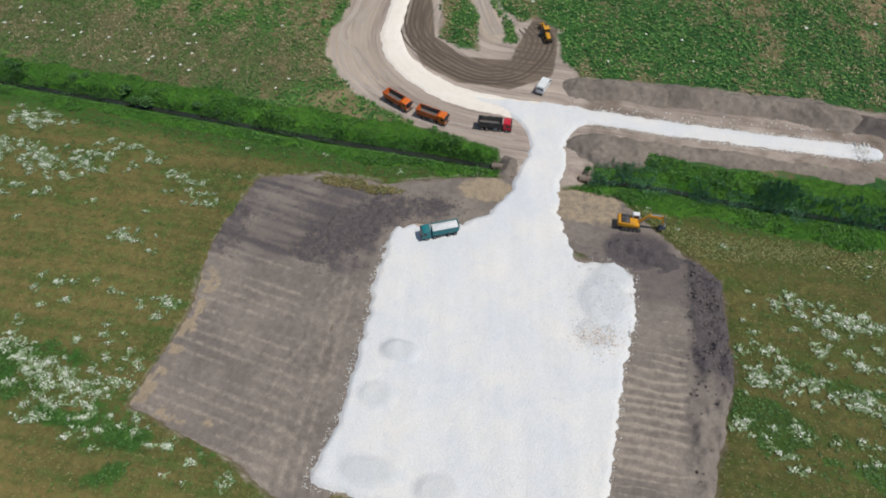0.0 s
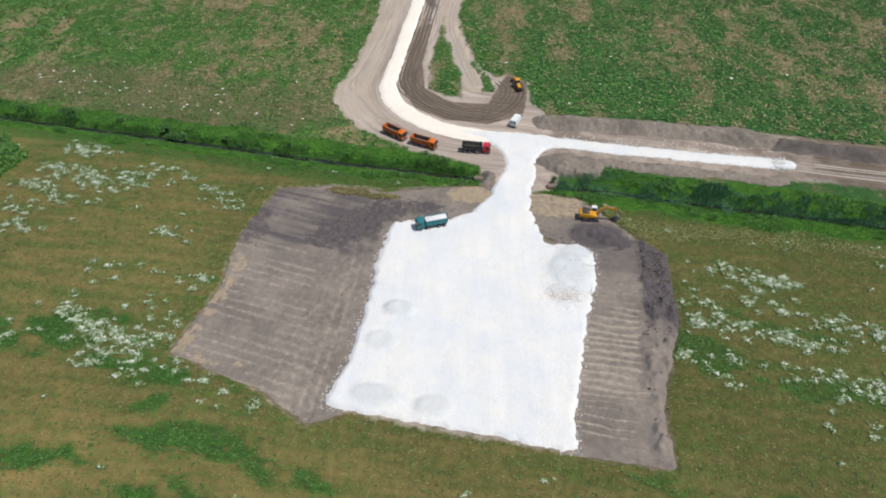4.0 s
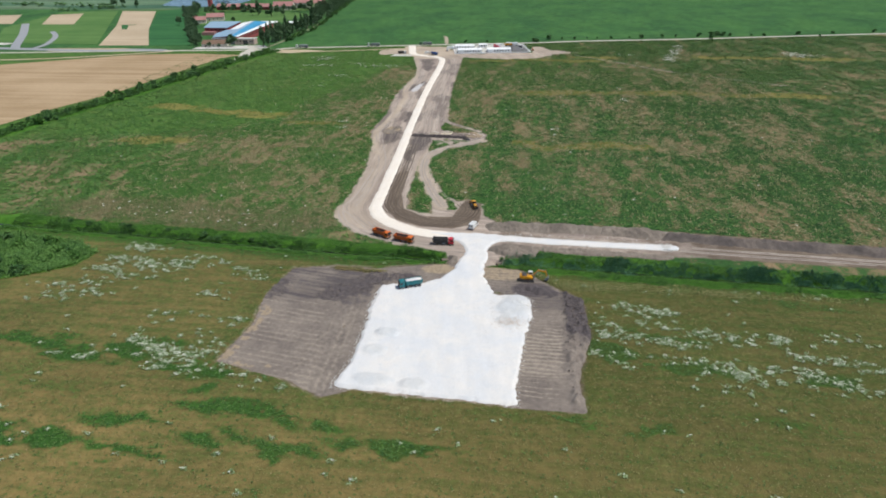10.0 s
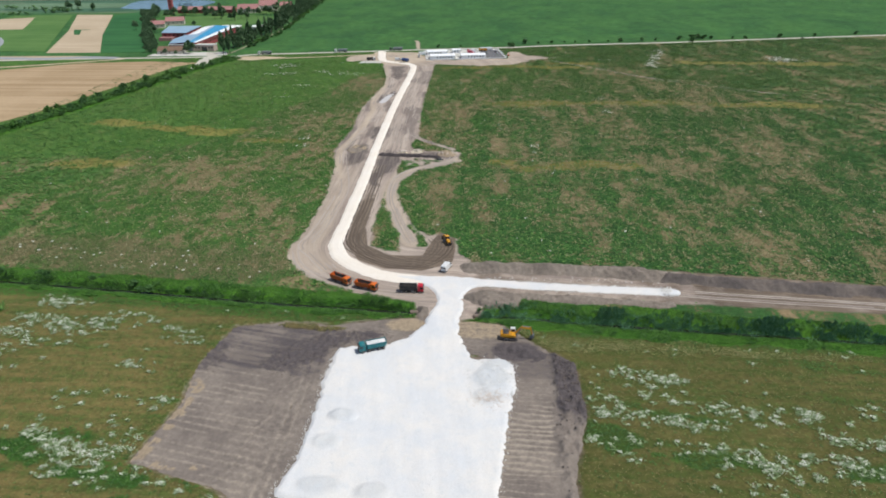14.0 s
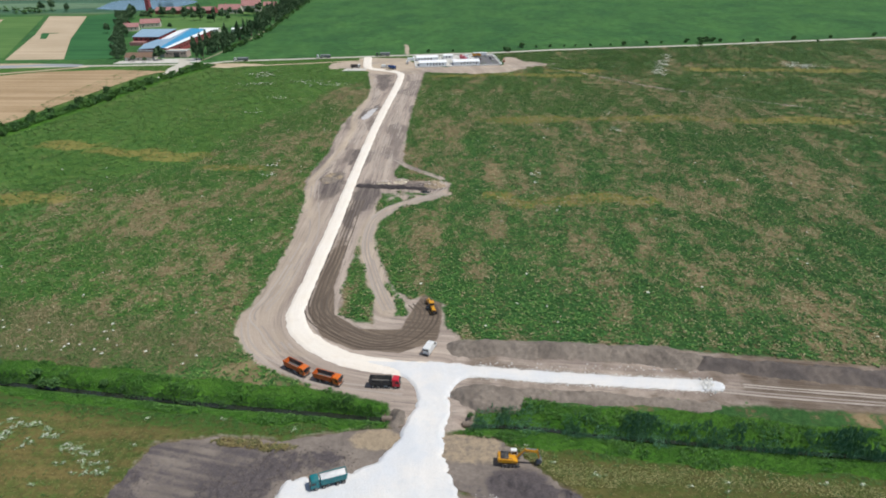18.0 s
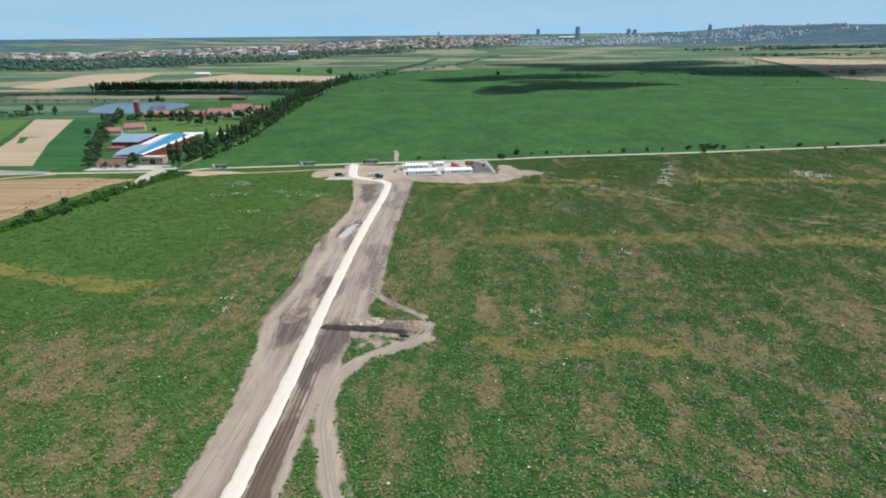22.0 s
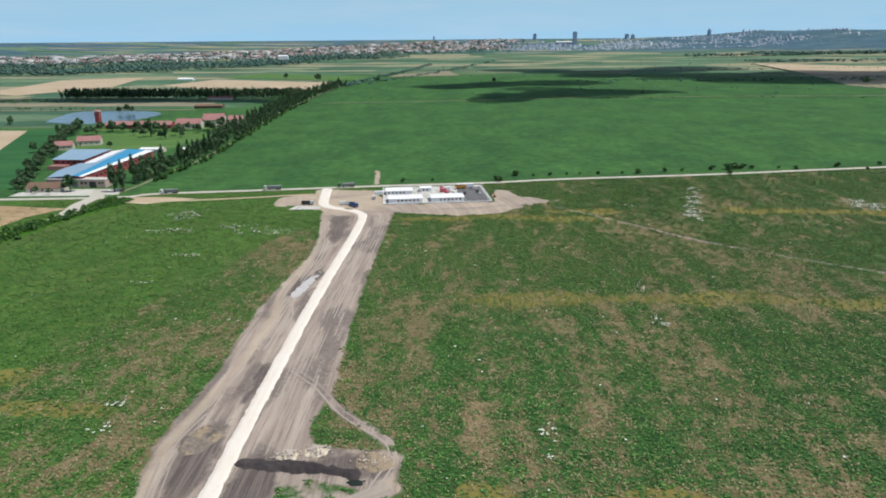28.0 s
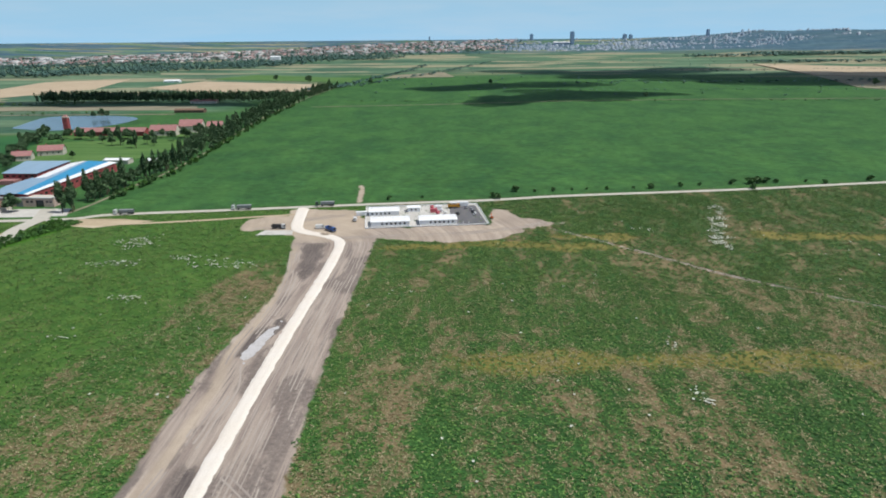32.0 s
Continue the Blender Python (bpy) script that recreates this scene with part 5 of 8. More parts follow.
    x, y = scatter(42000, (-260, 60, -134, 124), lambda x, y: sstep(1.5, -1.5, poly_sd(x, y, WOOD_WEST) + 3 * (fbm(x, y, 6, 311, 3) - 0.5)) * (ditch_dist(x, y) > 3), 39)
    tufts("thicket_herbs", x, y, height(x, y) + 1.2 * (fbm(x, y, 7, 312, 3) - 0.3), 0.42, 0.8, M_THICKET, 40, "rank green herbs and brambles of the thicket", "herbs", 5, 0.3)
    x, y = scatter(60000, (-312, 160, -216, 545), lambda x, y: sstep(8.5, 4.0, line_dist(x, y, HEDGE_LINE)[0] + 7 * (fbm(x, y, 7, 317, 3) - 0.5)) * (line_dist(x, y, YARD_DRIVE)[0] > 6.5), 48)
    tufts("hedge_brush", x, y, height(x, y), 0.8, 0.5 + 1.6 * fbm(x, y, 6, 318, 3), M_RANK, 49, "low green brush filling the field hedge", "brush", 5, 0.3)
    x, y = scatter(5000, (-50, 88, -24, 98), lambda x, y: blob(x, y, [(-42, 93.2, 6, 1.5), (-34, 92.2, 6, 1.3)]), 35)
    tufts("yellow_grass", x, y, west_top(x, y, np.full(len(x), -2.0)), 0.34, 0.3, M_STUB, 36, "strip of yellowish dry grass left on the stripped soil", "dry grass", 4, 0.22)


plants()

# stands of white hemlock on the meadow: x, y and how thick they stand
STANDS_WEST = [(-122, 102, 2.4), (-122, 92, 2.8), (-110, 88, 2.8), (-126, 85, 2.0), (-101, 91, 2.4), (-93, 95, 0.8), (-125, 75, 0.9), (-134, 71, 1.4), (-124, 69, 1.0), (-114, 79, 0.8), (-132, 64, 0.7), (-82, 90, 0.6), (-70, 84, 0.8), (-79, 70, 0.7), (-92, 58, 0.5),
               (-68, 57, 0.7), (-72, 47, 0.6), (-92, 44, 1.3), (-83, 40, 2.0), (-76, 37, 2.0), (-69, 40, 1.6), (-64, 33, 1.0), (-74, 32, 0.9), (-104, 35, 0.8), (-50, 28, 0.5)]
STANDS_EAST = [(42, 59, 1.2), (48, 77, 0.7), (56, 74, 1.5), (63, 72, 0.9), (58, 66, 0.9), (43, 60, 0.8), (51, 58, 1.2), (59, 56, 1.2), (65, 59, 0.8), (41, 48, 0.8), (61, 47, 0.6), (40, 67, 0.8), (72, 63, 1.3), (80, 60, 1.2), (91, 61, 1.6), (70, 47, 1.2), (78, 43, 1.4),
               (87, 46, 1.4), (95, 43, 1.5), (97, 52, 1.2), (106, 51, 1.5), (100, 41, 1.2), (110, 62, 1.0), (120, 45, 1.2), (68, 38, 0.5)]


def torn_far(x, y, spots):
    return blob(x + 10 * (fbm(x, y, 8, 89, 3) - 0.5), y + 8 * (fbm(x, y, 8, 90, 3) - 0.5), spots)


def umbels():
    """Stands of tall white-flowering hemlock: green stems under many flat flower heads."""
    rng = np.random.default_rng(41)
    px, py, pr = [], [], []
    for cx, cy, k in STANDS_WEST + STANDS_EAST:
        m = int(13 * k) + 1
        u, v = rng.normal(0, 4.2, m), rng.normal(0, 1.8, m)
        px.append(cx + u), py.append(cy + v - 0.17 * u), pr.append(rng.uniform(0.3, 0.95, m) * rng.uniform(0.7, 1.1))
    # single plants all over the meadow
    u, v = rng.uniform(-150, 135, 420), rng.uniform(-15, 104, 420)
    keep = rng.random(420) < 0.12 + 0.9 * lushness(u, v)
    px.append(u[keep]), py.append(v[keep]), pr.append(rng.uniform(0.2, 0.65, keep.sum()))
    px, py, pr = np.concatenate(px), np.concatenate(py), np.concatenate(pr)
    keep = (south_side(px, py) > 0.6) & (lane_inside(px, py) < -0.9) & (bank_weight(px, py) < 0.6)
    px, py, pr = px[keep], py[keep], pr[keep]
    # leaves round every plant, then its flower heads
    count = np.maximum(3, (pr * 14).astype(int))
    k = np.repeat(np.arange(len(px)), count)
    x, y = px[k] + rng.normal(0, 0.75, len(k)) * (pr[k] + 0.25), py[k] + rng.normal(0, 0.55, len(k)) * (pr[k] + 0.25)
    tufts("hemlock_stems", x, y, height(x, y), 0.42, 0.34, M_HEMLOCK, 43, "leafy pale green stems of white-flowering hemlock", "wild flowers", 5, 0.25)
    count = np.maximum(6, (pr ** 2 * 40).astype(int))
    k = np.repeat(np.arange(len(px)), count)
    n = len(k)
    a, d = rng.uniform(0, 6.283, n), rng.random(n) ** 0.6 * pr[k] * (1 + 0.35 * np.sin(3 * rng.uniform(0, 6.283, len(px)))[k])
    cx, cy = px[k] + np.cos(a) * d * 1.15, py[k] + np.sin(a) * d * 0.85
    cz = height(px, py)[k] + 0.52 + rng.uniform(-0.16, 0.14, n) - 0.25 * d
    s = rng.uniform(0.06, 0.14, n)
    tilt = rng.uniform(-0.35, 0.35, (2, n))
    ring = [(math.cos(q * 1.2566), math.sin(q * 1.2566)) for q in range(5)]
    co = np.stack([np.stack([cx + s * u, cy + s * v, cz + s * (u * tilt[0] + v * tilt[1])], 1) for u, v in ring] + [np.stack([cx, cy, cz + 0.04], 1)], 1).reshape(-1, 3)
    t = (np.arange(n) * 6)[:, None, None] + np.array([(q, (q + 1) % 5, 5) for q in range(5)])[None]
    me = mesh_of("hemlock_flowers", co, tris=t, mat=M_UMBEL)
    tagged(new("hemlock_flowers", me), "flat white flower heads of hemlock over the meadow", "wild flowers", kind="stuff")
    # a few white stands out on the fallow field
    spots = [(267, 540, 16, 16), (-106, 468, 20, 7), (-165, 500, 14, 12), (-160, 466, 16, 5), (-89, 271, 6, 5), (-92, 285, 4, 4), (86, 348, 4, 9), (37, 270, 3, 10), (88, 388, 3, 8), (112, 530, 10, 4), (-125, 478, 12, 5), (-126, 421, 12, 4), (-135, 386, 7, 4)]
    strong = [(146, 508, 5, 13), (151, 525, 5, 13), (157, 545, 5, 14), (163, 564, 5, 13), (168, 580, 5, 10), (262, 540, 10, 12)]
    thin = [(-120, 136, 40, 6), (-95, 128, 30, 4), (-140, 140, 30, 8)]
    x, y = scatter(420000, (-200, 120, 290, 590), lambda x, y: field_open(x, y) * (0.3 * torn_far(x, y, spots) * sstep(0.42, 0.62, fbm(x, y, 3.2, 305, 3)) + 0.016 * torn_far(x, y, thin) + 0.7 * blob(x, y + 14 * (fbm(x, y, 4, 308, 2) - 0.5), strong) * sstep(0.4, 0.55, fbm(x * 0.5, y, 3, 310, 2)) + 0.0005), 44)
    tufts("hemlock_flowers", x, y, height(x, y) + 0.5, 0.40, 0.15, M_BLOOM, 45, "white flowering plants in stands on the fallow field", "wild flowers", 6, 0.5)


umbels()


# ---- wheel tracks ----
M_RUTPALE = rock_material("dusty_wheel_track", rgb(168, 157, 149), rgb(190, 180, 170))
M_RUTDARK = rock_material("damp_wheel_track", rgb(92, 82, 74), rgb(112, 102, 92))


def ruts(lines, mat, label, seed, width=0.42, gap=0.36):
    """Pressed wheel tracks: narrow broken ribbons on the earth."""
    co, quads = [], []
    for k, (pts, off) in enumerate(lines):
        p = np.asarray(pts, float)
        run = np.concatenate([[0], np.cumsum(np.hypot(*(p[1:] - p[:-1]).T))])
        t = np.arange(0, run[-1], 1.0)
        x, y = np.interp(t, run, p[:, 0]), np.interp(t, run, p[:, 1])
        dx, dy = np.gradient(x), np.gradient(y)
        l = np.hypot(dx, dy)
        nx, ny = -dy / l, dx / l
        o = off + 0.7 * (fbm(t, 0 * t + k * 5, 18, seed, 2) - 0.5)
        w = width * (0.6 + 0.8 * fbm(t, 0 * t + k * 3, 6, seed + 1, 2)) / 2
        a, b = np.stack([x + nx * (o - w), y + ny * (o - w)], 1), np.stack([x + nx * (o + w), y + ny * (o + w)], 1)
        za, zb = height(a[:, 0], a[:, 1]) + 0.06, height(b[:, 0], b[:, 1]) + 0.06
        base = len(co)
        for i in range(len(t)):
            co += [(*a[i], za[i]), (*b[i], zb[i])]
        on = fbm(t, 0 * t + k * 11, 22, seed + 2, 3) > gap
        quads += [(base + 2 * i, base + 2 * i + 2, base + 2 * i + 3, base + 2 * i + 1) for i in range(len(t) - 1) if on[i]]
    me = mesh_of("wheel_tracks", co, quads, mat=mat)
    return tagged(new("wheel_tracks", me), label, "wheel tracks", kind="stuff")


def tracks():
    up = MAIN[(MAIN[:, 1] > 275) & (MAIN[:, 1] < 506)]
    ruts([(up, o) for o in (-4.4, -5.7, -7.4, -8.8, -10.3, -11.6, -13.2, -15)], M_RUTPALE, "pale parallel wheel tracks beside the haul road", 401, 0.42, 0.42)
    west = smooth([(-77, 486), (-68, 440), (-66, 408), (-67, 373), (-61, 350), (-61, 333), (-61.5, 305), (-64, 284), (-67, 264), (-64, 245), (-58, 222), (-54, 200), (-54.5, 164), (-56.5, 147), (-50, 138), (-42, 127)])
    ruts([(west, o) for o in (-0.6, 0.9, 2.6, 4.2)], M_RUTPALE, "pale wheel tracks along the haul road's outer side", 411, 0.6, 0.42)
    arc = smooth([(-43.5, 240), (-42, 200), (-41, 164), (-38.5, 149), (-30, 139), (-18, 132.5), (-8, 134.5), (-2.5, 143), (-1.5, 152), (-5, 158)])
    ruts([(arc, o) for o in (-1.6, -0.3, 1.0, 2.3, 3.7, 5.2)], M_RUTDARK, "dark curved wheel tracks of the grader's turning loop", 421, 0.5, 0.3)
    ruts([(SHORT_CUT, o) for o in (-1.6, -0.7, 0.6, 1.5)], M_RUTPALE, "pale wheel tracks of the short cut across the loop", 431, 0.6, 0.3)
    cross = smooth([(-45, 308), (-34, 297), (-24, 284), (-16, 276), (-7, 268), (-5, 260), (-8, 248)])
    ruts([(cross, o) for o in (-1.0, 0.9)] + [(SHORT_CUT[:20], o) for o in (-2.4, 2.3)], M_RUTPALE, "wheel tracks swinging round the trench", 441, 0.6, 0.25)
    ruts([(BRANCH_EARTH, o) for o in (-2.2, -1.0, 0.9, 2.0)], M_RUTPALE, "twin wheel tracks of the unfinished branch", 451, 0.6, 0.3)
    park = smooth([(-57, 143), (-53, 133), (-45, 124.5), (-36, 119.3), (-27, 115.5), (-12, 113.6), (-5, 113)])
    ruts([(park, o) for o in (-1.0, 0.9)], M_RUTPALE, "wheel tracks where the tippers wait in line", 461, 0.6, 0.25)
    yard = smooth([(-112, 528), (-98, 536), (-88, 546), (-70, 556), (-54, 566)])
    ruts([(yard, o) for o in (-1.0, 0.9, 3.0, 5.0)] + [(smooth([(-60, 512), (-30, 517), (10, 524), (40, 536), (60, 548)]), o) for o in (-2.5, -1.0, 0.9, 2.4)], M_RUTPALE, "wheel tracks round the site compound", 471, 0.7, 0.35)
    field = smooth([(60, 536), (100, 494), (135, 457), (182, 423), (260, 375)])
    ruts([(field, o) for o in (-0.9, 0.9)], M_RUTPALE, "faint wheel tracks across the fallow field", 481, 0.5, 0.42)


tracks()


# ---- building blocks ----
def part(name, me, mat, parent, at=(0, 0, 0), turn=(0, 0, 0), label=""):
    if mat and not me.materials:
        me.materials.append(mat)
    ob = new(name, me)
    ob.parent = parent
    ob.matrix_basis = pose(*at, *turn)
    return tagged(ob, label) if label else ob


def empty(name, at, turn, label, category, group=""):
    ob = new(name)
    ob.empty_display_size = 0.5
    ob.matrix_world = pose(at[0], at[1], at[2], 0, 0, turn)
    return tagged(ob, label, category, group)


def done(bm, name, smooth_it=False):
    bmesh.ops.recalc_face_normals(bm, faces=bm.faces)
    me = bpy.data.meshes.new(name)
    bm.to_mesh(me)
    bm.free()
    if smooth_it:
        me.polygons.foreach_set("use_smooth", np.ones(len(me.polygons), bool))
    return me


def add_box(bm, c, s, bevel=0.0):
    m = Matrix.Translation(c) @ Matrix.Diagonal((*s, 1))
    vs = bmesh.ops.create_cube(bm, size=1.0, matrix=m)["verts"]
    if bevel:
        es = list({e for v in vs for e in v.link_edges})
        bmesh.ops.bevel(bm, geom=es, offset=bevel, segments=1, affect="EDGES")


def box(name, c, s, bevel=0.0):
    bm = bmesh.new()
    add_box(bm, c, s, bevel)
    return done(bm, name)


def boxes(name, items, bevel=0.0):
    bm = bmesh.new()
    for c, s in items:
        add_box(bm, c, s, bevel)
    return done(bm, name)


def prism(name, profile, y0, y1, bevel=0.0):
    """A profile of (x, z) corners drawn out from y0 to y1."""
    bm = bmesh.new()
    a = [bm.verts.new((x, y0, z)) for x, z in profile]
    b = [bm.verts.new((x, y1, z)) for x, z in profile]
    bm.faces.new(a)
    bm.faces.new(b[::-1])
    n = len(a)
    for i in range(n):
        bm.faces.new((a[i], b[i], b[(i + 1) % n], a[(i + 1) % n]))
    if bevel:
        bmesh.ops.bevel(bm, geom=list(bm.edges), offset=bevel, segments=2, affect="EDGES")
    return done(bm, name)


def add_tube(bm, p, q, r, r2=None, sides=10):
    p, q = Vector(p), Vector(q)
    m = Matrix.Translation((p + q) / 2) @ (q - p).to_track_quat("Z", "Y").to_matrix().to_4x4()
    bmesh.ops.create_cone(bm, cap_ends=True, segments=sides, radius1=r, radius2=r if r2 is None else r2, depth=(q - p).length, matrix=m)


def tube(name, p, q, r, r2=None, sides=10):
    bm = bmesh.new()
    add_tube(bm, p, q, r, r2, sides)
    return done(bm, name)


def gable_roof(name, x0, x1, y0, y1, eave, ridge, thick=0.15):
    """Two pitched slopes with a ridge along x."""
    ym = (y0 + y1) / 2
    return prism_x(name, [(y0, eave), (ym, ridge), (y1, eave), (y1, eave - thick), (ym, ridge - thick), (y0, eave - thick)], x0, x1)


def prism_x(name, profile, x0, x1):
    bm = bmesh.new()
    a = [bm.verts.new((x0, y, z)) for y, z in profile]
    b = [bm.verts.new((x1, y, z)) for y, z in profile]
    n = len(a)
    bm.faces.new(a)
    bm.faces.new(b[::-1])
    for i in range(n):
        bm.faces.new((a[i], b[i], b[(i + 1) % n], a[(i + 1) % n]))
    return done(bm, name)


def sheet_metal(name, col, pitch=0.9, wear=0.12):
    """Ribbed coated roofing."""
    g = Mat(name, 0.5, 0.0, 0.4)
    n = g.grain(g.mapped(g.obj, (1.0 / pitch, 0.05, 0.2)), 1.0, 3)
    c = g.scale(col, g.span(n, 0.25, 0.75, 1 - wear, 1 + wear))
    c = g.mix(g.span(g.grain(g.obj, 6, 4), 0.5, 0.8, 0, 0.22), c, rgb(170, 164, 154))
    return g.colour(c)


def brick_material(name, a, b):
    g = Mat(name, 0.85, spec=0.25)
    n = g.grain(g.obj, 1.4, 5, 0.7)
    return g.colour(g.scale(g.mix(g.span(n, 0.3, 0.7), a, b), g.span(g.grain(g.obj, 0.2, 3), 0.2, 0.8, 0.85, 1.15)))


M_PANEL = plain("white_sandwich_panel", rgb(246, 248, 250, 0.82), 0.45, wear=0.04, dust=0.06, size=3)
M_WALLW = plain("off_white_render", rgb(222, 216, 204), 0.85, wear=0.08, dust=0.2, size=2)
M_GLASSD = plain("dark_window_glass", (0.02, 0.026, 0.032, 1), 0.12, spec=0.6, wear=0.2, dust=0.05)
M_BLUEROOF = sheet_metal("bright_blue_roofing", rgb(58, 156, 204))
M_GREYROOF = sheet_metal("faded_blue_grey_roofing", rgb(152, 182, 206))
M_WHITEROOF = sheet_metal("white_roofing", rgb(246, 248, 250, 0.84), 0.9, 0.05)
M_REDROOF = brick_material("red_clay_tiles", rgb(160, 112, 110), rgb(188, 144, 140))
M_BRICK = brick_material("red_brick", rgb(164, 80, 84), rgb(186, 102, 102))
M_BROWNROOF = brick_material("weathered_brown_tiles", rgb(118, 96, 82), rgb(142, 118, 100))
M_CONCRETE = plain("pale_concrete", rgb(214, 212, 206), 0.9, wear=0.1, dust=0.35, size=3)
M_ASPHALT = plain("worn_pale_asphalt", rgb(204, 200, 188), 0.9, wear=0.1, dust=0.3, size=4)
M_DARKGRAVEL = plain("dark_gravel", rgb(112, 112, 116), 0.95, wear=0.18, dust=0.2, size=1.5)
M_BARK = plain("bark", rgb(96, 84, 70), 0.95, wear=0.2, dust=0.1, size=0.6)
M_POPLAR = tone("poplar_leaves", rgb(66, 98, 66), rgb(84, 116, 78), rgb(112, 140, 98), 6)
M_BUSH = tone("shrub_leaves", rgb(62, 106, 44), rgb(84, 130, 56), rgb(112, 152, 76), 5)
M_BUSHDARK = tone("dark_shrub_leaves", rgb(58, 98, 52), rgb(76, 116, 60), rgb(102, 138, 80), 5)
# far leaves carry the distance haze as blue in their colour
M_HAZEWOOD = tone("far_woodland_hazed", rgb(68, 102, 98), rgb(84, 120, 110), rgb(108, 140, 126), 60)


# ---- roads, pond and fields beyond ----
def flat_field(name, pts, z, mat, label, category="field"):
    """A field with its own crop, a hand's width above the plain."""
    pts = smooth(list(pts) + [pts[0]], 1)[:-1]
    x, y = pts[:, 0], pts[:, 1]
    bm = bmesh.new()
    vs = [bm.verts.new((a, b, float(far_rise(a, b)) + z)) for a, b in zip(x, y)]
    low = [bm.verts.new((v.co.x, v.co.y, v.co.z - z - 0.05)) for v in vs]
    bm.faces.new(vs)
    for i in range(len(vs)):
        j = (i + 1) % len(vs)
        bm.faces.new((vs[i], low[i], low[j], vs[j]))
    me = done(bm, name)
    me.materials.append(mat)
    return tagged(new(name, me), label, category, kind="structure")


def crop_material(name, a, b, rowdir, row=6.0, patch_size=60.0):
    g = Mat(name, 0.95, spec=0.15)
    n1 = g.grain(g.mapped(g.pos, (0.02, 1.0, 1), rowdir), row, 3, 0.6)
    n2, n3 = g.grain(g.pos, patch_size, 4, 0.6), g.grain(g.pos, 2.0, 3, 0.7)
    c = g.mix(g.span(g.calc("ADD", g.calc("MULTIPLY", n1, 0.6), g.calc("MULTIPLY", n2, 0.4)), 0.38, 0.62), a, b)
    return g.colour(g.scale(c, g.span(n3, 0.2, 0.8, 0.9, 1.1)))


M_STUBBLE = crop_material("wheat_stubble", rgb(168, 144, 112), rgb(192, 168, 136), -18, 7)
M_WHEAT = crop_material("ripe_wheat", rgb(186, 168, 142), rgb(204, 186, 160), -60, 5)
M_GREENCROP = crop_material("green_crop", rgb(46, 96, 56), rgb(64, 116, 68), 60, 6)
M_BRIGHT = crop_material("bright_young_crop", rgb(80, 118, 62), rgb(102, 136, 76), 60, 8)
M_BAREEARTH = crop_material("bare_sandy_earth", rgb(190, 172, 144), rgb(214, 198, 172), 20, 9)
M_GREYROAD = plain("grey_asphalt", rgb(158, 162, 168), 0.9, wear=0.1, dust=0.2, size=4)
M_PALE = crop_material("pale_bare_field", rgb(136, 134, 112), rgb(164, 156, 134), 0, 12)


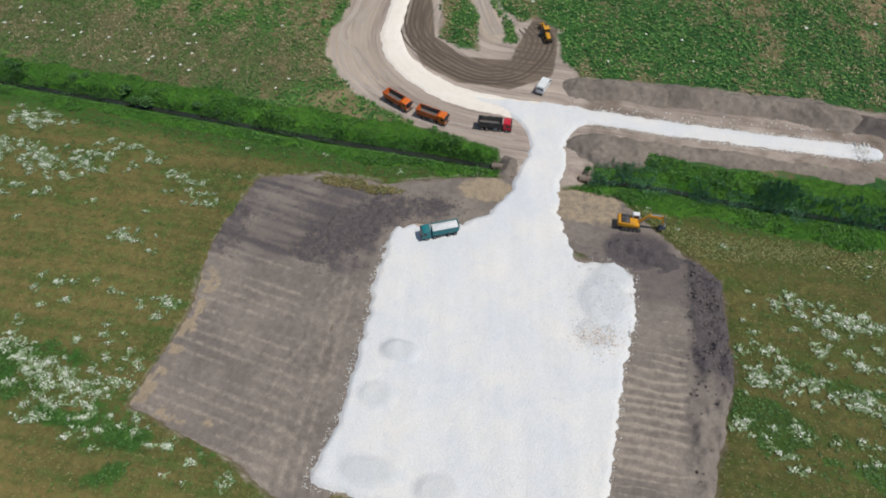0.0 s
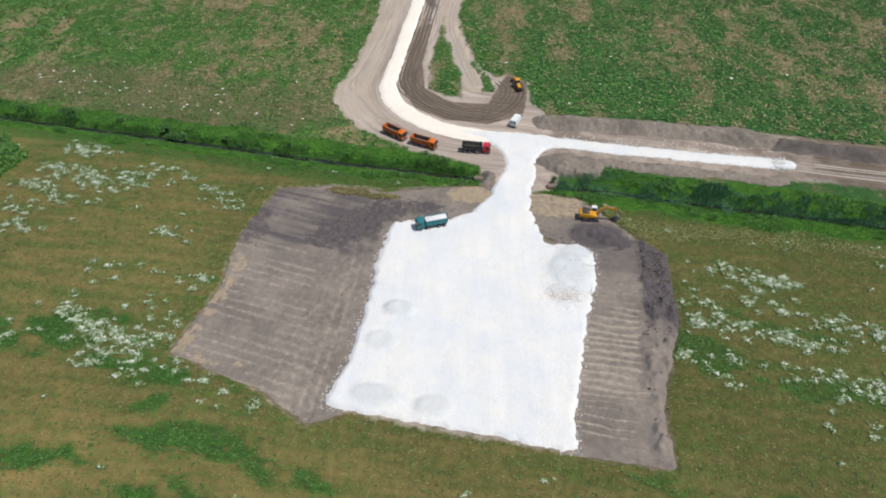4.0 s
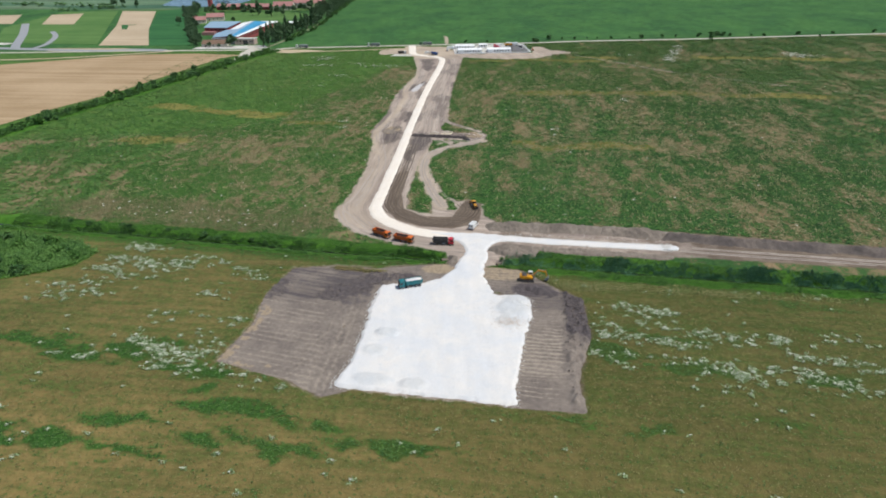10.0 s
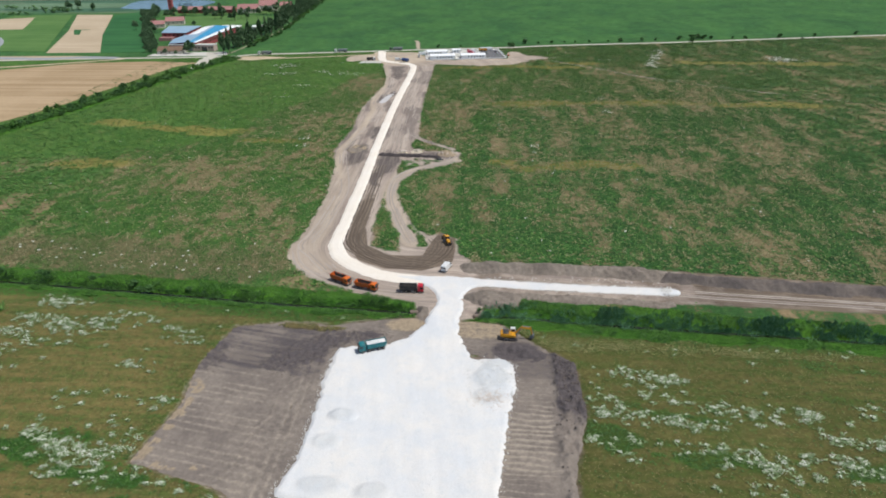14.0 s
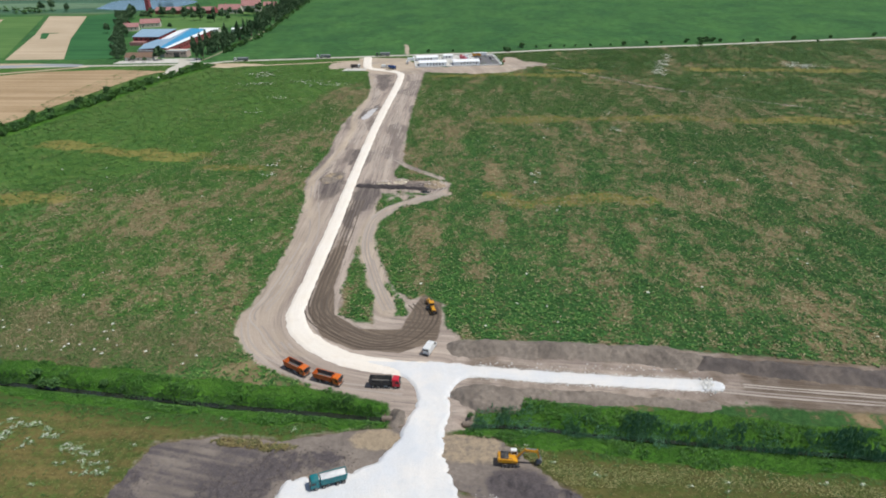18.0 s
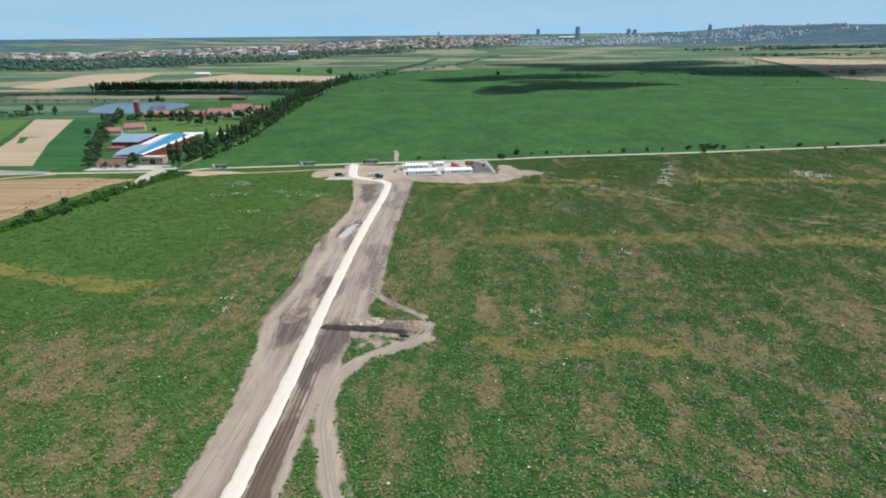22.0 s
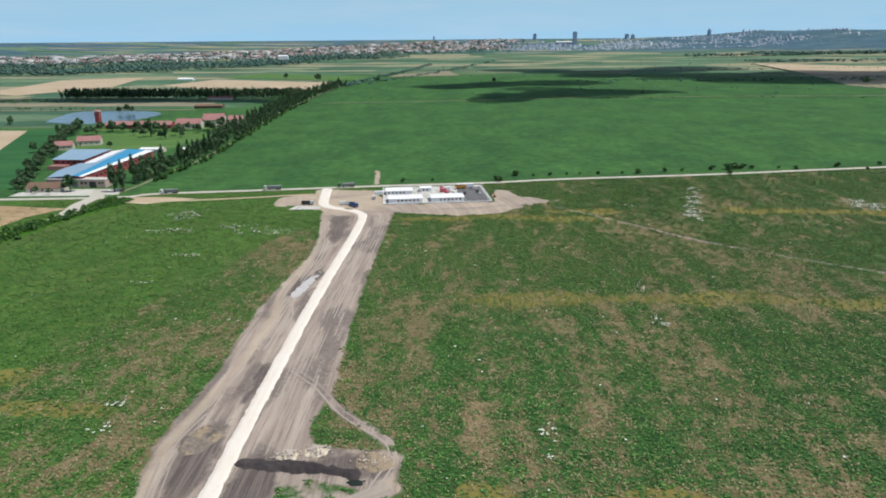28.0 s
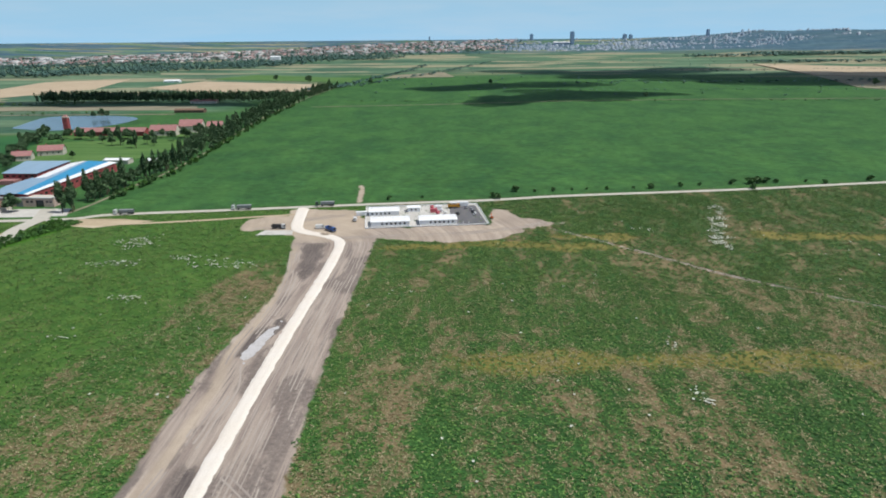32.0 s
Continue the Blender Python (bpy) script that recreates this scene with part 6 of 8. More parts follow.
def far_fields():
    flat_field("field_stubble", [(-301, 150), (-306, 240), (-297, 300), (-282, 350), (-271, 443), (-264, 497), (-252, 515), (-300, 521), (-357, 512), (-467, 446), (-640, 400), (-760, 300), (-760, 120), (-420, 150)], 0.2, M_STUBBLE, "wide pale wheat stubble with combed rows")
    flat_field("field_wheat", [(-428, 566), (-374, 569), (-440, 690), (-536, 888), (-592, 892), (-500, 720)], 0.2, M_WHEAT, "ripe wheat strip between green crops")
    flat_field("field_green", [(-372, 566), (-330, 572), (-400, 720), (-470, 880), (-512, 930), (-532, 886), (-440, 690)], 0.2, M_GREENCROP, "dense green crop beside the wheat strip")
    flat_field("field_young", [(-434, 572), (-500, 700), (-598, 890), (-680, 880), (-640, 700), (-560, 580)], 0.2, M_BRIGHT, "bright young crop west of the wheat")
    flat_field("field_wheat_strip", [(-634, 858), (-568, 735), (-612, 733), (-673, 841)], 0.24, M_WHEAT, "short ripe wheat plot beside the young crop")
    flat_field("field_wheat_west", [(-719, 839), (-658, 738), (-704, 736), (-756, 829)], 0.22, M_WHEAT, "ripe wheat patch far west")
    flat_field("field_tan", [(-1035, 1455), (-1136, 1902), (-962, 2022), (-854, 1654), (-917, 1404)], 0.4, M_WHEAT, "broad ripe wheat field on the plain")
    flat_field("field_tan_east", [(-749, 1687), (-706, 1918), (-343, 1762), (-308, 1559), (-576, 1542)], 0.4, M_WHEAT, "long ripe wheat field behind the plantation")
    flat_field("field_bright", [(-739, 2005), (-659, 2208), (-303, 2018), (-290, 1835)], 0.5, M_BRIGHT, "bright green crop before the town")
    flat_field("field_pale", [(-872, 1247), (-448, 1252), (-420, 1190), (-823, 1180)], 0.4, M_PALE, "pale bare strip behind the pond")
    flat_field("field_brown", [(-232, 2167), (-97, 2330), (-50, 2060), (-247, 2011)], 0.6, M_PALE, "brownish fallow strip on the far plain")
    flat_field("field_far_wheat", [(977, 2600), (1420, 2200), (1220, 1869), (912, 2024)], 2.4, M_WHEAT, "far ripe wheat field on the plain")
    flat_field("field_far_earth", [(912, 2020), (1220, 1862), (837, 1480), (800, 1600)], 0.8, M_PALE, "far bare brown field on the plain")
    flat_field("lawn", [(-395, 735), (-300, 745), (-282, 860), (-330, 885), (-430, 860)], 0.2, M_BRIGHT, "mown green grass among the farm buildings", "lawn")
    flat_field("farmyard", [(-470, 880), (-300, 900), (-285, 1000), (-360, 1010), (-440, 960)], 0.25, M_BRIGHT, "green farmyard round the red-roofed barns", "lawn")
    ribbon("road_paved", PAVED, 5.6, 0.14, M_ASPHALT, "narrow pale paved road across the plain", "road")
    ribbon("road_bypass", smooth([(-900, 590), (-700, 562), (-554, 547), (-464, 537), (-408, 534), (-372, 541), (-340, 538)]), 11, 0.2, M_GREYROAD, "new grey asphalt bypass west of the factory", "road")
    ribbon("road_slip", smooth([(-505, 541), (-520, 562), (-548, 606), (-580, 655), (-640, 740)]), 9, 0.22, M_GREYROAD, "grey asphalt slip road off the bypass", "road")
    ribbon("road_loop", smooth([(-486, 541), (-492, 572), (-520, 628), (-552, 668)]), 6, 0.24, M_GREYROAD, "narrow grey service road beside the slip road", "road")
    flat_field("lot", [(-536, 566), (-528, 590), (-566, 640), (-592, 640), (-596, 606), (-560, 568)], 0.18, M_CONCRETE, "pale concrete lot beside the slip road", "yard")
    flat_field("verge_earth", [(-460, 529), (-380, 530), (-352, 545), (-392, 549), (-470, 545)], 0.15, M_BAREEARTH, "bare pale earth along the new bypass", "bare earth")
    ribbon("track_works", smooth([(-640, 450), (-493, 473), (-424, 489), (-365, 515), (-330, 534)]), 5, 0.24, M_BAREEARTH, "pale earth track beside the stubble", "track")
    flat_field("bare_earth", SANDY_SPOT, 0.13, M_BAREEARTH, "bare sandy earth beside the paved road", "bare earth")
    flat_field("wheat_mark", [(-475, 690), (-468, 690), (-488, 728), (-478, 730), (-480, 734), (-500, 732)], 0.26, M_GREENCROP, "dark green weeds in the ripe wheat", "weeds")
    ribbon("road_yard", YARD_DRIVE, 10.0, 0.18, M_ASPHALT, "worn asphalt drive into the factory yard", "road")
    flat_field("forecourt", [(-316, 548), (-262, 552), (-240, 556), (-248, 574), (-300, 570), (-316, 560)], 0.16, M_CONCRETE, "pale concrete yard before the factory", "yard")
    ribbon("road_poplars", smooth([(-243, 556), (-240, 591), (-241, 640), (-239, 700), (-246, 785), (-259, 890), (-283, 1080), (-301, 1400), (-304, 1700)]), 2.4, 0.15, M_PALE, "pale lane under the poplars", "road")
    ribbon("track_service", SERVICE, 3.4, 0.12, M_BAREEARTH, "pale earth track beside the paved road", "track")
    ribbon("road_far", smooth([(-1700, 1080), (-1000, 1105), (-700, 1120), (-430, 1130)]), 8, 0.5, M_PALE, "pale far road behind the pond", "road")
    ribbon("track_far", smooth([(-250, 1230), (-60, 1262), (250, 1330), (740, 1350), (1400, 1380)]), 5, 0.6, M_PALE, "pale track through the far crop", "track")
    pond = patch("pond", lambda x, y: poly_sd(x, y, smooth([(-572, 975), (-510, 952), (-476, 968), (-455, 1010), (-458, 1075), (-500, 1108), (-560, 1112), (-602, 1090), (-572, 975)], 5)), (-620, 930, -430, 1130), 6,
                 lambda x, y, s: 0.3 + 0 * x, pond_material())
    tagged(pond, "still blue-grey pond reflecting the sky", "pond", kind="structure")


def pond_material():
    g = Mat("pond_water", 0.2, spec=0.4)
    return g.colour(g.mix(g.grain(g.pos, 30, 3), rgb(80, 106, 124), rgb(100, 126, 144)))


far_fields()


def culvert(x, y, turn):
    """A concrete drain pipe's end with its head wall."""
    c = empty("culvert", (x, y, -1.75), turn, "weathered concrete culvert end with a dark mouth under the junction", "culvert")
    bm = bmesh.new()
    for k in range(20):
        a, b = k * math.pi / 10, (k + 1) * math.pi / 10
        q = [(u, r * math.cos(w), r * math.sin(w) + 0.7) for u, r, w in ((0, 0.7, a), (0, 0.7, b), (2.5, 0.7, b), (2.5, 0.7, a))]
        p = [(u, r * math.cos(w), r * math.sin(w) + 0.7) for u, r, w in ((0, 0.58, a), (0, 0.58, b), (2.5, 0.58, b), (2.5, 0.58, a))]
        for f in (q, p, [p[2], p[3], q[3], q[2]]):
            bm.faces.new([bm.verts.new(v) for v in f])
    part("pipe", done(bm, "pipe"), plain("weathered_concrete", rgb(128, 116, 106), 0.95, wear=0.2), c)
    # a dark disc closes the pipe in place of its inner shade
    part("mouth", tube("mouth", (2.2, 0, 0.7), (2.3, 0, 0.7), 0.57, None, 20), M_GLASSD, c, label="dark disc for the shade inside the pipe")
    part("head_wall", box("head_wall", (1.9, 0, 0.5), (0.3, 3.0, 1.3), 0.04), M_BARK, c)


culvert(9.6, 103.0, 0)
culvert(-7.4, 104.0, 180)


# ---- trees ----
def crown_mesh(name, n, seed, rx, z0, z1, leaf, lobes=7, mat=None, shape=1.0):
    """A crown of n small leaf sprays gathered round lobes, open between them."""
    rng = np.random.default_rng(seed)
    zc, zh = (z0 + z1) / 2, (z1 - z0) / 2
    la, lz = rng.uniform(0, 6.283, lobes), rng.uniform(-0.75, 0.75, lobes)
    lr = rx * 0.55 * np.sqrt(1 - lz ** 2) * rng.uniform(0.6, 1.1, lobes)
    k = rng.integers(0, lobes, n)
    d = rng.normal(0, 1, (n, 3))
    d /= np.linalg.norm(d, axis=1)[:, None]
    d *= (rng.random(n) ** 0.45)[:, None]
    size = rng.uniform(0.55, 0.85, lobes)[k]
    p = np.stack([np.cos(la[k]) * lr[k] + d[:, 0] * rx * size * 0.72, np.sin(la[k]) * lr[k] + d[:, 1] * rx * size * 0.72, zc + lz[k] * zh * 0.8 + d[:, 2] * zh * size * 0.55], 1)
    taper = 1 - shape * np.clip((p[:, 2] - zc) / zh, 0, 1) ** 1.6 * 0.65
    p[:, :2] *= taper[:, None]
    a, b = rng.normal(0, 1, (n, 3)), rng.normal(0, 1, (n, 3))
    a[:, 2] *= 0.6
    a /= np.linalg.norm(a, axis=1)[:, None]
    b -= a * (a * b).sum(1)[:, None]
    b /= np.linalg.norm(b, axis=1)[:, None]
    s = (leaf * rng.uniform(0.6, 1.4, n))[:, None]
    co = np.stack([p - a * s, p + b * s * 0.55, p + a * s, p - b * s * 0.55], 1).reshape(-1, 3)
    me = mesh_of(name, co, np.arange(n * 4).reshape(-1, 4), mat=mat)
    return me


def trunk_mesh(name, h, r, seed):
    rng = np.random.default_rng(seed)
    bm = bmesh.new()
    add_tube(bm, (0, 0, -0.3), (0, 0, h * 0.55), r, r * 0.7, 7)
    add_tube(bm, (0, 0, h * 0.5), (0.2, 0.1, h), r * 0.7, r * 0.2, 6)
    for k in range(5):
        a, z = rng.uniform(0, 6.28), h * rng.uniform(0.35, 0.75)
        l = h * 0.22
        add_tube(bm, (0, 0, z), (math.cos(a) * l, math.sin(a) * l, z + l * 1.1), r * 0.35, r * 0.1, 5)
    return done(bm, name)


def tree(name, at, h, rx, seed, mat, label, n=700, low=0.12, leaf=0.75, shape=1.0, category="tree"):
    t = empty(name, (at[0], at[1], float(far_rise(at[0], at[1]))), seed * 47 % 360, label, category)
    part("trunk", trunk_mesh("trunk", h * 0.85, max(0.1, h * 0.016), seed), M_BARK, t)
    part("crown", crown_mesh("crown", n, seed, rx, h * low, h, leaf, 8, mat, shape), None, t)
    return t


POPLAR_LINE = smooth([(-249, 571), (-246, 615), (-246, 660), (-244, 705), (-251, 775), (-258, 830), (-269, 920), (-285, 1090), (-300, 1340), (-304, 1650)])


def trees():
    rng = random.Random(5)
    kinds = [tree("poplar", (-246.5, 563), 25, 3.2, 1, M_POPLAR, "tall dark poplar in the row beside the factory lane", 2000, 0.04, 0.62, 0.6),
             tree("poplar", (-241, 565), 22, 3.1, 2, M_POPLAR, "tall dark poplar in the row beside the factory lane", 1800, 0.05, 0.62, 0.6),
             tree("poplar", (-243, 570), 24, 3.0, 3, M_POPLAR, "tall dark poplar in the row beside the factory lane", 2000, 0.04, 0.62, 0.7),
             tree("broadleaf_tree", (-246, 606), 13, 5.0, 4, M_POPLAR, "rounded dark green tree in the row along the lane", 900, 0.1, 0.8, 0.5)]
    for k in kinds:
        tagged(k, group="trees along the lane")
    run = np.concatenate([[0], np.cumsum(np.hypot(*(POPLAR_LINE[1:] - POPLAR_LINE[:-1]).T))])
    s = 22.0
    while s < run[-1]:
        px, py = np.interp(s, run, POPLAR_LINE[:, 0]), np.interp(s, run, POPLAR_LINE[:, 1])
        for side in (-3.0, 2.5) if s < 230 else (-9.0, -2.0, 9.0):
            if rng.random() < 0.85:
                o = copy_thing(rng.choice(kinds), pose(px + side + rng.uniform(-2, 2), py + rng.uniform(-3, 3), 0, 0, 0, rng.uniform(0, 360)))
                o.scale = [rng.uniform(0.62, 1.0)] * 3
        s += rng.uniform(4.0, 6.8) * (1 + s / 500)
    # single trees and shrubs
    bushes = [tree("shrub", (-275, 345), 4.0, 3.0, 11, M_BUSH, "dense green shrub in the field hedge", 420, 0.0, 0.55, 0.3, "shrub"),
              tree("shrub", (-290, 270), 3.2, 2.6, 12, M_BUSHDARK, "low dark shrub in the field hedge", 360, 0.0, 0.5, 0.3, "shrub"),
              tree("shrub", (-262, 440), 4.6, 3.4, 13, M_BUSHDARK, "bushy dark shrub in the field hedge", 460, 0.0, 0.6, 0.4, "shrub")]
    for b in bushes:
        tagged(b, group="shrubs of the field hedge")
    hedge = smooth(HEDGE_LINE, 8)
    hr = np.concatenate([[0], np.cumsum(np.hypot(*(hedge[1:] - hedge[:-1]).T))])
    s = 2.0
    while s < hr[-1]:
        px, py = np.interp(s, hr, hedge[:, 0]), np.interp(s, hr, hedge[:, 1])
        o = copy_thing(rng.choice(bushes), pose(px + rng.gauss(1, 4.6), py, 0, 0, 0, rng.uniform(0, 360)))
        o.scale = [rng.uniform(0.45, 1.15)] * 3
        s += rng.uniform(2.0, 3.4)
    # low shrubs on the crop's side of the lane
    s = 30.0
    while s < 700:
        px, py = np.interp(s, run, POPLAR_LINE[:, 0]), np.interp(s, run, POPLAR_LINE[:, 1])
        o = copy_thing(rng.choice(bushes), pose(px + rng.uniform(8.5, 14), py, 0, 0, 0, rng.uniform(0, 360)))
        o.scale = [rng.uniform(0.6, 1.3)] * 3
        tagged(o, "green shrub between the crop and the lane's trees", group="shrubs beside the lane")
        s += rng.uniform(3.5, 8) * (1 + s / 400)
    # thicket at the ditch's western end
    for _ in range(90):
        x, y = rng.uniform(-215, -136), rng.uniform(68, 118)
        if poly_sd(np.array(x), np.array(y), WOOD_WEST) < -1.5:
            o = copy_thing(bushes[0] if rng.random() < 0.7 else rng.choice(bushes), pose(x, y, 0, 0, 0, rng.uniform(0, 360)))
            o.scale = [rng.uniform(0.4, 0.85)] * 3
            tagged(o, "leafy shrub in the thicket beside the ditch", group="shrubs of the thicket")
    for x, y, k in ((-120, 118, 0.62), (-117.5, 119, 0.5), (-104, 114.5, 0.7), (-97, 111.5, 0.75), (-100, 111.8, 0.55), (-137, 119, 0.7), (-141, 120.5, 0.6), (-155, 121, 0.7), (-84, 112.5, 0.5), (11.3, 105, 0.35), (-165, 123, 0.6), (-78, 111, 0.35)):
        o = copy_thing(bushes[1], pose(x, y, -0.5, 0, 0, x * 31 % 360))
        o.scale = [k] * 3
        tagged(o, "dark shrub growing in the ditch", group="shrubs along the ditch")
    # along the paved road
    for x, y, k in ((28, 612, 1.0), (31, 606, 1.2), (45, 629, 1.3), (58, 628, 0.6), (72, 631, 0.8), (110, 636, 0.7), (142, 640, 1.1), (165, 648, 0.9), (180, 650, 0.7), (205, 655, 1.1), (218, 657, 1.4), (224, 659, 1.5), (231, 660, 1.2), (239, 661, 0.9),
                    (214, 640, 1.0), (273, 659, 0.9), (262, 664, 0.6), (312, 671, 1.1), (352, 682, 0.8), (-42, 603, 0.8), (-20, 608, 0.5), (85, 634, 0.5), (96, 636, 0.45), (130, 640, 0.5), (330, 660, 0.6), (400, 694, 1.0), (470, 710, 1.1)):
        o = copy_thing(bushes[2], pose(x, y, 0, 0, 0, x * 13 % 360))
        o.scale = [k * 0.8] * 3
        tagged(o, "dark roadside shrub at the crop's edge", group="roadside shrubs")
    # round the factory and the farm
    for i in range(64):
        f = i / 63
        x, y = -318 - 158 * f + rng.uniform(-9, 4), 566 + 310 * f + rng.uniform(-6, 6)
        o = copy_thing(kinds[3], pose(x, y, 0, 0, 0, rng.uniform(0, 360)))
        o.scale = [rng.uniform(0.5, 0.85)] * 3
        tagged(o, "broad green tree behind the factory", group="trees behind the factory")
    near_trees = ((-280, 564, 1.0, 3), (-284, 565, 0.7, 3), (-318, 561, 0.5, 3), (-301, 556, 0.5, 3), (-290, 554, 0.4, 3), (-330, 820, 0.9, 0), (-318, 835, 0.7, 3), (-356, 838, 1.0, 0), (-382, 850, 0.8, 3), (-405, 870, 1.0, 3), (-424, 880, 1.1, 3), (-443, 885, 0.9, 3))
    far_trees = ((-345, 885, 0.8, 3), (-372, 880, 0.9, 3), (-392, 885, 0.7, 3), (-310, 890, 1.0, 3), (-300, 905, 1.2, 3), (-455, 860, 1.2, 3), (-470, 880, 1.0, 3), (-480, 905, 1.1, 3), (-505, 1080, 0.9, 3), (-515, 1085, 1.1, 3), (-522, 1076, 0.9, 3),
                       (-640, 950, 1.1, 3), (-628, 957, 1.2, 3), (-600, 948, 0.9, 3), (-509, 1899, 1.4, 3), (-403, 1814, 1.6, 3), (-400, 1822, 1.4, 3), (844, 1620, 1.4, 3), (45, 1729, 1.1, 3), (312, 1366, 0.9, 3), (-240, 1764, 1.3, 3), (-360, 760, 0.6, 3), (-420, 730, 0.9, 3))
    for x, y, k, j in near_trees + far_trees:
        o = copy_thing(kinds[j], pose(x, y, float(far_rise(x, y)), 0, 0, x * 7 % 360))
        o.scale = [k] * 3
        tagged(o, "dark green tree standing among fields and barns", group="trees round the farm")
    for _ in range(44):
        x, y = rng.choice([(-430, 886), (-390, 884), (-330, 885), (-470, 900), (-300, 905), (-450, 850), (-345, 840)])
        o = copy_thing(kinds[3] if rng.random() < 0.8 else kinds[1], pose(x + rng.gauss(0, 16), y + rng.gauss(0, 9), 0, 0, 0, rng.uniform(0, 360)))
        o.scale = [rng.uniform(0.45, 0.95)] * 3
        tagged(o, "leafy tree in the farm's gardens", group="trees round the farm")
    # far woodland, hedges and plantation
    nr = np.random.default_rng(61)
    x, y = nr.uniform(-760, -320, 1700), nr.uniform(0, 1, 1700)
    y = 1300 + y * 60
    k = (nr.random(1700) < 0.9)
    tufts("plantation", x[k], y[k], far_rise(x[k], y[k]), 2.6, 15, M_POPLAR, 62, "dense dark poplar plantation on the plain", "woodland", 6)
    x = nr.uniform(0, 1, 2600)
    xa, ya = np.interp(x, [0, 0.25, 0.5, 0.7, 0.85, 1], [-1950, -1330, -1105, -812, -728, -392]), np.interp(x, [0, 0.25, 0.5, 0.7, 0.85, 1], [2150, 2087, 2384, 2621, 2997, 3107])
    y = ya + nr.uniform(0, 420, 2600) * nr.uniform(0.4, 1.3, 2600)
    xa = xa + nr.normal(0, 60, 2600)
    tufts("woodland", xa, y, far_rise(xa, y), 8, 10, M_HAZEWOOD, 63, "broad belt of trees before the town", "woodland", 6)
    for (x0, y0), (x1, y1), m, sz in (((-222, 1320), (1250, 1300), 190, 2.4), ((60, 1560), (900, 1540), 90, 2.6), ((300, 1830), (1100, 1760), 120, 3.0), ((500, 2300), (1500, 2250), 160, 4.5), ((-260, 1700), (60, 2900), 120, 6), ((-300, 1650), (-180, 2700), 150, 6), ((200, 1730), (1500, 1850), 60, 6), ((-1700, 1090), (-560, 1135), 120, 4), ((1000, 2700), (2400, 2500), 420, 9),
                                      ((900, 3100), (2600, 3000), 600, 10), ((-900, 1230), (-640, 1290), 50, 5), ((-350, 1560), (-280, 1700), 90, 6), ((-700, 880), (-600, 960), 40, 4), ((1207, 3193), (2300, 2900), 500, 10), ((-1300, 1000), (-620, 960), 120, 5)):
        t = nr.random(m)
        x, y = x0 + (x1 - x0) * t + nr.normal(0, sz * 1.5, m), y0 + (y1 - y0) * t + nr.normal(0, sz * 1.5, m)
        # rows beyond 1500 m take the leaves with haze in their colour
        tufts("hedgerow", x, y, far_rise(x, y), sz * 0.8, sz, M_HAZEWOOD if y0 > 1500 else M_BUSHDARK, 64 + m, "far line of trees and shrubs across the plain", "hedgerow", 6)
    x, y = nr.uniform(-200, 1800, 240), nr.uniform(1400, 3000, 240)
    tufts("scattered_shrubs", x, y, far_rise(x, y), 3.4, 4, M_HAZEWOOD, 65, "single shrubs dotted over the far plain", "shrubs", 6)


trees()


# ---- buildings ----
def windows(parent, xs, y, z, w, h, mat=M_GLASSD, face=-1, name="window"):
    me = box("window", (0, 0, 0), (w, 0.08, h), 0.02)
    for x in xs:
        part(name, me, mat, parent, (x, y + face * 0.03, z))


def barrack(at, turn, length, depth, n, first, label):
    """A white flat-pitched site barrack of sandwich panels."""
    b = empty("site_barrack", at, turn, label, "site building", "white site barracks")
    part("wall", box("wall", (length / 2, depth / 2, 1.4), (length, depth, 2.8), 0.03), M_PANEL, b)
    part("roof", gable_roof("roof", -0.3, length + 0.3, -0.4, depth + 0.4, 2.95, 3.7), M_WHITEROOF, b)
    part("ridge_cap", box("ridge_cap", (length / 2, depth / 2, 3.72), (length + 0.7, 0.5, 0.06)), M_PANEL, b)
    part("plinth", box("plinth", (length / 2, depth / 2, 0.1), (length + 0.2, depth + 0.2, 0.2)), M_CONCRETE, b)
    windows(b, [first + i * 2.6 for i in range(n)], 0, 1.6, 1.1, 1.2)
    part("door", box("door", (0, 0, 0), (0.08, 1.0, 2.0), 0.02), M_GLASSD, b, (-0.03, depth / 2, 1.1))
    return b


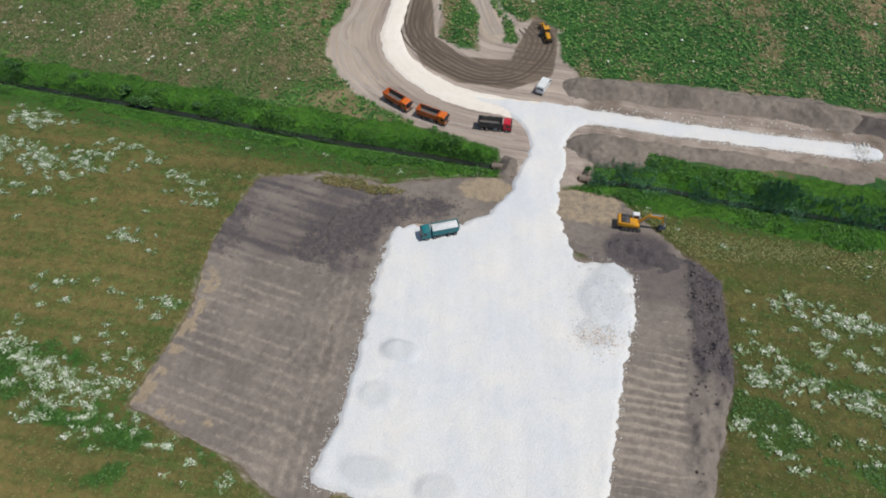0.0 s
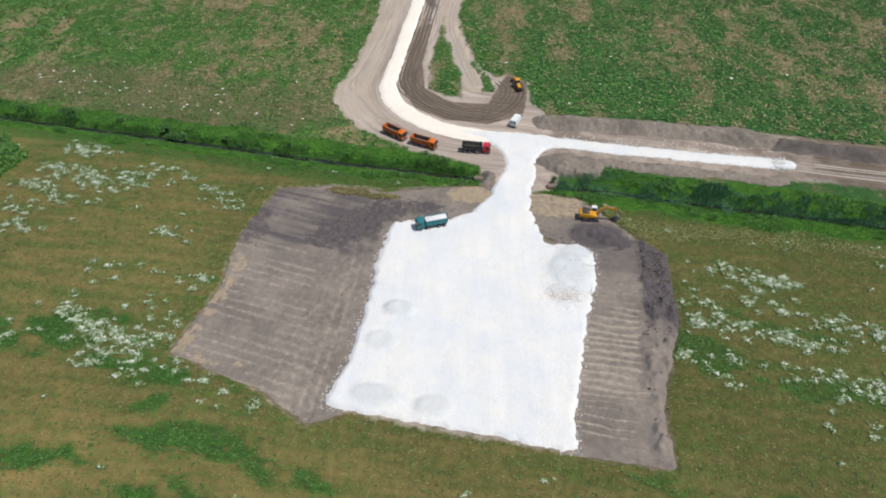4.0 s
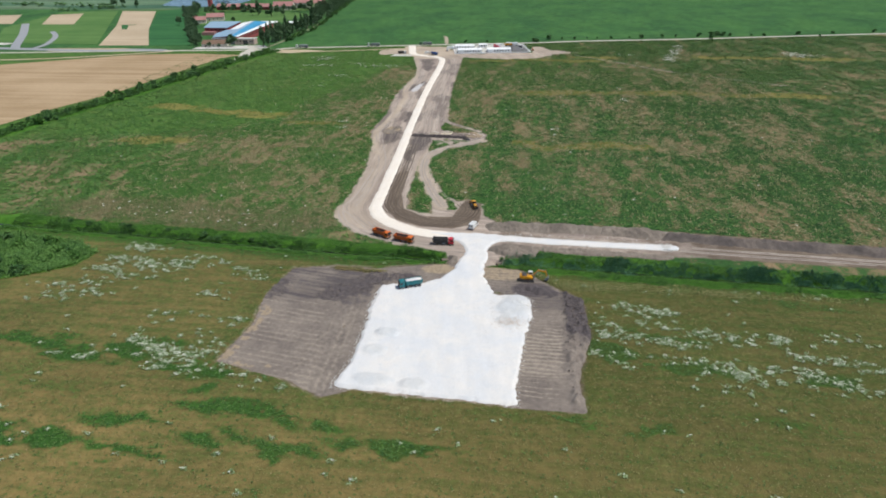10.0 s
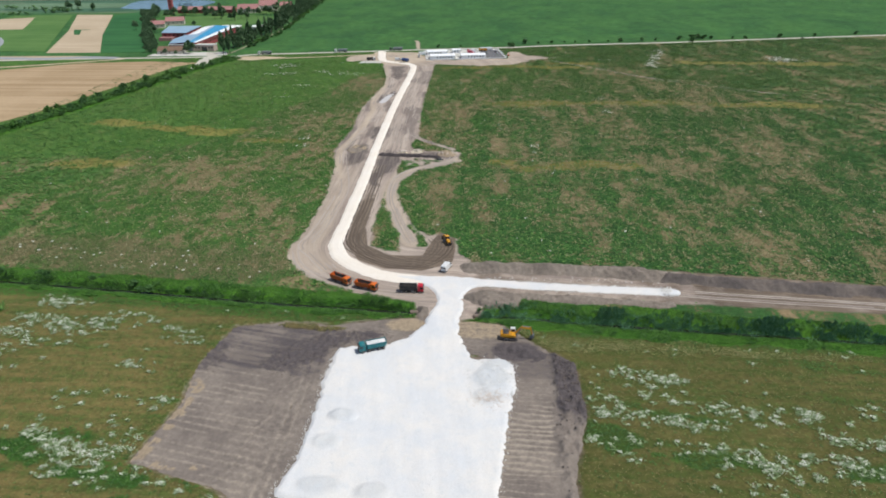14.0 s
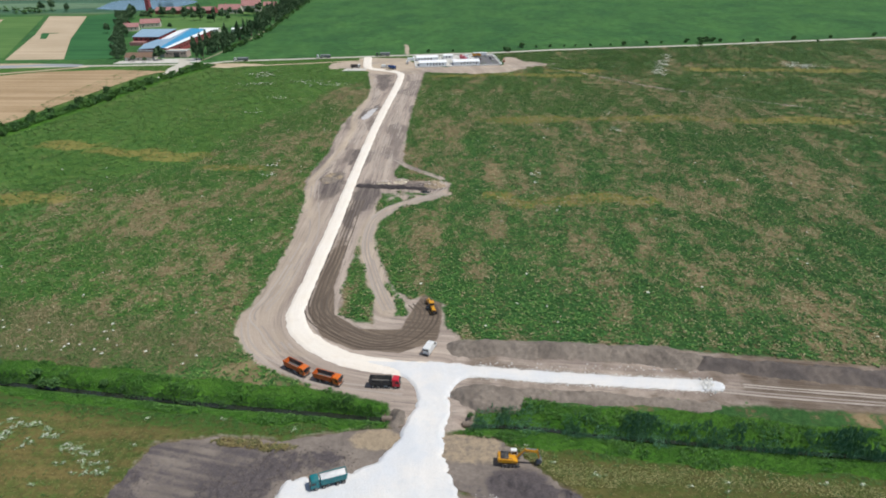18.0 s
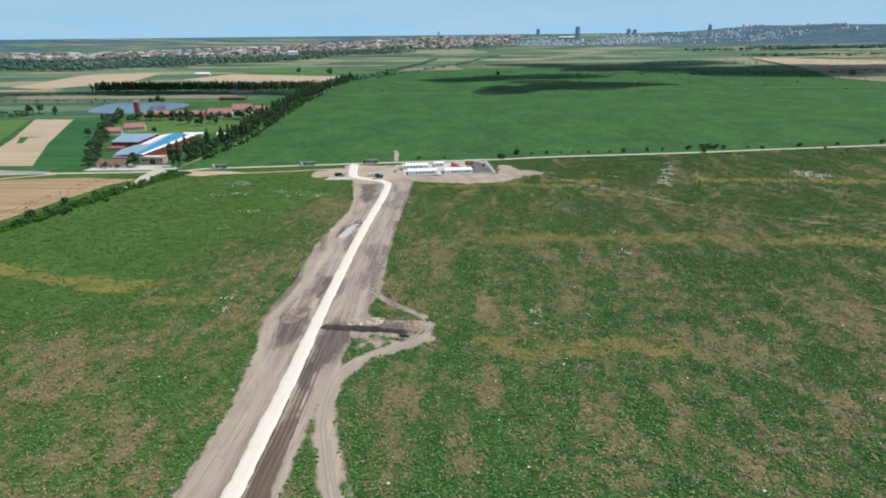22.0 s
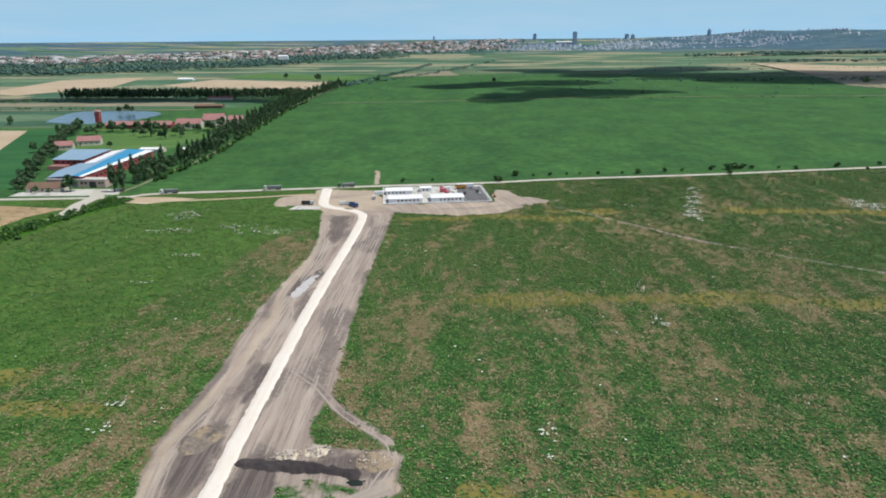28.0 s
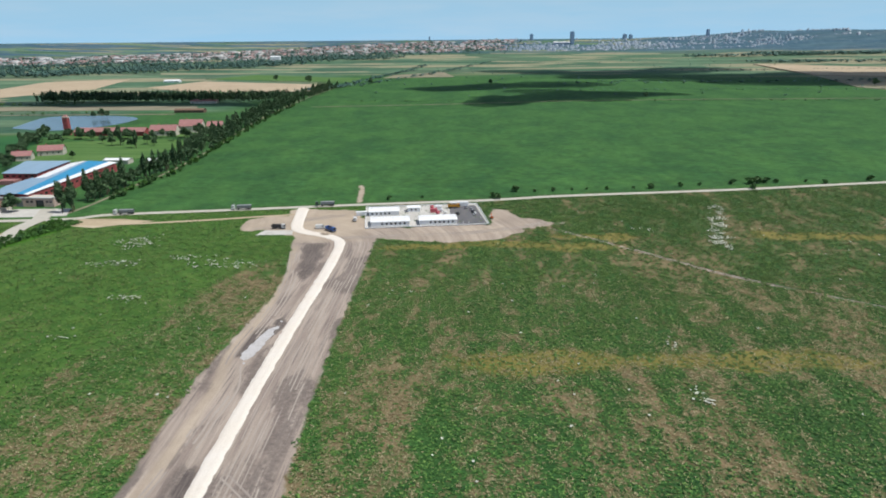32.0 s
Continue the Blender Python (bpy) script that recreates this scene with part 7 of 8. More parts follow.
def compound():
    cx, cy, rot = -46.5, 531.5, 8.8
    c, s = math.cos(radians(rot)), math.sin(radians(rot))

    def at(u, v, z=0.3):
        return (cx + u * c - v * s, cy + u * s + v * c, z)
    corners = [at(0, 0)[:2], at(72, 0)[:2], at(72, 50)[:2], at(0, 48)[:2]]
    flat = bmesh.new()
    vs = [flat.verts.new((*p, 0.3)) for p in corners]
    lo = [flat.verts.new((*p, -0.1)) for p in corners]
    flat.faces.new(vs)
    for i in range(4):
        flat.faces.new((vs[i], lo[i], lo[(i + 1) % 4], vs[(i + 1) % 4]))
    me = done(flat, "compound_slab")
    me.materials.append(M_CONCRETE)
    tagged(new("compound_slab", me), "pale levelled base of the site compound", "yard", kind="structure")
    dark = [at(53, 1.5)[:2], at(71, 1.5)[:2], at(70.5, 46)[:2], at(54, 46)[:2], at(51, 20)[:2]]
    flat_field("parking_gravel", dark, 0.33, M_DARKGRAVEL, "dark gravel parking area inside the compound", "yard")
    # low kerb wall and mesh fence round the base
    wall = empty("perimeter_fence", at(0, 0, 0.3), rot, "low pale wall with slim steel posts round the compound", "fence")
    part("kerb", boxes("kerb", [((36, -0.1, 0.25), (72.4, 0.3, 0.5)), ((36, 49.6, 0.25), (72.4, 0.3, 0.5)), ((-0.1, 24.5, 0.25), (0.3, 49.4, 0.5)), ((72.1, 24.5, 0.25), (0.3, 49.4, 0.5))]), M_PANEL, wall)
    post = box("post", (0, 0, 0.9), (0.09, 0.09, 1.8))
    for i in range(25):
        part("post", post, M_PANEL, wall, (i * 3.0, -0.1, 0.2))
    for i in range(16):
        part("post", post, M_PANEL, wall, (72.1, i * 3.2, 0.2))
    barrack(at(3.2, 2.2), rot, 22.5, 11.5, 6, 6.5, "long white site barrack with six dark windows")
    barrack(at(31.5, 2.2), rot, 22.0, 11.5, 6, 6.5, "long white site barrack beside the parking area")
    barrack(at(2.0, 26.0), rot, 18.5, 11.0, 5, 2.0, "white site barrack at the back of the compound")
    barrack(at(26.0, 33.0), rot, 8.0, 6.0, 2, 2.5, "small white site cabin between the barracks")
    # containers at the back
    for u, v, l, col, lb in ((54, 44.5, 12, M_PANEL, "long white steel container at the compound's back"), (40, 30, 4.5, plain("red_steel", rgb(206, 104, 116), 0.5), "red steel container behind the barracks"), (44, 36, 4, M_PANEL, "small white steel container among pallets"),
                            (-6, 29, 6.5, M_PANEL, "white steel container outside the compound")):
        k = empty("container", at(u, v, 0.3 if u > 0 else 0.05), rot, lb, "container")
        part("body", box("body", (l / 2, 1.2, 1.3), (l, 2.4, 2.5), 0.05), col, k)
        part("corrugation", boxes("corrugation", [((0.4 + i * 0.5, -0.02, 1.3), (0.22, 0.06, 2.2)) for i in range(int(l * 2) - 1)]), col, k)
        for e in (0, 1):
            part("door", box("door", (l + 0.02, 0.65 + 1.1 * e, 1.3), (0.06, 1.05, 2.2), 0.02), col, k)
    # stacks of site goods
    for u, v, col, lb in ((44.5, 27, plain("pink_foil", rgb(214, 96, 112), 0.5), "red wrapped pallet stack behind the barracks"), (47, 31, plain("pale_foil", rgb(224, 226, 230), 0.4), "white wrapped pallet stack in the yard"), (42, 41, plain("red_foil", rgb(206, 86, 96), 0.5), "red wrapped pallet stack by the road"),
                         (49, 25, plain("white_bags", rgb(230, 230, 228), 0.7), "white bagged goods on pallets")):
        k = empty("pallet_stack", at(u, v, 0.3), rot + u, lb, "pallet stack", "pallet stacks in the compound")
        part("pallet", boxes("pallet", [((0, y, 0.08), (2.0, 0.3, 0.16)) for y in (-0.8, 0, 0.8)]), M_BARK, k)
        part("load", box("load", (0, 0, 1.0), (1.9, 1.8, 1.7), 0.12), col, k)
    # gate slab for lorries
    flat_field("lorry_slab", [(-106, 516.5), (-86, 518.5), (-87.5, 527), (-104, 526)], 0.2, M_CONCRETE, "pale concrete slab beside the haul road", "yard")
    return at, rot


AT_SITE, SITE_TURN = compound()


def sheet(name, pts, thick=0.25):
    """A roof sheet over corners in space, a hand thick."""
    bm = bmesh.new()
    top = [bm.verts.new(p) for p in pts]
    low = [bm.verts.new((p[0], p[1], p[2] - thick)) for p in pts]
    bm.faces.new(top)
    bm.faces.new(low[::-1])
    n = len(pts)
    for i in range(n):
        bm.faces.new((top[i], low[i], low[(i + 1) % n], top[(i + 1) % n]))
    bmesh.ops.triangulate(bm, faces=[f for f in bm.faces if len(f.verts) > 4])
    return done(bm, name)


def block(name, pts, z0, z1):
    """Walls over a footprint."""
    bm = bmesh.new()
    a, b = [bm.verts.new((*p, z0)) for p in pts], [bm.verts.new((*p, z1)) for p in pts]
    bm.faces.new(a[::-1])
    bm.faces.new(b)
    n = len(pts)
    for i in range(n):
        bm.faces.new((a[i], a[(i + 1) % n], b[(i + 1) % n], b[i]))
    return done(bm, name)


def factory():
    """The brick works with long blue and white roofs; local x runs east, y north, from the middle of its front."""
    f = empty("factory", (-290, 580, 0), 0, "old brick factory with blue and white sheet roofs", "factory")
    part("main_hall", block("main_hall", [(9.2, 1.2), (6.2, 118), (-28.5, 112), (-20, 62), (-27, 60), (-27, 32), (-18, 2.5)], 0, 6.6), M_BRICK, f)
    part("upper_wall", block("upper_wall", [(8.7, 1.8), (5.7, 117), (-13.5, 111.5), (2.5, 1.8)], 6.6, 7.8), M_BRICK, f)
    part("west_hall", block("west_hall", [(-33, 74), (-36, 122), (-73, 120), (-60.5, 74)], 0, 7.2), M_BRICK, f)
    part("annex", block("annex", [(-60, 64), (-46, 65), (-46, 73.9), (-60, 73.9)], 0, 3.2), M_REDROOF, f, label="low annex with a red roof")
    part("eave_strip", sheet("eave_strip", [(9.8, 0.4, 7.9), (6.8, 118.6, 7.9), (0.3, 117.6, 8.75), (7.4, 0.2, 8.25)]), M_WHITEROOF, f, label="white roof strip")
    part("blue_roof", sheet("blue_roof", [(7.4, 0.2, 8.25), (0.3, 117.6, 8.75), (-14, 112.5, 10.2), (3.2, -0.4, 8.7)]), M_BLUEROOF, f, label="bright blue roof slope")
    part("grey_roof", sheet("grey_roof", [(3.2, -0.4, 8.7), (-14, 112.5, 10.2), (-16.4, 112.4, 10.1), (-9.5, 50, 9.3)]), M_GREYROOF, f, label="faded blue-grey roof slope")
    part("grey_roof", sheet("grey_roof", [(3.2, -0.4, 8.7), (-9.5, 50, 9.3), (-19.5, 50.5, 8.2), (-27.6, 61, 6.9), (-27.6, 31, 6.8), (-18.4, 1.6, 6.8)]), M_GREYROOF, f, label="faded blue-grey roof slope")
    part("white_roof", sheet("white_roof", [(-9.5, 50, 9.4), (-16.4, 112.4, 10.2), (-29, 112.4, 8.4), (-19.5, 50.5, 8.3)]), M_WHITEROOF, f, label="white roof slope")
    part("west_roof", sheet("west_roof", [(-32.4, 73.2, 7.3), (-35.4, 123, 8.4), (-74, 121.5, 8.4), (-61, 73.2, 7.3)]), M_GREYROOF, f, label="faded blue roof of the west hall")
    part("front_block", block("front_block", [(28, -1.5), (28, 7.5), (-17.5, 7.5), (-17.5, -1.5)], 0, 5.9), M_PINKWALL, f, label="pinkish rendered front building")
    part("coping", boxes("coping", [((5.2, -1.5, 6.1), (46, 0.4, 0.6)), ((28, 3, 6.1), (0.4, 9.4, 0.6))]), M_PANEL, f, label="white coping")
    part("front_roof", box("front_roof", (5.2, 3, 6.0), (45, 8.8, 0.15)), M_WALLW, f)
    # flat dark panel, coloured as the shade inside the gateway
    part("gate", box("gate", (18.5, -1.56, 2.2), (5.2, 0.14, 4.4)), M_GLASSD, f, label="dark panel for the shade inside the gateway")
    part("gate", box("gate", (4.5, -1.56, 2.0), (4.6, 0.14, 4.0)), M_GREYBLIND, f, label="grey roller gate")
    windows(f, [-14, -9.5, -4, 10, 13, 23.5, 26], -1.5, 3.4, 1.8, 1.4)
    pane = box("window", (0, 0, 0), (0.1, 3.0, 1.6), 0.03)
    pil = box("pilaster", (0, 0, 0), (0.5, 0.7, 6.6))
    for i in range(17):
        y = 8 + i * 6.4
        part("window", pane, M_GLASSD, f, (9.22 - 0.0257 * (y - 1.2), y, 4.4))
        part("pilaster", pil, M_BRICK, f, (9.2 - 0.0257 * (y + 2), y + 3.2, 3.3))
    windows(f, [-57, -52, -47, -42, -37], 74, 5.0, 2.4, 1.4)
    for x, l in ((-24, 22), (14, 12)):
        w = empty("white_shed", (-290 + x, 731, 0), 2, "low white shed behind the factory", "shed")
        part("wall", box("wall", (l / 2, 5, 1.8), (l, 10, 3.6), 0.05), M_WALLW, w)
        part("roof", gable_roof("roof", -0.4, l + 0.4, -0.5, 10.5, 3.7, 4.8, 0.2), M_WHITEROOF, w)


M_PINKWALL = plain("pinkish_render", rgb(214, 188, 178), 0.85, wear=0.12, dust=0.2, size=2.5)
M_GREYBLIND = plain("grey_roller_blind", rgb(132, 140, 150), 0.6, 0.2, wear=0.1, dust=0.2)
factory()


def house(name, at, turn, l, w, eave, ridge, wall, roof, n, label, category="farm building", chimney=False, hip=0.0):
    h = empty(name, (at[0], at[1], float(far_rise(*at))), turn, label, category)
    part("wall", prism_x("wall", [(0, 0), (0, eave), (w / 2, ridge - 0.2), (w, eave), (w, 0)], 0, l), wall, h)
    part("roof", gable_roof("roof", -0.5, l + 0.5, -0.6, w + 0.6, eave, ridge, 0.2), roof, h)
    windows(h, [l * (i + 0.7) / (n + 0.4) for i in range(n)], 0, eave * 0.55, 1.2, 1.3)
    part("door", box("door", (l * 0.5 / (n + 0.4), -0.04, 1.1), (1.2, 0.1, 2.2), 0.02), M_BARK, h)
    if chimney:
        part("chimney", box("chimney", (l * 0.3, w * 0.55, ridge + 0.3), (0.9, 0.9, 1.8), 0.04), M_BRICK, h)
    return h


def farm():
    house("brown_shed", (-311, 560), 4, 24, 13, 3.2, 6.5, M_WALLW, M_BROWNROOF, 3, "low shed with a weathered brown tiled roof")
    house("red_house", (-408, 744), 20, 16, 11, 4.5, 8.5, M_WALLW, M_REDROOF, 3, "small house with a red tiled roof", "house", True)
    house("red_house", (-402, 772), 18, 22, 13, 5, 9.5, M_WALLW, M_REDROOF, 4, "house with a red tiled roof beside the works", "house", True)
    house("long_barn", (-447, 905), 2, 82, 15, 5, 9, M_BRICK, M_REDROOF, 12, "long brick barn with a red tiled roof")
    house("farm_house", (-358, 905), 6, 30, 16, 6, 12, M_WALLW, M_REDROOF, 5, "farm house with a wide pale red roof", "house", True)
    house("farm_house", (-334, 930), 10, 26, 18, 8, 15, M_WALLW, M_REDROOF, 5, "tall farm house with a steep red roof", "house", True)
    house("farm_house", (-308, 948), 12, 18, 14, 6, 11, M_WALLW, M_REDROOF, 3, "farm house half behind the poplars", "house", True)
    house("far_barn", (-480, 1300), 0, 46, 12, 4, 7, M_WALLW, M_REDROOF, 6, "far red-roofed barn before the plantation")
    house("grey_shed", (-440, 1150), 4, 44, 14, 4, 6, M_BROWNROOF, M_BROWNROOF, 5, "dark low farm shed behind the pond")
    house("white_hall", (-800, 1880), 4, 40, 18, 4, 7, M_PANEL, M_WHITEROOF, 4, "far white steel hall among fields", "hall")
    house("white_block", (-842, 2936), 8, 40, 20, 22, 26, M_PANEL, M_WHITEROOF, 5, "far white mill block at the town's edge", "mill")
    t = empty("brick_tower", (-462, 918, 0), 6, "tall square red-brick tower of the farm", "tower")
    part("shaft", prism_x("shaft", [(-3.2, 0), (-2.6, 20), (2.6, 20), (3.2, 0)], -2.9, 2.9), M_BRICK, t)
    part("cornice", box("cornice", (0, 0, 20.4), (6.6, 6.2, 0.8), 0.1), M_WALLW, t)
    part("cap", tube("cap", (0, 0, 20.8), (0, 0, 23.4), 3.6, 0.4, 4), M_REDROOF, t, (0, 0, 0), (0, 0, 45))
    for z in (6, 11, 16):
        part("window", box("window", (0, -3.0, z), (1.0, 0.6, 1.6)), M_GLASSD, t)


farm()


def town():
    """Rows of far red-roofed houses, too many to count, and the city's blocks behind."""
    rng = np.random.default_rng(71)
    n = 3800
    u = rng.random(n)
    v = 0.12 + np.interp(u, [0, 0.55, 0.85, 1], [0.6, 0.6, 0.8, 0.85]) * rng.random(n) ** 0.9
    lx, ly = np.interp(u, [0, .1, .2, .4, .62, .85, 1], [-2050, -1847, -1604, -1350, -880, -431, 131]), np.interp(u, [0, .1, .2, .4, .62, .85, 1], [2480, 2539, 2512, 2773, 2995, 3400, 3561])
    ux, uy = np.interp(u, [0, .2, .4, .6, .8, 1], [-2400, -2150, -1822, -1397, -559, 264]), np.interp(u, [0, .2, .4, .6, .8, 1], [2900, 3066, 3303, 3682, 4376, 4619])
    x, y = lx + (ux - lx) * v, ly + (uy - ly) * v
    k = fbm(x, y, 160, 72, 3) > 0.40
    x, y = x[k], y[k]
    n = len(x)
    z = far_rise(x, y)
    a = rng.uniform(0, 1.57, n) // 0.5 * 0.5
    l, w, h, r = rng.uniform(4, 9, n), rng.uniform(3, 4.6, n), rng.uniform(3, 7, n), rng.uniform(2, 4, n)
    ca, sa = np.cos(a), np.sin(a)

    def at(p, q, hh):
        return np.stack([x + p * ca - q * sa, y + p * sa + q * ca, z + hh], 1)
    co = np.stack([at(-l, -w, -2 + 0 * h), at(l, -w, -2 + 0 * h), at(l, w, -2 + 0 * h), at(-l, w, -2 + 0 * h), at(-l, -w, h), at(l, -w, h), at(l, w, h), at(-l, w, h), at(-l, 0, h + r), at(l, 0, h + r)], 1).reshape(-1, 3)
    base = (np.arange(n) * 10)[:, None, None]
    walls = (base + np.array([(0, 1, 5, 4), (1, 2, 6, 5), (2, 3, 7, 6), (3, 0, 4, 7)])[None]).reshape(-1, 4)
    roofs = (base + np.array([(4, 5, 9, 8), (6, 7, 8, 9)])[None]).reshape(-1, 4)
    me = mesh_of("town_houses", co, np.concatenate([walls, roofs]), mat=M_TOWNWALL)
    me.materials.append(M_TOWNROOF)
    me.polygons.foreach_set("material_index", np.concatenate([np.zeros(len(walls), np.int32), np.ones(len(roofs), np.int32)]))
    tagged(new("town_houses", me), "far town of pale houses with red roofs", "town", kind="stuff")
    x, y = np.concatenate([x, x]) + rng.normal(0, 34, 2 * n), np.concatenate([y, y]) + rng.normal(0, 40, 2 * n)
    y = y - 120 * rng.random(2 * n) ** 2 * 2
    tufts("town_trees", x, y, far_rise(x, y), 8, 9, M_HAZEWOOD, 73, "trees between the houses of the far town", "woodland", 5)
    # pale halls and flats among the houses
    pick = rng.random(len(lx)) < 0.11
    hx, hy = (lx + (ux - lx) * v)[pick], (ly + (uy - ly) * v)[pick]
    m = len(hx)
    hz, hl, hw, hh = far_rise(hx, hy), rng.uniform(7, 20, m), rng.uniform(6, 11, m), rng.uniform(6, 12, m)
    co = np.stack([np.stack([hx + sx * hl, hy + sy * hw, hz + e], 1) for e in (0 * hh - 2, hh) for sx, sy in ((-1, -1), (1, -1), (1, 1), (-1, 1))], 1).reshape(-1, 3)
    q = (np.arange(m) * 8)[:, None, None] + np.array([(0, 1, 5, 4), (1, 2, 6, 5), (2, 3, 7, 6), (3, 0, 4, 7), (4, 5, 6, 7)])[None]
    tagged(new("town_halls", mesh_of("town_halls", co, q, mat=M_TOWNWALL)), "pale halls and flats in the far town", "town", kind="stuff")
    # blocks of the city on the horizon
    m = 2400
    x, y = rng.uniform(150, 2050, m), rng.uniform(3650, 4560, m)
    k = (np.hypot(x, y - 100) < 4650) & (rng.random(m) < np.where(y > 3650 + 0.25 * x + 350, 0.09, 0.5) * sstep(0.4, 0.6, fbm(x, y, 150, 74, 2)) * 2)
    x, y = x[k], y[k]
    m = len(x)
    z = land(x, y)
    l, w, h = rng.uniform(2, 7, m), rng.uniform(3, 6, m), rng.uniform(3, 6, m) + 9 * (rng.random(m) < 0.1)
    co = np.stack([np.stack([x + sx * l, y + sy * w, z + hz], 1) for hz in (0 * h - 3, h) for sx, sy in ((-1, -1), (1, -1), (1, 1), (-1, 1))], 1).reshape(-1, 3)
    q = (np.arange(m) * 8)[:, None, None] + np.array([(0, 1, 5, 4), (1, 2, 6, 5), (2, 3, 7, 6), (3, 0, 4, 7), (4, 5, 6, 7)])[None]
    me = mesh_of("city_blocks", co, q, mat=M_HAZEBLOCK)
    tagged(new("city_blocks", me), "far pale apartment blocks of the city", "city", kind="stuff")
    for x, y, w, h, lb in ((549, 4131, 20, 70, "tall dark glass skyscraper on the horizon"), (350, 4560, 18, 34, "far slim tower of the city"), (1363, 4300, 15, 38, "far slim tower before the hills"), (912, 4450, 20, 30, "far twin tower block"), (948, 4450, 18, 26, "far twin tower block, lower"),
                           (-300, 4560, 8, 24, "far thin mast tower over the town")):
        t = empty("high_rise", (x, y, float(land(np.array(x), np.array(y))) - 2), 12, lb, "high-rise")
        part("shaft", box("shaft", (0, 0, h / 2), (w, w, h), 0.4), M_HAZETOWER, t)
        part("plant_room", box("plant_room", (0, 0, h + 2), (w * 0.5, w * 0.5, 4), 0.2), M_HAZETOWER, t)
        for i in range(1, int(h // 9)):
            part("floor_band", box("floor_band", (0, 0, i * 9), (w + 0.5, w + 0.5, 1.0)), M_HAZEBLOCK, t)
    t = empty("stadium_hall", (480, 4060, float(far_rise(480, 4060))), 0, "far long white hall before the city", "hall")
    part("body", box("body", (0, 0, 8), (90, 30, 18), 1.0), M_HAZEBLOCK, t)
    part("roof", gable_roof("roof", -46, 46, -16, 16, 17, 21, 0.6), M_WHITEROOF, t)


M_TOWNWALL = rock_material("pale_town_walls", rgb(176, 178, 182), rgb(230, 230, 230))
M_TOWNROOF = rock_material("red_town_roofs", rgb(158, 122, 122), rgb(190, 160, 156))
# city walls and tower glass are coloured pale blue for the haze
M_HAZEBLOCK = rock_material("haze_blue_city_walls", rgb(140, 162, 184), rgb(204, 214, 224))
M_HAZETOWER = plain("haze_blue_tower_glass", rgb(128, 158, 188), 0.4, spec=0.5, wear=0.15, dust=0.1, size=8)
town()


# ---- fair-weather clouds over the plain, which shade the far crop ----
def clouds():
    g = Mat("cloud_white", 1.0, spec=0.0)
    white = g.colour((0.9, 0.9, 0.92, 1))
    g.b.inputs["Alpha"].default_value = 0.5
    rng = random.Random(9)
    up = 1000.0
    for spots, lb in (([(20, 1640, 150, 90), (150, 1720, 170, 120), (240, 1500, 150, 100), (80, 1330, 80, 100), (160, 1440, 130, 110), (-60, 1600, 100, 60)], "small fair-weather cumulus cloud over the crop"),
                      ([(300, 2260, 220, 130), (560, 2300, 260, 170), (800, 2050, 260, 180), (620, 1850, 220, 150), (860, 1750, 180, 120), (430, 2040, 190, 130), (980, 1900, 180, 150), (1120, 2000, 240, 150), (1260, 1900, 200, 130), (700, 1960, 240, 130)], "broad fair-weather cumulus cloud over the plain"),
                      ([(-950, 1285, 150, 50), (-760, 1300, 190, 50), (-560, 1290, 170, 45), (-420, 1270, 110, 35)], "thin fair-weather cumulus cloud over the plantation")):
        bm = bmesh.new()
        for sx, sy, rx, ry in spots:
            for _ in range(7):
                ox, oy = rng.uniform(-0.6, 0.6) * rx, rng.uniform(-0.6, 0.6) * ry
                p = Vector((sx + ox, sy + oy, 0)) + sun_dir * (up / sun_dir.z)
                m = Matrix.Translation(p + Vector((0, 0, rng.uniform(0, 20)))) @ Matrix.Diagonal((rx * rng.uniform(0.35, 0.7), ry * rng.uniform(0.4, 0.8), 26, 1))
                bmesh.ops.create_icosphere(bm, subdivisions=2, radius=1.0, matrix=m)
        for v in bm.verts:
            v.co += Vector(noise.noise_vector(v.co * 0.02)) * 22
        me = done(bm, "cloud", True)
        me.materials.append(white)
        tagged(new("cloud", me), lb, "cloud")


clouds()


# ---- vehicles ----
M_TYRE = plain("tyre_rubber", (0.022, 0.022, 0.023, 1), 0.9, spec=0.2, wear=0.2, dust=0.45, size=0.3)
M_RIM = plain("grey_steel_rim", rgb(150, 150, 150), 0.5, 0.4, wear=0.1, dust=0.3)
M_CHASSIS = plain("dark_chassis_steel", rgb(62, 62, 64), 0.7, 0.2, wear=0.2, dust=0.4)
M_STEEL = plain("bare_steel", rgb(150, 152, 156), 0.45, 0.6, wear=0.15, dust=0.3)
M_GLASS = plain("vehicle_glass", (0.015, 0.02, 0.026, 1), 0.08, spec=0.7, wear=0.1, dust=0.04)
M_LAMP = plain("lamp_glass", rgb(232, 232, 224), 0.2, spec=0.6, wear=0.05, dust=0.1)
M_TAIL = plain("red_lamp_glass", rgb(170, 26, 26), 0.25, spec=0.6, wear=0.05, dust=0.1)
M_ORANGE = plain("orange_paint", rgb(226, 112, 30), 0.4, wear=0.1, dust=0.3)
M_ORANGEDK = plain("orange_bin_paint", rgb(204, 96, 34), 0.5, wear=0.15, dust=0.4)
M_BINFLOOR = plain("scoured_bin_steel", rgb(116, 114, 112), 0.6, 0.3, wear=0.2, dust=0.4)
M_RED = plain("crimson_paint", rgb(204, 36, 60), 0.4, wear=0.08, dust=0.2)
M_BLACKBIN = plain("black_bin_paint", rgb(66, 66, 70), 0.5, 0.2, wear=0.15, dust=0.35)
M_TEAL = plain("teal_paint", rgb(28, 122, 130), 0.4, wear=0.1, dust=0.25)
M_BLUE = plain("blue_paint", rgb(42, 98, 176), 0.4, wear=0.1, dust=0.25)
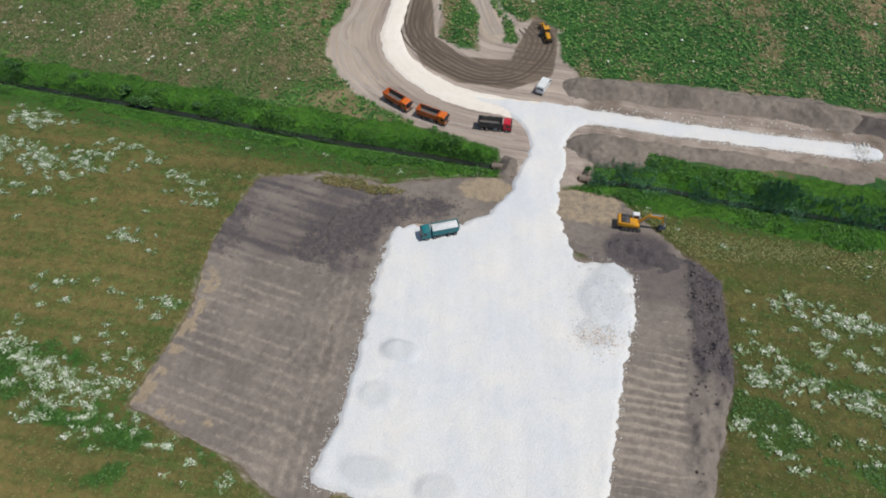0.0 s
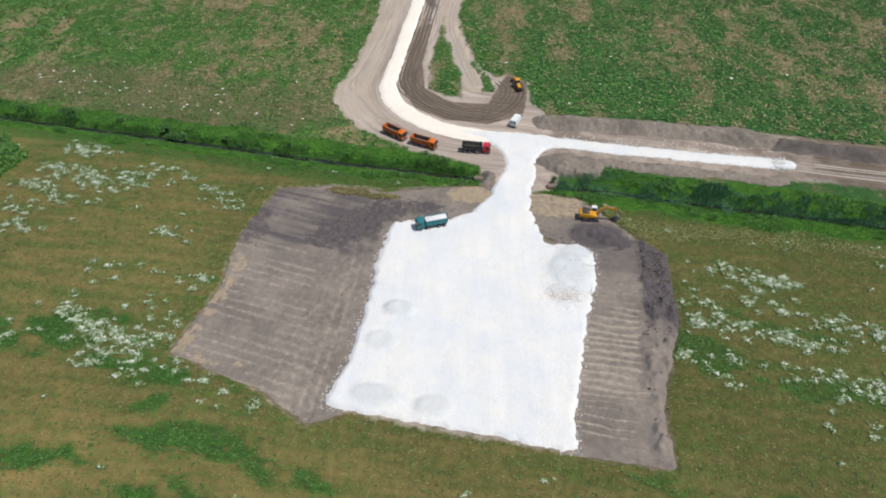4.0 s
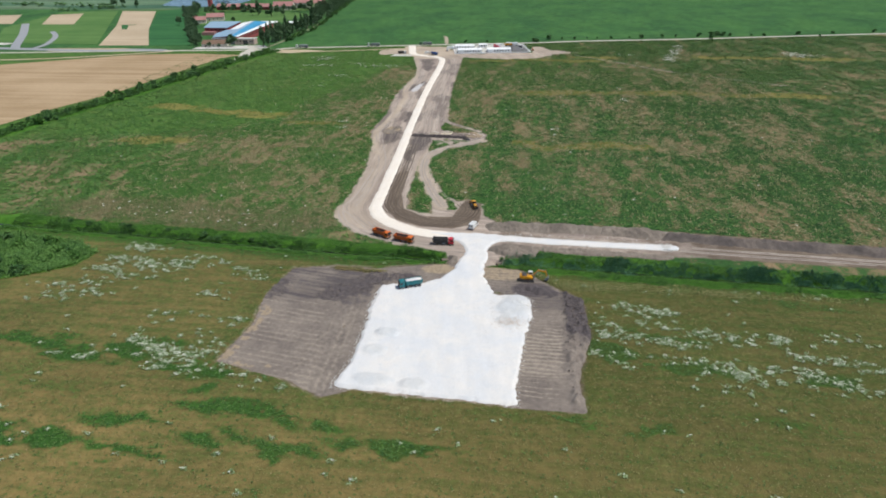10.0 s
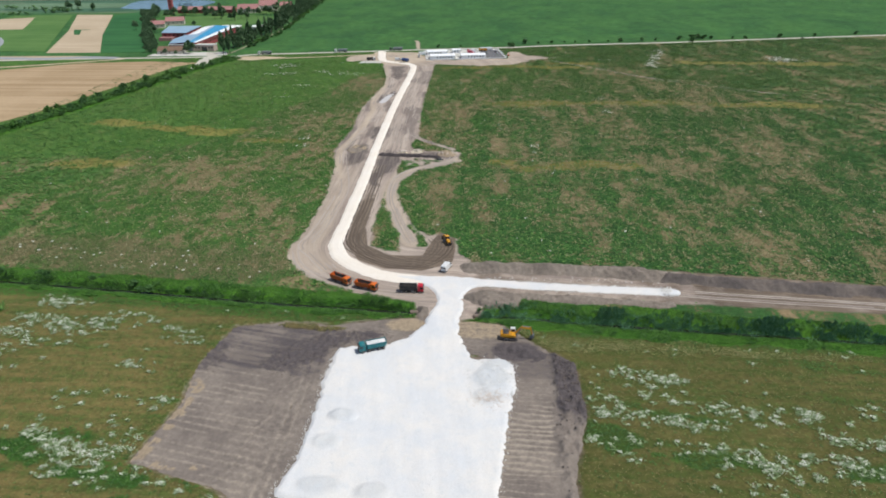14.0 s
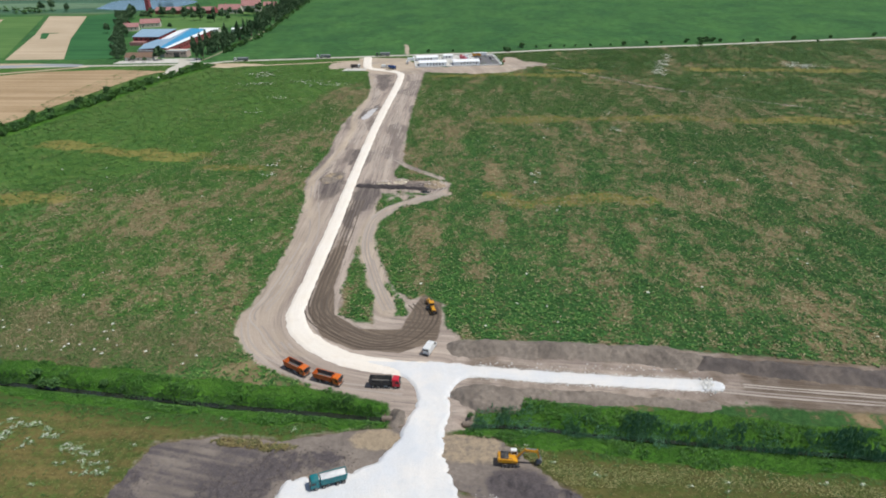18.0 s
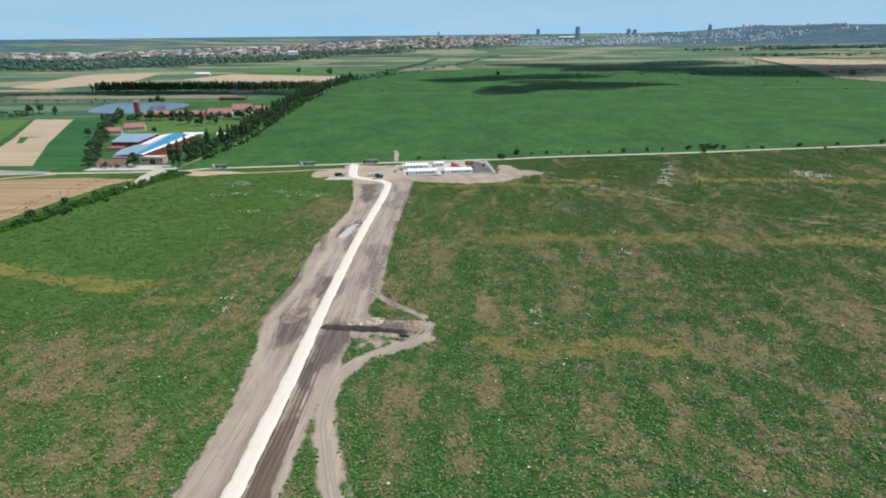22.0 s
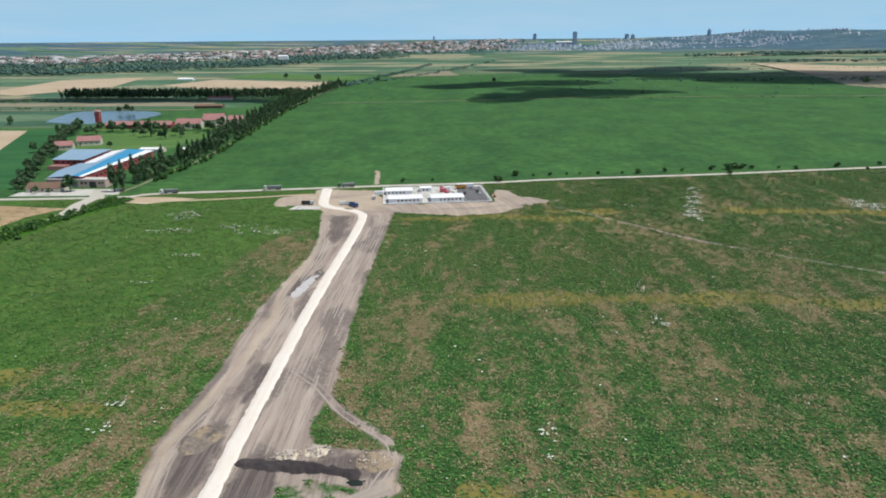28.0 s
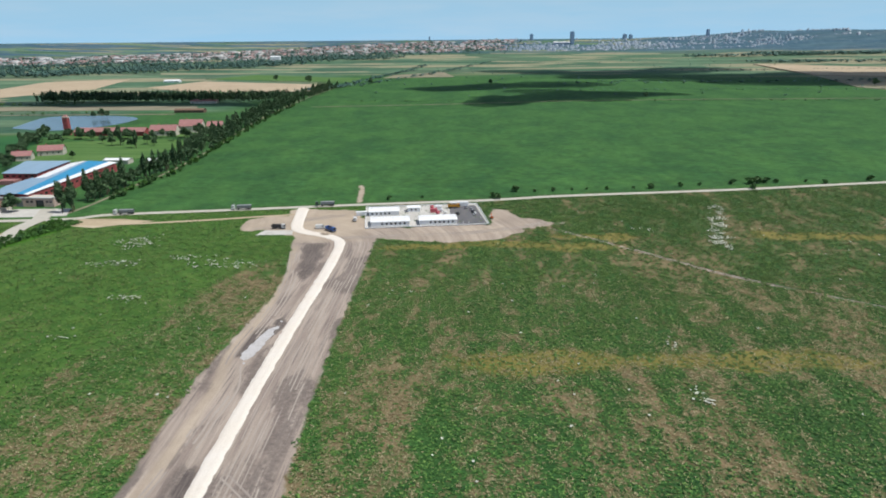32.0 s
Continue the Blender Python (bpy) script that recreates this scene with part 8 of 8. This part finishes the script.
M_WHITEP = plain("white_paint", rgb(236, 238, 238), 0.35, wear=0.04, dust=0.15)
M_YELLOWP = plain("yellow_machine_paint", rgb(222, 158, 34), 0.45, wear=0.1, dust=0.35)
M_GREENP = plain("dark_green_paint", rgb(52, 84, 70), 0.45, wear=0.1, dust=0.3)
M_GREYBIN = plain("grey_alloy_bin", rgb(140, 146, 152), 0.45, 0.3, wear=0.1, dust=0.3)
M_SILVER = plain("silver_paint", rgb(186, 190, 194), 0.35, 0.2, wear=0.05, dust=0.2)


def wheel_meshes(r, w):
    bm = bmesh.new()
    add_tube(bm, (0, -w / 2, 0), (0, w / 2, 0), r, None, 18)
    bmesh.ops.bevel(bm, geom=[e for e in bm.edges if abs(e.verts[0].co.y - e.verts[1].co.y) < 1e-4], offset=r * 0.12, segments=2, affect="EDGES")
    tyre = done(bm, "tyre", False)
    bm = bmesh.new()
    add_tube(bm, (0, -w / 2 - 0.02, 0), (0, w / 2 + 0.02, 0), r * 0.58, None, 14)
    add_tube(bm, (0, -w / 2 - 0.06, 0), (0, w / 2 + 0.06, 0), r * 0.2, None, 8)
    return tyre, done(bm, "rim", False)


def add_wheels(parent, xs, y, r, w, rim=M_RIM):
    tyre, hub = wheel_meshes(r, w)
    for x in xs:
        for s in (-1, 1):
            t = part("wheel", tyre, M_TYRE, parent, (x, s * y, r))
            part("rim", hub, rim, t)


def add_cab(parent, x0, paint, w=2.42, h=2.95, length=2.05):
    """A forward-control lorry cab, its rear wall at x0."""
    x1 = x0 + length
    cab = part("cab", prism("cab", [(x0, 0.75), (x1, 0.75), (x1 + 0.05, 1.75), (x1 - 0.22, h - 0.15), (x1 - 0.5, h), (x0, h)], -w / 2, w / 2, 0.06), paint, parent)
    part("windscreen", prism("windscreen", [(x1 + 0.05, 1.8), (x1 - 0.18, h - 0.32), (x1 - 0.14, h - 0.30), (x1 + 0.09, 1.82)], -w / 2 + 0.12, w / 2 - 0.12), M_GLASS, cab)
    for s in (-1, 1):
        part("side_window", box("side_window", (x1 - 0.75, s * (w / 2 + 0.005), 2.1), (0.95, 0.03, 0.7), 0.01), M_GLASS, cab)
        part("mirror", boxes("mirror", [((x1 - 0.05, s * (w / 2 + 0.2), 2.1), (0.12, 0.16, 0.6)), ((x1 - 0.05, s * (w / 2 + 0.08), 2.38), (0.05, 0.2, 0.05))]), M_CHASSIS, cab)
        part("headlight", box("headlight", (x1 + 0.03, s * (w / 2 - 0.32), 0.98), (0.08, 0.42, 0.22), 0.02), M_LAMP, cab)
    part("grille", boxes("grille", [((x1 + 0.05, 0, 1.25 + i * 0.14), (0.05, 1.5, 0.07)) for i in range(4)]), M_CHASSIS, cab)
    part("bumper", box("bumper", (x1 + 0.02, 0, 0.62), (0.25, w, 0.4), 0.05), M_CHASSIS, cab)
    part("sun_visor", box("sun_visor", (x1 - 0.08, 0, h - 0.2), (0.3, w - 0.3, 0.05)), M_CHASSIS, cab)
    return cab


def bin_mesh(x0, x1, w, z0, z1, wall=0.09, slope=0.35):
    """An open steel bin with a raked tail and an upright headboard."""
    bm = bmesh.new()
    out = [(x0 - slope, z1), (x0, z0), (x1, z0), (x1, z1 + 0.1)]
    for s in (-1, 1):
        y = s * w / 2
        a = [bm.verts.new((x, y, z)) for x, z in out]
        b = [bm.verts.new((x, y - s * wall, z)) for x, z in out]
        bm.faces.new(a)
        bm.faces.new(b)
        for i in range(4):
            bm.faces.new((a[i], a[(i + 1) % 4], b[(i + 1) % 4], b[i]))
    add_box(bm, ((x0 + x1) / 2, 0, z0 + 0.05), (x1 - x0, w - 0.05, 0.1))
    add_box(bm, (x1 - 0.05, 0, (z0 + z1) / 2 + 0.05), (0.1, w - 0.02, z1 - z0 + 0.1))
    return done(bm, "bin")


def tipper(at, turn, paint, binpaint, label, load=None, group=""):
    """An 8x4 tipper, nose along local x."""
    t = empty("tipper_truck", at, turn, label, "tipper truck", group)
    t.scale = [0.91] * 3
    part("chassis", boxes("chassis", [((0, s * 0.42, 0.95), (8.0, 0.14, 0.28)) for s in (-1, 1)] + [((x, 0, 0.95), (0.15, 0.8, 0.2)) for x in (-3.8, -2, 0, 1.6)]), M_CHASSIS, t)
    add_wheels(t, (3.0, 1.2, -2.0, -3.35), 1.05, 0.52, 0.36)
    add_cab(t, 2.1, paint)
    b = part("bin", bin_mesh(-4.1, 1.75, 2.46, 1.25, 2.75), binpaint, t)
    part("bin_floor", box("bin_floor", (-1.2, 0, 1.38), (5.6, 2.2, 0.05)), M_BINFLOOR, b, label="scoured grey bin floor")
    part("bin_lining", boxes("bin_lining", [((-1.25, y, 2.02), (5.6, 0.03, 1.3)) for y in (-1.12, 1.12)] + [((1.6, 0, 2.05), (0.03, 2.2, 1.35))]), M_BINFLOOR, b, label="scoured grey bin lining")
    rib = box("rib", (0, 0, 0), (0.12, 0.06, 1.45))
    for s in (-1, 1):
        for i in range(6):
            part("rib", rib, binpaint, b, (-3.7 + i * 1.0, s * 1.26, 1.98))
        part("top_rail", box("top_rail", (-1.3, s * 1.24, 2.78), (6.2, 0.14, 0.12), 0.02), binpaint, b)
    part("tailgate", prism("tailgate", [(-4.5, 2.7), (-4.42, 2.75), (-4.06, 1.25), (-4.14, 1.2)], -1.18, 1.18), binpaint, b)
    part("fuel_tank", tube("fuel_tank", (-0.3, -0.95, 0.75), (0.7, -0.95, 0.75), 0.32, None, 12), M_STEEL, t)
    part("toolbox", box("toolbox", (0.2, 0.95, 0.75), (0.9, 0.45, 0.5), 0.03), M_CHASSIS, t)
    part("mudguard", boxes("mudguard", [((-2.7, s * 1.05, 1.12), (2.7, 0.4, 0.05)) for s in (-1, 1)]), M_CHASSIS, t)
    for s in (-1, 1):
        part("tail_light", box("tail_light", (-4.02, s * 0.9, 0.95), (0.06, 0.35, 0.14), 0.01), M_TAIL, t)
    if load:
        c, sn = math.cos(radians(turn)), math.sin(radians(turn))
        hp = bmesh.new()
        nx, ny = 17, 8
        g = [[hp.verts.new((-4.2 + 5.8 * i / (nx - 1), -1.08 + 2.16 * j / (ny - 1), 2.62 + 0.6 * math.sin(math.pi * i / (nx - 1)) * math.sin(math.pi * j / (ny - 1)) + 0.08 * noise.noise((i * 0.9, j * 0.9, 3)))) for j in range(ny)] for i in range(nx)]
        for i in range(nx - 1):
            for j in range(ny - 1):
                hp.faces.new((g[i][j], g[i + 1][j], g[i + 1][j + 1], g[i][j + 1]))
        ext = bmesh.ops.extrude_edge_only(hp, edges=[e for e in hp.edges if e.is_boundary])["geom"]
        for v in ext:
            if isinstance(v, bmesh.types.BMVert):
                v.co.z = 1.42
        me = done(hp, "gravel_load", False)
        me.materials.append(load)
        ld = new("gravel_load", me)
        ld.matrix_world = pose(*at, 0, 0, turn) @ Matrix.Diagonal((0.91, 0.91, 0.91, 1))
        tagged(ld, "heaped white crushed stone filling the tipper's bin", "gravel")
    return t


def semi(at, turn, paint, label):
    """A tractor with a grey tipping trailer."""
    t = empty("articulated_tipper", at, turn, label, "lorry", "lorries waiting on the paved road")
    part("chassis", boxes("chassis", [((-0.6, s * 0.42, 1.0), (11.0, 0.14, 0.25)) for s in (-1, 1)]), M_CHASSIS, t)
    add_wheels(t, (4.9, 1.8, -3.1, -4.4, -5.6), 1.02, 0.5, 0.36)
    add_cab(t, 4.0, paint, h=3.2)
    b = part("bin", bin_mesh(-6.2, 2.7, 2.5, 1.35, 3.0), M_GREYBIN, t)
    rib = box("rib", (0, 0, 0), (0.12, 0.06, 1.5))
    for s in (-1, 1):
        for i in range(8):
            part("rib", rib, M_GREYBIN, b, (-5.6 + i * 1.1, s * 1.28, 2.15))
    part("tarpaulin", prism_x("tarpaulin", [(-1.2, 3.0), (0, 3.18), (1.2, 3.0), (1.2, 2.95), (-1.2, 2.95)], -6.2, 2.6), plain("grey_tarpaulin", rgb(164, 168, 174), 0.7), b, label="grey roll-over tarpaulin")
    part("fuel_tank", tube("fuel_tank", (2.6, -0.95, 0.8), (3.6, -0.95, 0.8), 0.32, None, 12), M_STEEL, t)
    return t


def excavator(at, turn, paint, label, size=1.0, swing=0.0):
    """A crawler excavator with its arm reaching along local x."""
    e = empty("excavator", at, turn, label, "excavator")
    e.scale = [size] * 3
    for s in (-1, 1):
        tr = part("track", prism("track", [(-2.1, 0.45), (-1.75, 0.08), (1.75, 0.08), (2.1, 0.45), (1.75, 0.88), (-1.75, 0.88)], s * 1.2 - 0.3, s * 1.2 + 0.3, 0.06), M_CHASSIS, e)
        part("track_shoes", boxes("track_shoes", [((-1.7 + i * 0.26, s * 1.2, z), (0.16, 0.66, 0.05)) for i in range(14) for z in (0.03, 0.92)]), M_TYRE, tr)
        roller = tube("roller", (0, -0.34, 0), (0, 0.34, 0), 0.26, None, 12)
        for x in (-1.6, -0.8, 0.0, 0.8, 1.6):
            part("roller", roller, M_STEEL, tr, (x, s * 1.2, 0.48))
    part("undercarriage", box("undercarriage", (0, 0, 0.75), (2.2, 1.9, 0.5), 0.08), M_CHASSIS, e)
    part("slew_ring", tube("slew_ring", (0, 0, 0.95), (0, 0, 1.2), 0.75, None, 20), M_CHASSIS, e)
    up = part("upper_body", prism("upper_body", [(-2.2, 1.2), (1.5, 1.2), (1.5, 1.75), (0.4, 2.05), (-2.2, 2.15)], -1.35, 1.35, 0.07), paint, e)
    part("counterweight", prism("counterweight", [(-2.9, 1.25), (-2.2, 1.2), (-2.2, 2.25), (-2.75, 2.2)], -1.35, 1.35, 0.12), paint, up)
    part("engine_hood", box("engine_hood", (-1.3, 0.1, 2.25), (1.7, 2.2, 0.28), 0.06), M_CHASSIS, up, label="dark grey engine hood")
    part("exhaust", tube("exhaust", (-1.5, 0.7, 2.3), (-1.5, 0.7, 2.9), 0.08), M_STEEL, up)
    part("handrail", boxes("handrail", [((-0.6, -1.3, 2.6), (1.8, 0.05, 0.05))] + [((x, -1.3, 2.35), (0.05, 0.05, 0.5)) for x in (-1.4, 0.2)]), M_STEEL, up)
    cab = part("cab", prism("cab", [(0.0, 1.75), (1.55, 1.75), (1.6, 2.4), (1.3, 3.1), (0.0, 3.12)], 0.45, 1.4, 0.05), M_WHITEP, e, label="pale cab")
    part("windscreen", prism("windscreen", [(1.58, 1.9), (1.62, 2.4), (1.34, 3.0), (1.38, 3.02), (1.68, 2.4), (1.64, 1.9)], 0.55, 1.3), M_GLASS, cab)
    for y in (0.44, 1.41):
        part("side_window", box("side_window", (0.75, y, 2.5), (1.1, 0.03, 0.8), 0.01), M_GLASS, cab)
    boom = part("boom", prism("boom", [(0.9, 1.6), (1.3, 1.5), (3.2, 3.7), (5.6, 3.4), (5.7, 3.75), (3.1, 4.35)], -0.32, 0.22, 0.05), paint, e)
    part("boom_cylinder", tube("boom_cylinder", (1.4, -0.42, 1.7), (3.0, -0.42, 3.7), 0.11), M_STEEL, boom)
    part("boom_cylinder", tube("boom_cylinder", (1.4, 0.34, 1.7), (3.0, 0.34, 3.7), 0.11), M_STEEL, boom)
    part("stick_cylinder", tube("stick_cylinder", (3.2, -0.05, 4.35), (5.6, -0.05, 4.2), 0.11), M_STEEL, boom)
    stick = part("stick", prism("stick", [(5.3, 4.25), (5.7, 4.3), (6.3, 1.9), (6.0, 1.75)], -0.25, 0.15, 0.04), paint, e)
    part("bucket_cylinder", tube("bucket_cylinder", (5.95, -0.05, 4.0), (6.45, -0.05, 2.2), 0.09), M_STEEL, stick)
    bk = part("bucket", prism("bucket", [(6.3, 2.0), (6.75, 1.5), (6.6, 0.8), (5.9, 0.55), (5.65, 0.95), (5.8, 0.85), (6.35, 1.05), (6.4, 1.45), (6.0, 1.85)], -0.7, 0.6, 0.03), M_STEEL, e)
    tooth = box("tooth", (0, 0, 0), (0.24, 0.09, 0.08), 0.02)
    for i in range(5):
        part("tooth", tooth, M_STEEL, bk, (5.6, -0.55 + i * 0.25, 0.9), (0, 30, 0))
    return e


def grader(at, turn):
    g = empty("motor_grader", at, turn, "yellow motor grader on its turning loop", "grader")
    g.scale = [0.88] * 3
    add_wheels(g, (-1.6, -3.2), 0.95, 0.66, 0.42, M_YELLOWP)
    add_wheels(g, (4.3,), 0.95, 0.66, 0.42, M_YELLOWP)
    part("rear_frame", boxes("rear_frame", [((-2.2, 0, 0.95), (3.8, 1.0, 0.4)), ((-2.4, 0.7, 0.66), (2.2, 0.25, 0.4)), ((-2.4, -0.7, 0.66), (2.2, 0.25, 0.4))], 0.04), M_CHASSIS, g)
    hood = part("engine_hood", prism("engine_hood", [(-4.0, 1.15), (-1.0, 1.15), (-1.0, 2.15), (-3.8, 2.0)], -0.6, 0.6, 0.07), M_YELLOWP, g)
    part("radiator_grille", boxes("radiator_grille", [((-4.02, 0, 1.3 + i * 0.12), (0.06, 1.0, 0.06)) for i in range(6)]), M_CHASSIS, hood)
    part("exhaust", tube("exhaust", (-2.0, 0.3, 2.0), (-2.0, 0.3, 2.9), 0.08), M_STEEL, hood)
    cab = part("cab", prism("cab", [(-0.9, 1.2), (0.8, 1.2), (0.9, 2.2), (0.75, 3.05), (-0.8, 3.05)], -0.75, 0.75, 0.05), M_GLASS, g, label="dark glazed cab")
    part("cab_roof", box("cab_roof", (-0.05, 0, 3.12), (1.8, 1.7, 0.12), 0.04), M_YELLOWP, cab)
    for x in (-0.85, 0.8):
        for s in (-1, 1):
            part("cab_pillar", box("cab_pillar", (x, s * 0.76, 2.1), (0.1, 0.06, 1.9)), M_CHASSIS, cab)
    beam = part("front_beam", prism("front_beam", [(0.6, 1.1), (0.9, 1.55), (3.2, 2.05), (4.7, 1.75), (4.7, 1.35), (3.2, 1.6), (1.2, 1.0)], -0.2, 0.2, 0.04), M_YELLOWP, g)
    part("front_axle", boxes("front_axle", [((4.3, 0, 0.8), (0.35, 1.7, 0.3)), ((4.3, 0, 1.15), (0.4, 0.5, 0.5))], 0.03), M_YELLOWP, beam)
    part("drawbar", boxes("drawbar", [((3.0, 0.35, 0.95), (2.6, 0.14, 0.14)), ((3.0, -0.35, 0.95), (2.6, 0.14, 0.14))]), M_YELLOWP, g)
    part("circle", tube("circle", (1.9, 0, 0.85), (1.9, 0, 0.98), 0.75, None, 24), M_CHASSIS, g)
    part("blade", prism("blade", [(0.0, 0.08), (0.14, 0.35), (0.08, 0.68), (0.02, 0.68), (0.06, 0.35), (-0.06, 0.08)], -1.85, 1.85), M_STEEL, g, (1.9, 0, 0), (0, 0, 28))
    for s in (-1, 1):
        part("lift_cylinder", tube("lift_cylinder", (2.0, s * 0.6, 0.9), (1.9, s * 0.5, 2.2), 0.07), M_STEEL, g)
    part("scarifier", boxes("scarifier", [((5.2, 0, 0.9), (0.3, 1.4, 0.3))] + [((5.3, -0.6 + i * 0.24, 0.55), (0.1, 0.08, 0.5)) for i in range(6)]), M_YELLOWP, g)
    return g


def van(at, turn, paint, label, category="van"):
    v = empty("delivery_van", at, turn, label, category)
    v.scale = (1.0, 1.0, 1.0)
    body = part("body", prism("body", [(-2.9, 0.4), (2.7, 0.4), (2.85, 0.9), (2.1, 1.3), (1.35, 2.25), (0.9, 2.4), (-2.85, 2.4), (-2.95, 1.2)], -0.98, 0.98, 0.09), paint, v)
    part("windscreen", prism("windscreen", [(2.1, 1.34), (1.42, 2.2), (1.45, 2.23), (2.15, 1.36)], -0.82, 0.82), M_GLASS, body)
    for s in (-1, 1):
        part("side_window", box("side_window", (1.15, s * 0.985, 1.75), (0.9, 0.03, 0.5), 0.01), M_GLASS, body)
        part("headlight", box("headlight", (2.68, s * 0.72, 0.95), (0.2, 0.3, 0.22), 0.03), M_LAMP, body)
        part("tail_light", box("tail_light", (-2.94, s * 0.88, 1.2), (0.05, 0.14, 0.5), 0.01), M_TAIL, body)
        part("mirror", box("mirror", (1.6, s * 1.12, 1.5), (0.12, 0.2, 0.3), 0.03), M_CHASSIS, body)
    part("rear_window", boxes("rear_window", [((-2.93, s * 0.45, 1.8), (0.04, 0.7, 0.5)) for s in (-1, 1)]), M_GLASS, body)
    part("bumper", boxes("bumper", [((2.85, 0, 0.5), (0.18, 1.9, 0.25)), ((-2.95, 0, 0.45), (0.15, 1.9, 0.22))], 0.04), M_CHASSIS, body)
    part("roof_rib", boxes("roof_rib", [((-2.4 + i * 0.55, 0, 2.41), (0.1, 1.5, 0.03)) for i in range(6)]), paint, body)
    add_wheels(v, (1.9, -1.8), 0.85, 0.34, 0.22)
    return v


def car(at, turn, paint, label):
    c = empty("car", at, turn, label, "car", "cars parked in the compound")
    body = part("body", prism("body", [(-2.15, 0.3), (2.1, 0.3), (2.2, 0.6), (2.0, 0.82), (0.95, 0.95), (-1.5, 1.0), (-2.15, 0.9), (-2.25, 0.6)], -0.88, 0.88, 0.07), paint, c)
    top = part("cabin_glass", prism("cabin_glass", [(0.95, 0.93), (0.25, 1.42), (-1.2, 1.44), (-1.85, 0.96)], -0.74, 0.74, 0.05), M_GLASS, body)
    part("roof", box("roof", (-0.45, 0, 1.45), (1.45, 1.3, 0.06), 0.03), paint, top)
    for s in (-1, 1):
        part("headlight", box("headlight", (2.08, s * 0.62, 0.68), (0.16, 0.34, 0.14), 0.02), M_LAMP, body)
        part("tail_light", box("tail_light", (-2.2, s * 0.68, 0.75), (0.06, 0.3, 0.15), 0.02), M_TAIL, body)
        part("mirror", box("mirror", (0.7, s * 0.97, 0.98), (0.12, 0.16, 0.12), 0.02), paint, body)
    add_wheels(c, (1.35, -1.35), 0.78, 0.32, 0.2)
    return c


def vehicles():
    tipper((-17.8, 81.6, 0.34), 203, M_TEAL, M_TEAL, "teal tipper truck loaded with white stone on the pad", M_WHITE)
    o = tipper((-34.9, 119.9, 0.06), -31, M_ORANGE, M_ORANGEDK, "orange tipper truck with an empty bin, parked in line", group="orange tippers in line")
    copy_thing(o, pose(-25.6, 115.9, 0.06, 0, 0, -19))
    tipper((-10.6, 115.0, 0.06), 0, M_RED, M_BLACKBIN, "tipper truck with a crimson cab and black bin")
    excavator((20.6, 90.2, -0.22), 0, M_YELLOWP, "yellow crawler excavator digging beside the pad")
    grader((-1.9, 152.6, 0.05), 108)
    van((-0.6, 131.2, 0.06), 72, M_WHITEP, "white panel van parked by the junction")
    semi((-205, 560.2, 0.16), 190, M_WHITEP, "white-cabbed lorry with a grey tipping trailer")
    semi((-134, 573.2, 0.16), 191, M_WHITEP, "white-cabbed lorry with a covered grey trailer")
    semi((-82, 583.8, 0.16), 191, M_GREENP, "dark green lorry with a grey tipping trailer")
    tipper((-96.8, 530.2, 0.06), 1, M_WHITEP, M_BLACKBIN, "white-cabbed tipper with a dark bin beside the slab")
    tipper((-65.5, 526.0, 0.06), -42, M_BLUE, M_BLUE, "blue tipper truck leaving the yard")
    van((-55.5, 548.5, 0.06), 95, M_WHITEP, "white van parked outside the compound")
    van((-72.5, 531, 0.06), 10, M_WHITEP, "white service van behind the blue tipper")
    excavator((26.6, 555.5, 0.06), 97, M_ORANGE, "small orange excavator parked beside the compound", 0.62)
    for u, v, tn, m, lb in ((66.5, 33, 80, M_SILVER, "silver car parked on dark gravel"), (66.8, 28, 82, M_BLACKBIN, "dark car parked on dark gravel"), (67, 22.5, 78, M_WHITEP, "white car parked on dark gravel"), (64, 39, 60, M_SILVER, "silver car parked near the container"), (56.5, 24, 95, M_BLACKBIN, "black car parked beside the barrack")):
        car(AT_SITE(u, v, 0.36), SITE_TURN + tn, m, lb)
    tipper(AT_SITE(56, 40, 0.34), SITE_TURN + 4, M_YELLOWP, M_YELLOWP, "yellow works truck parked at the compound's back")


vehicles()
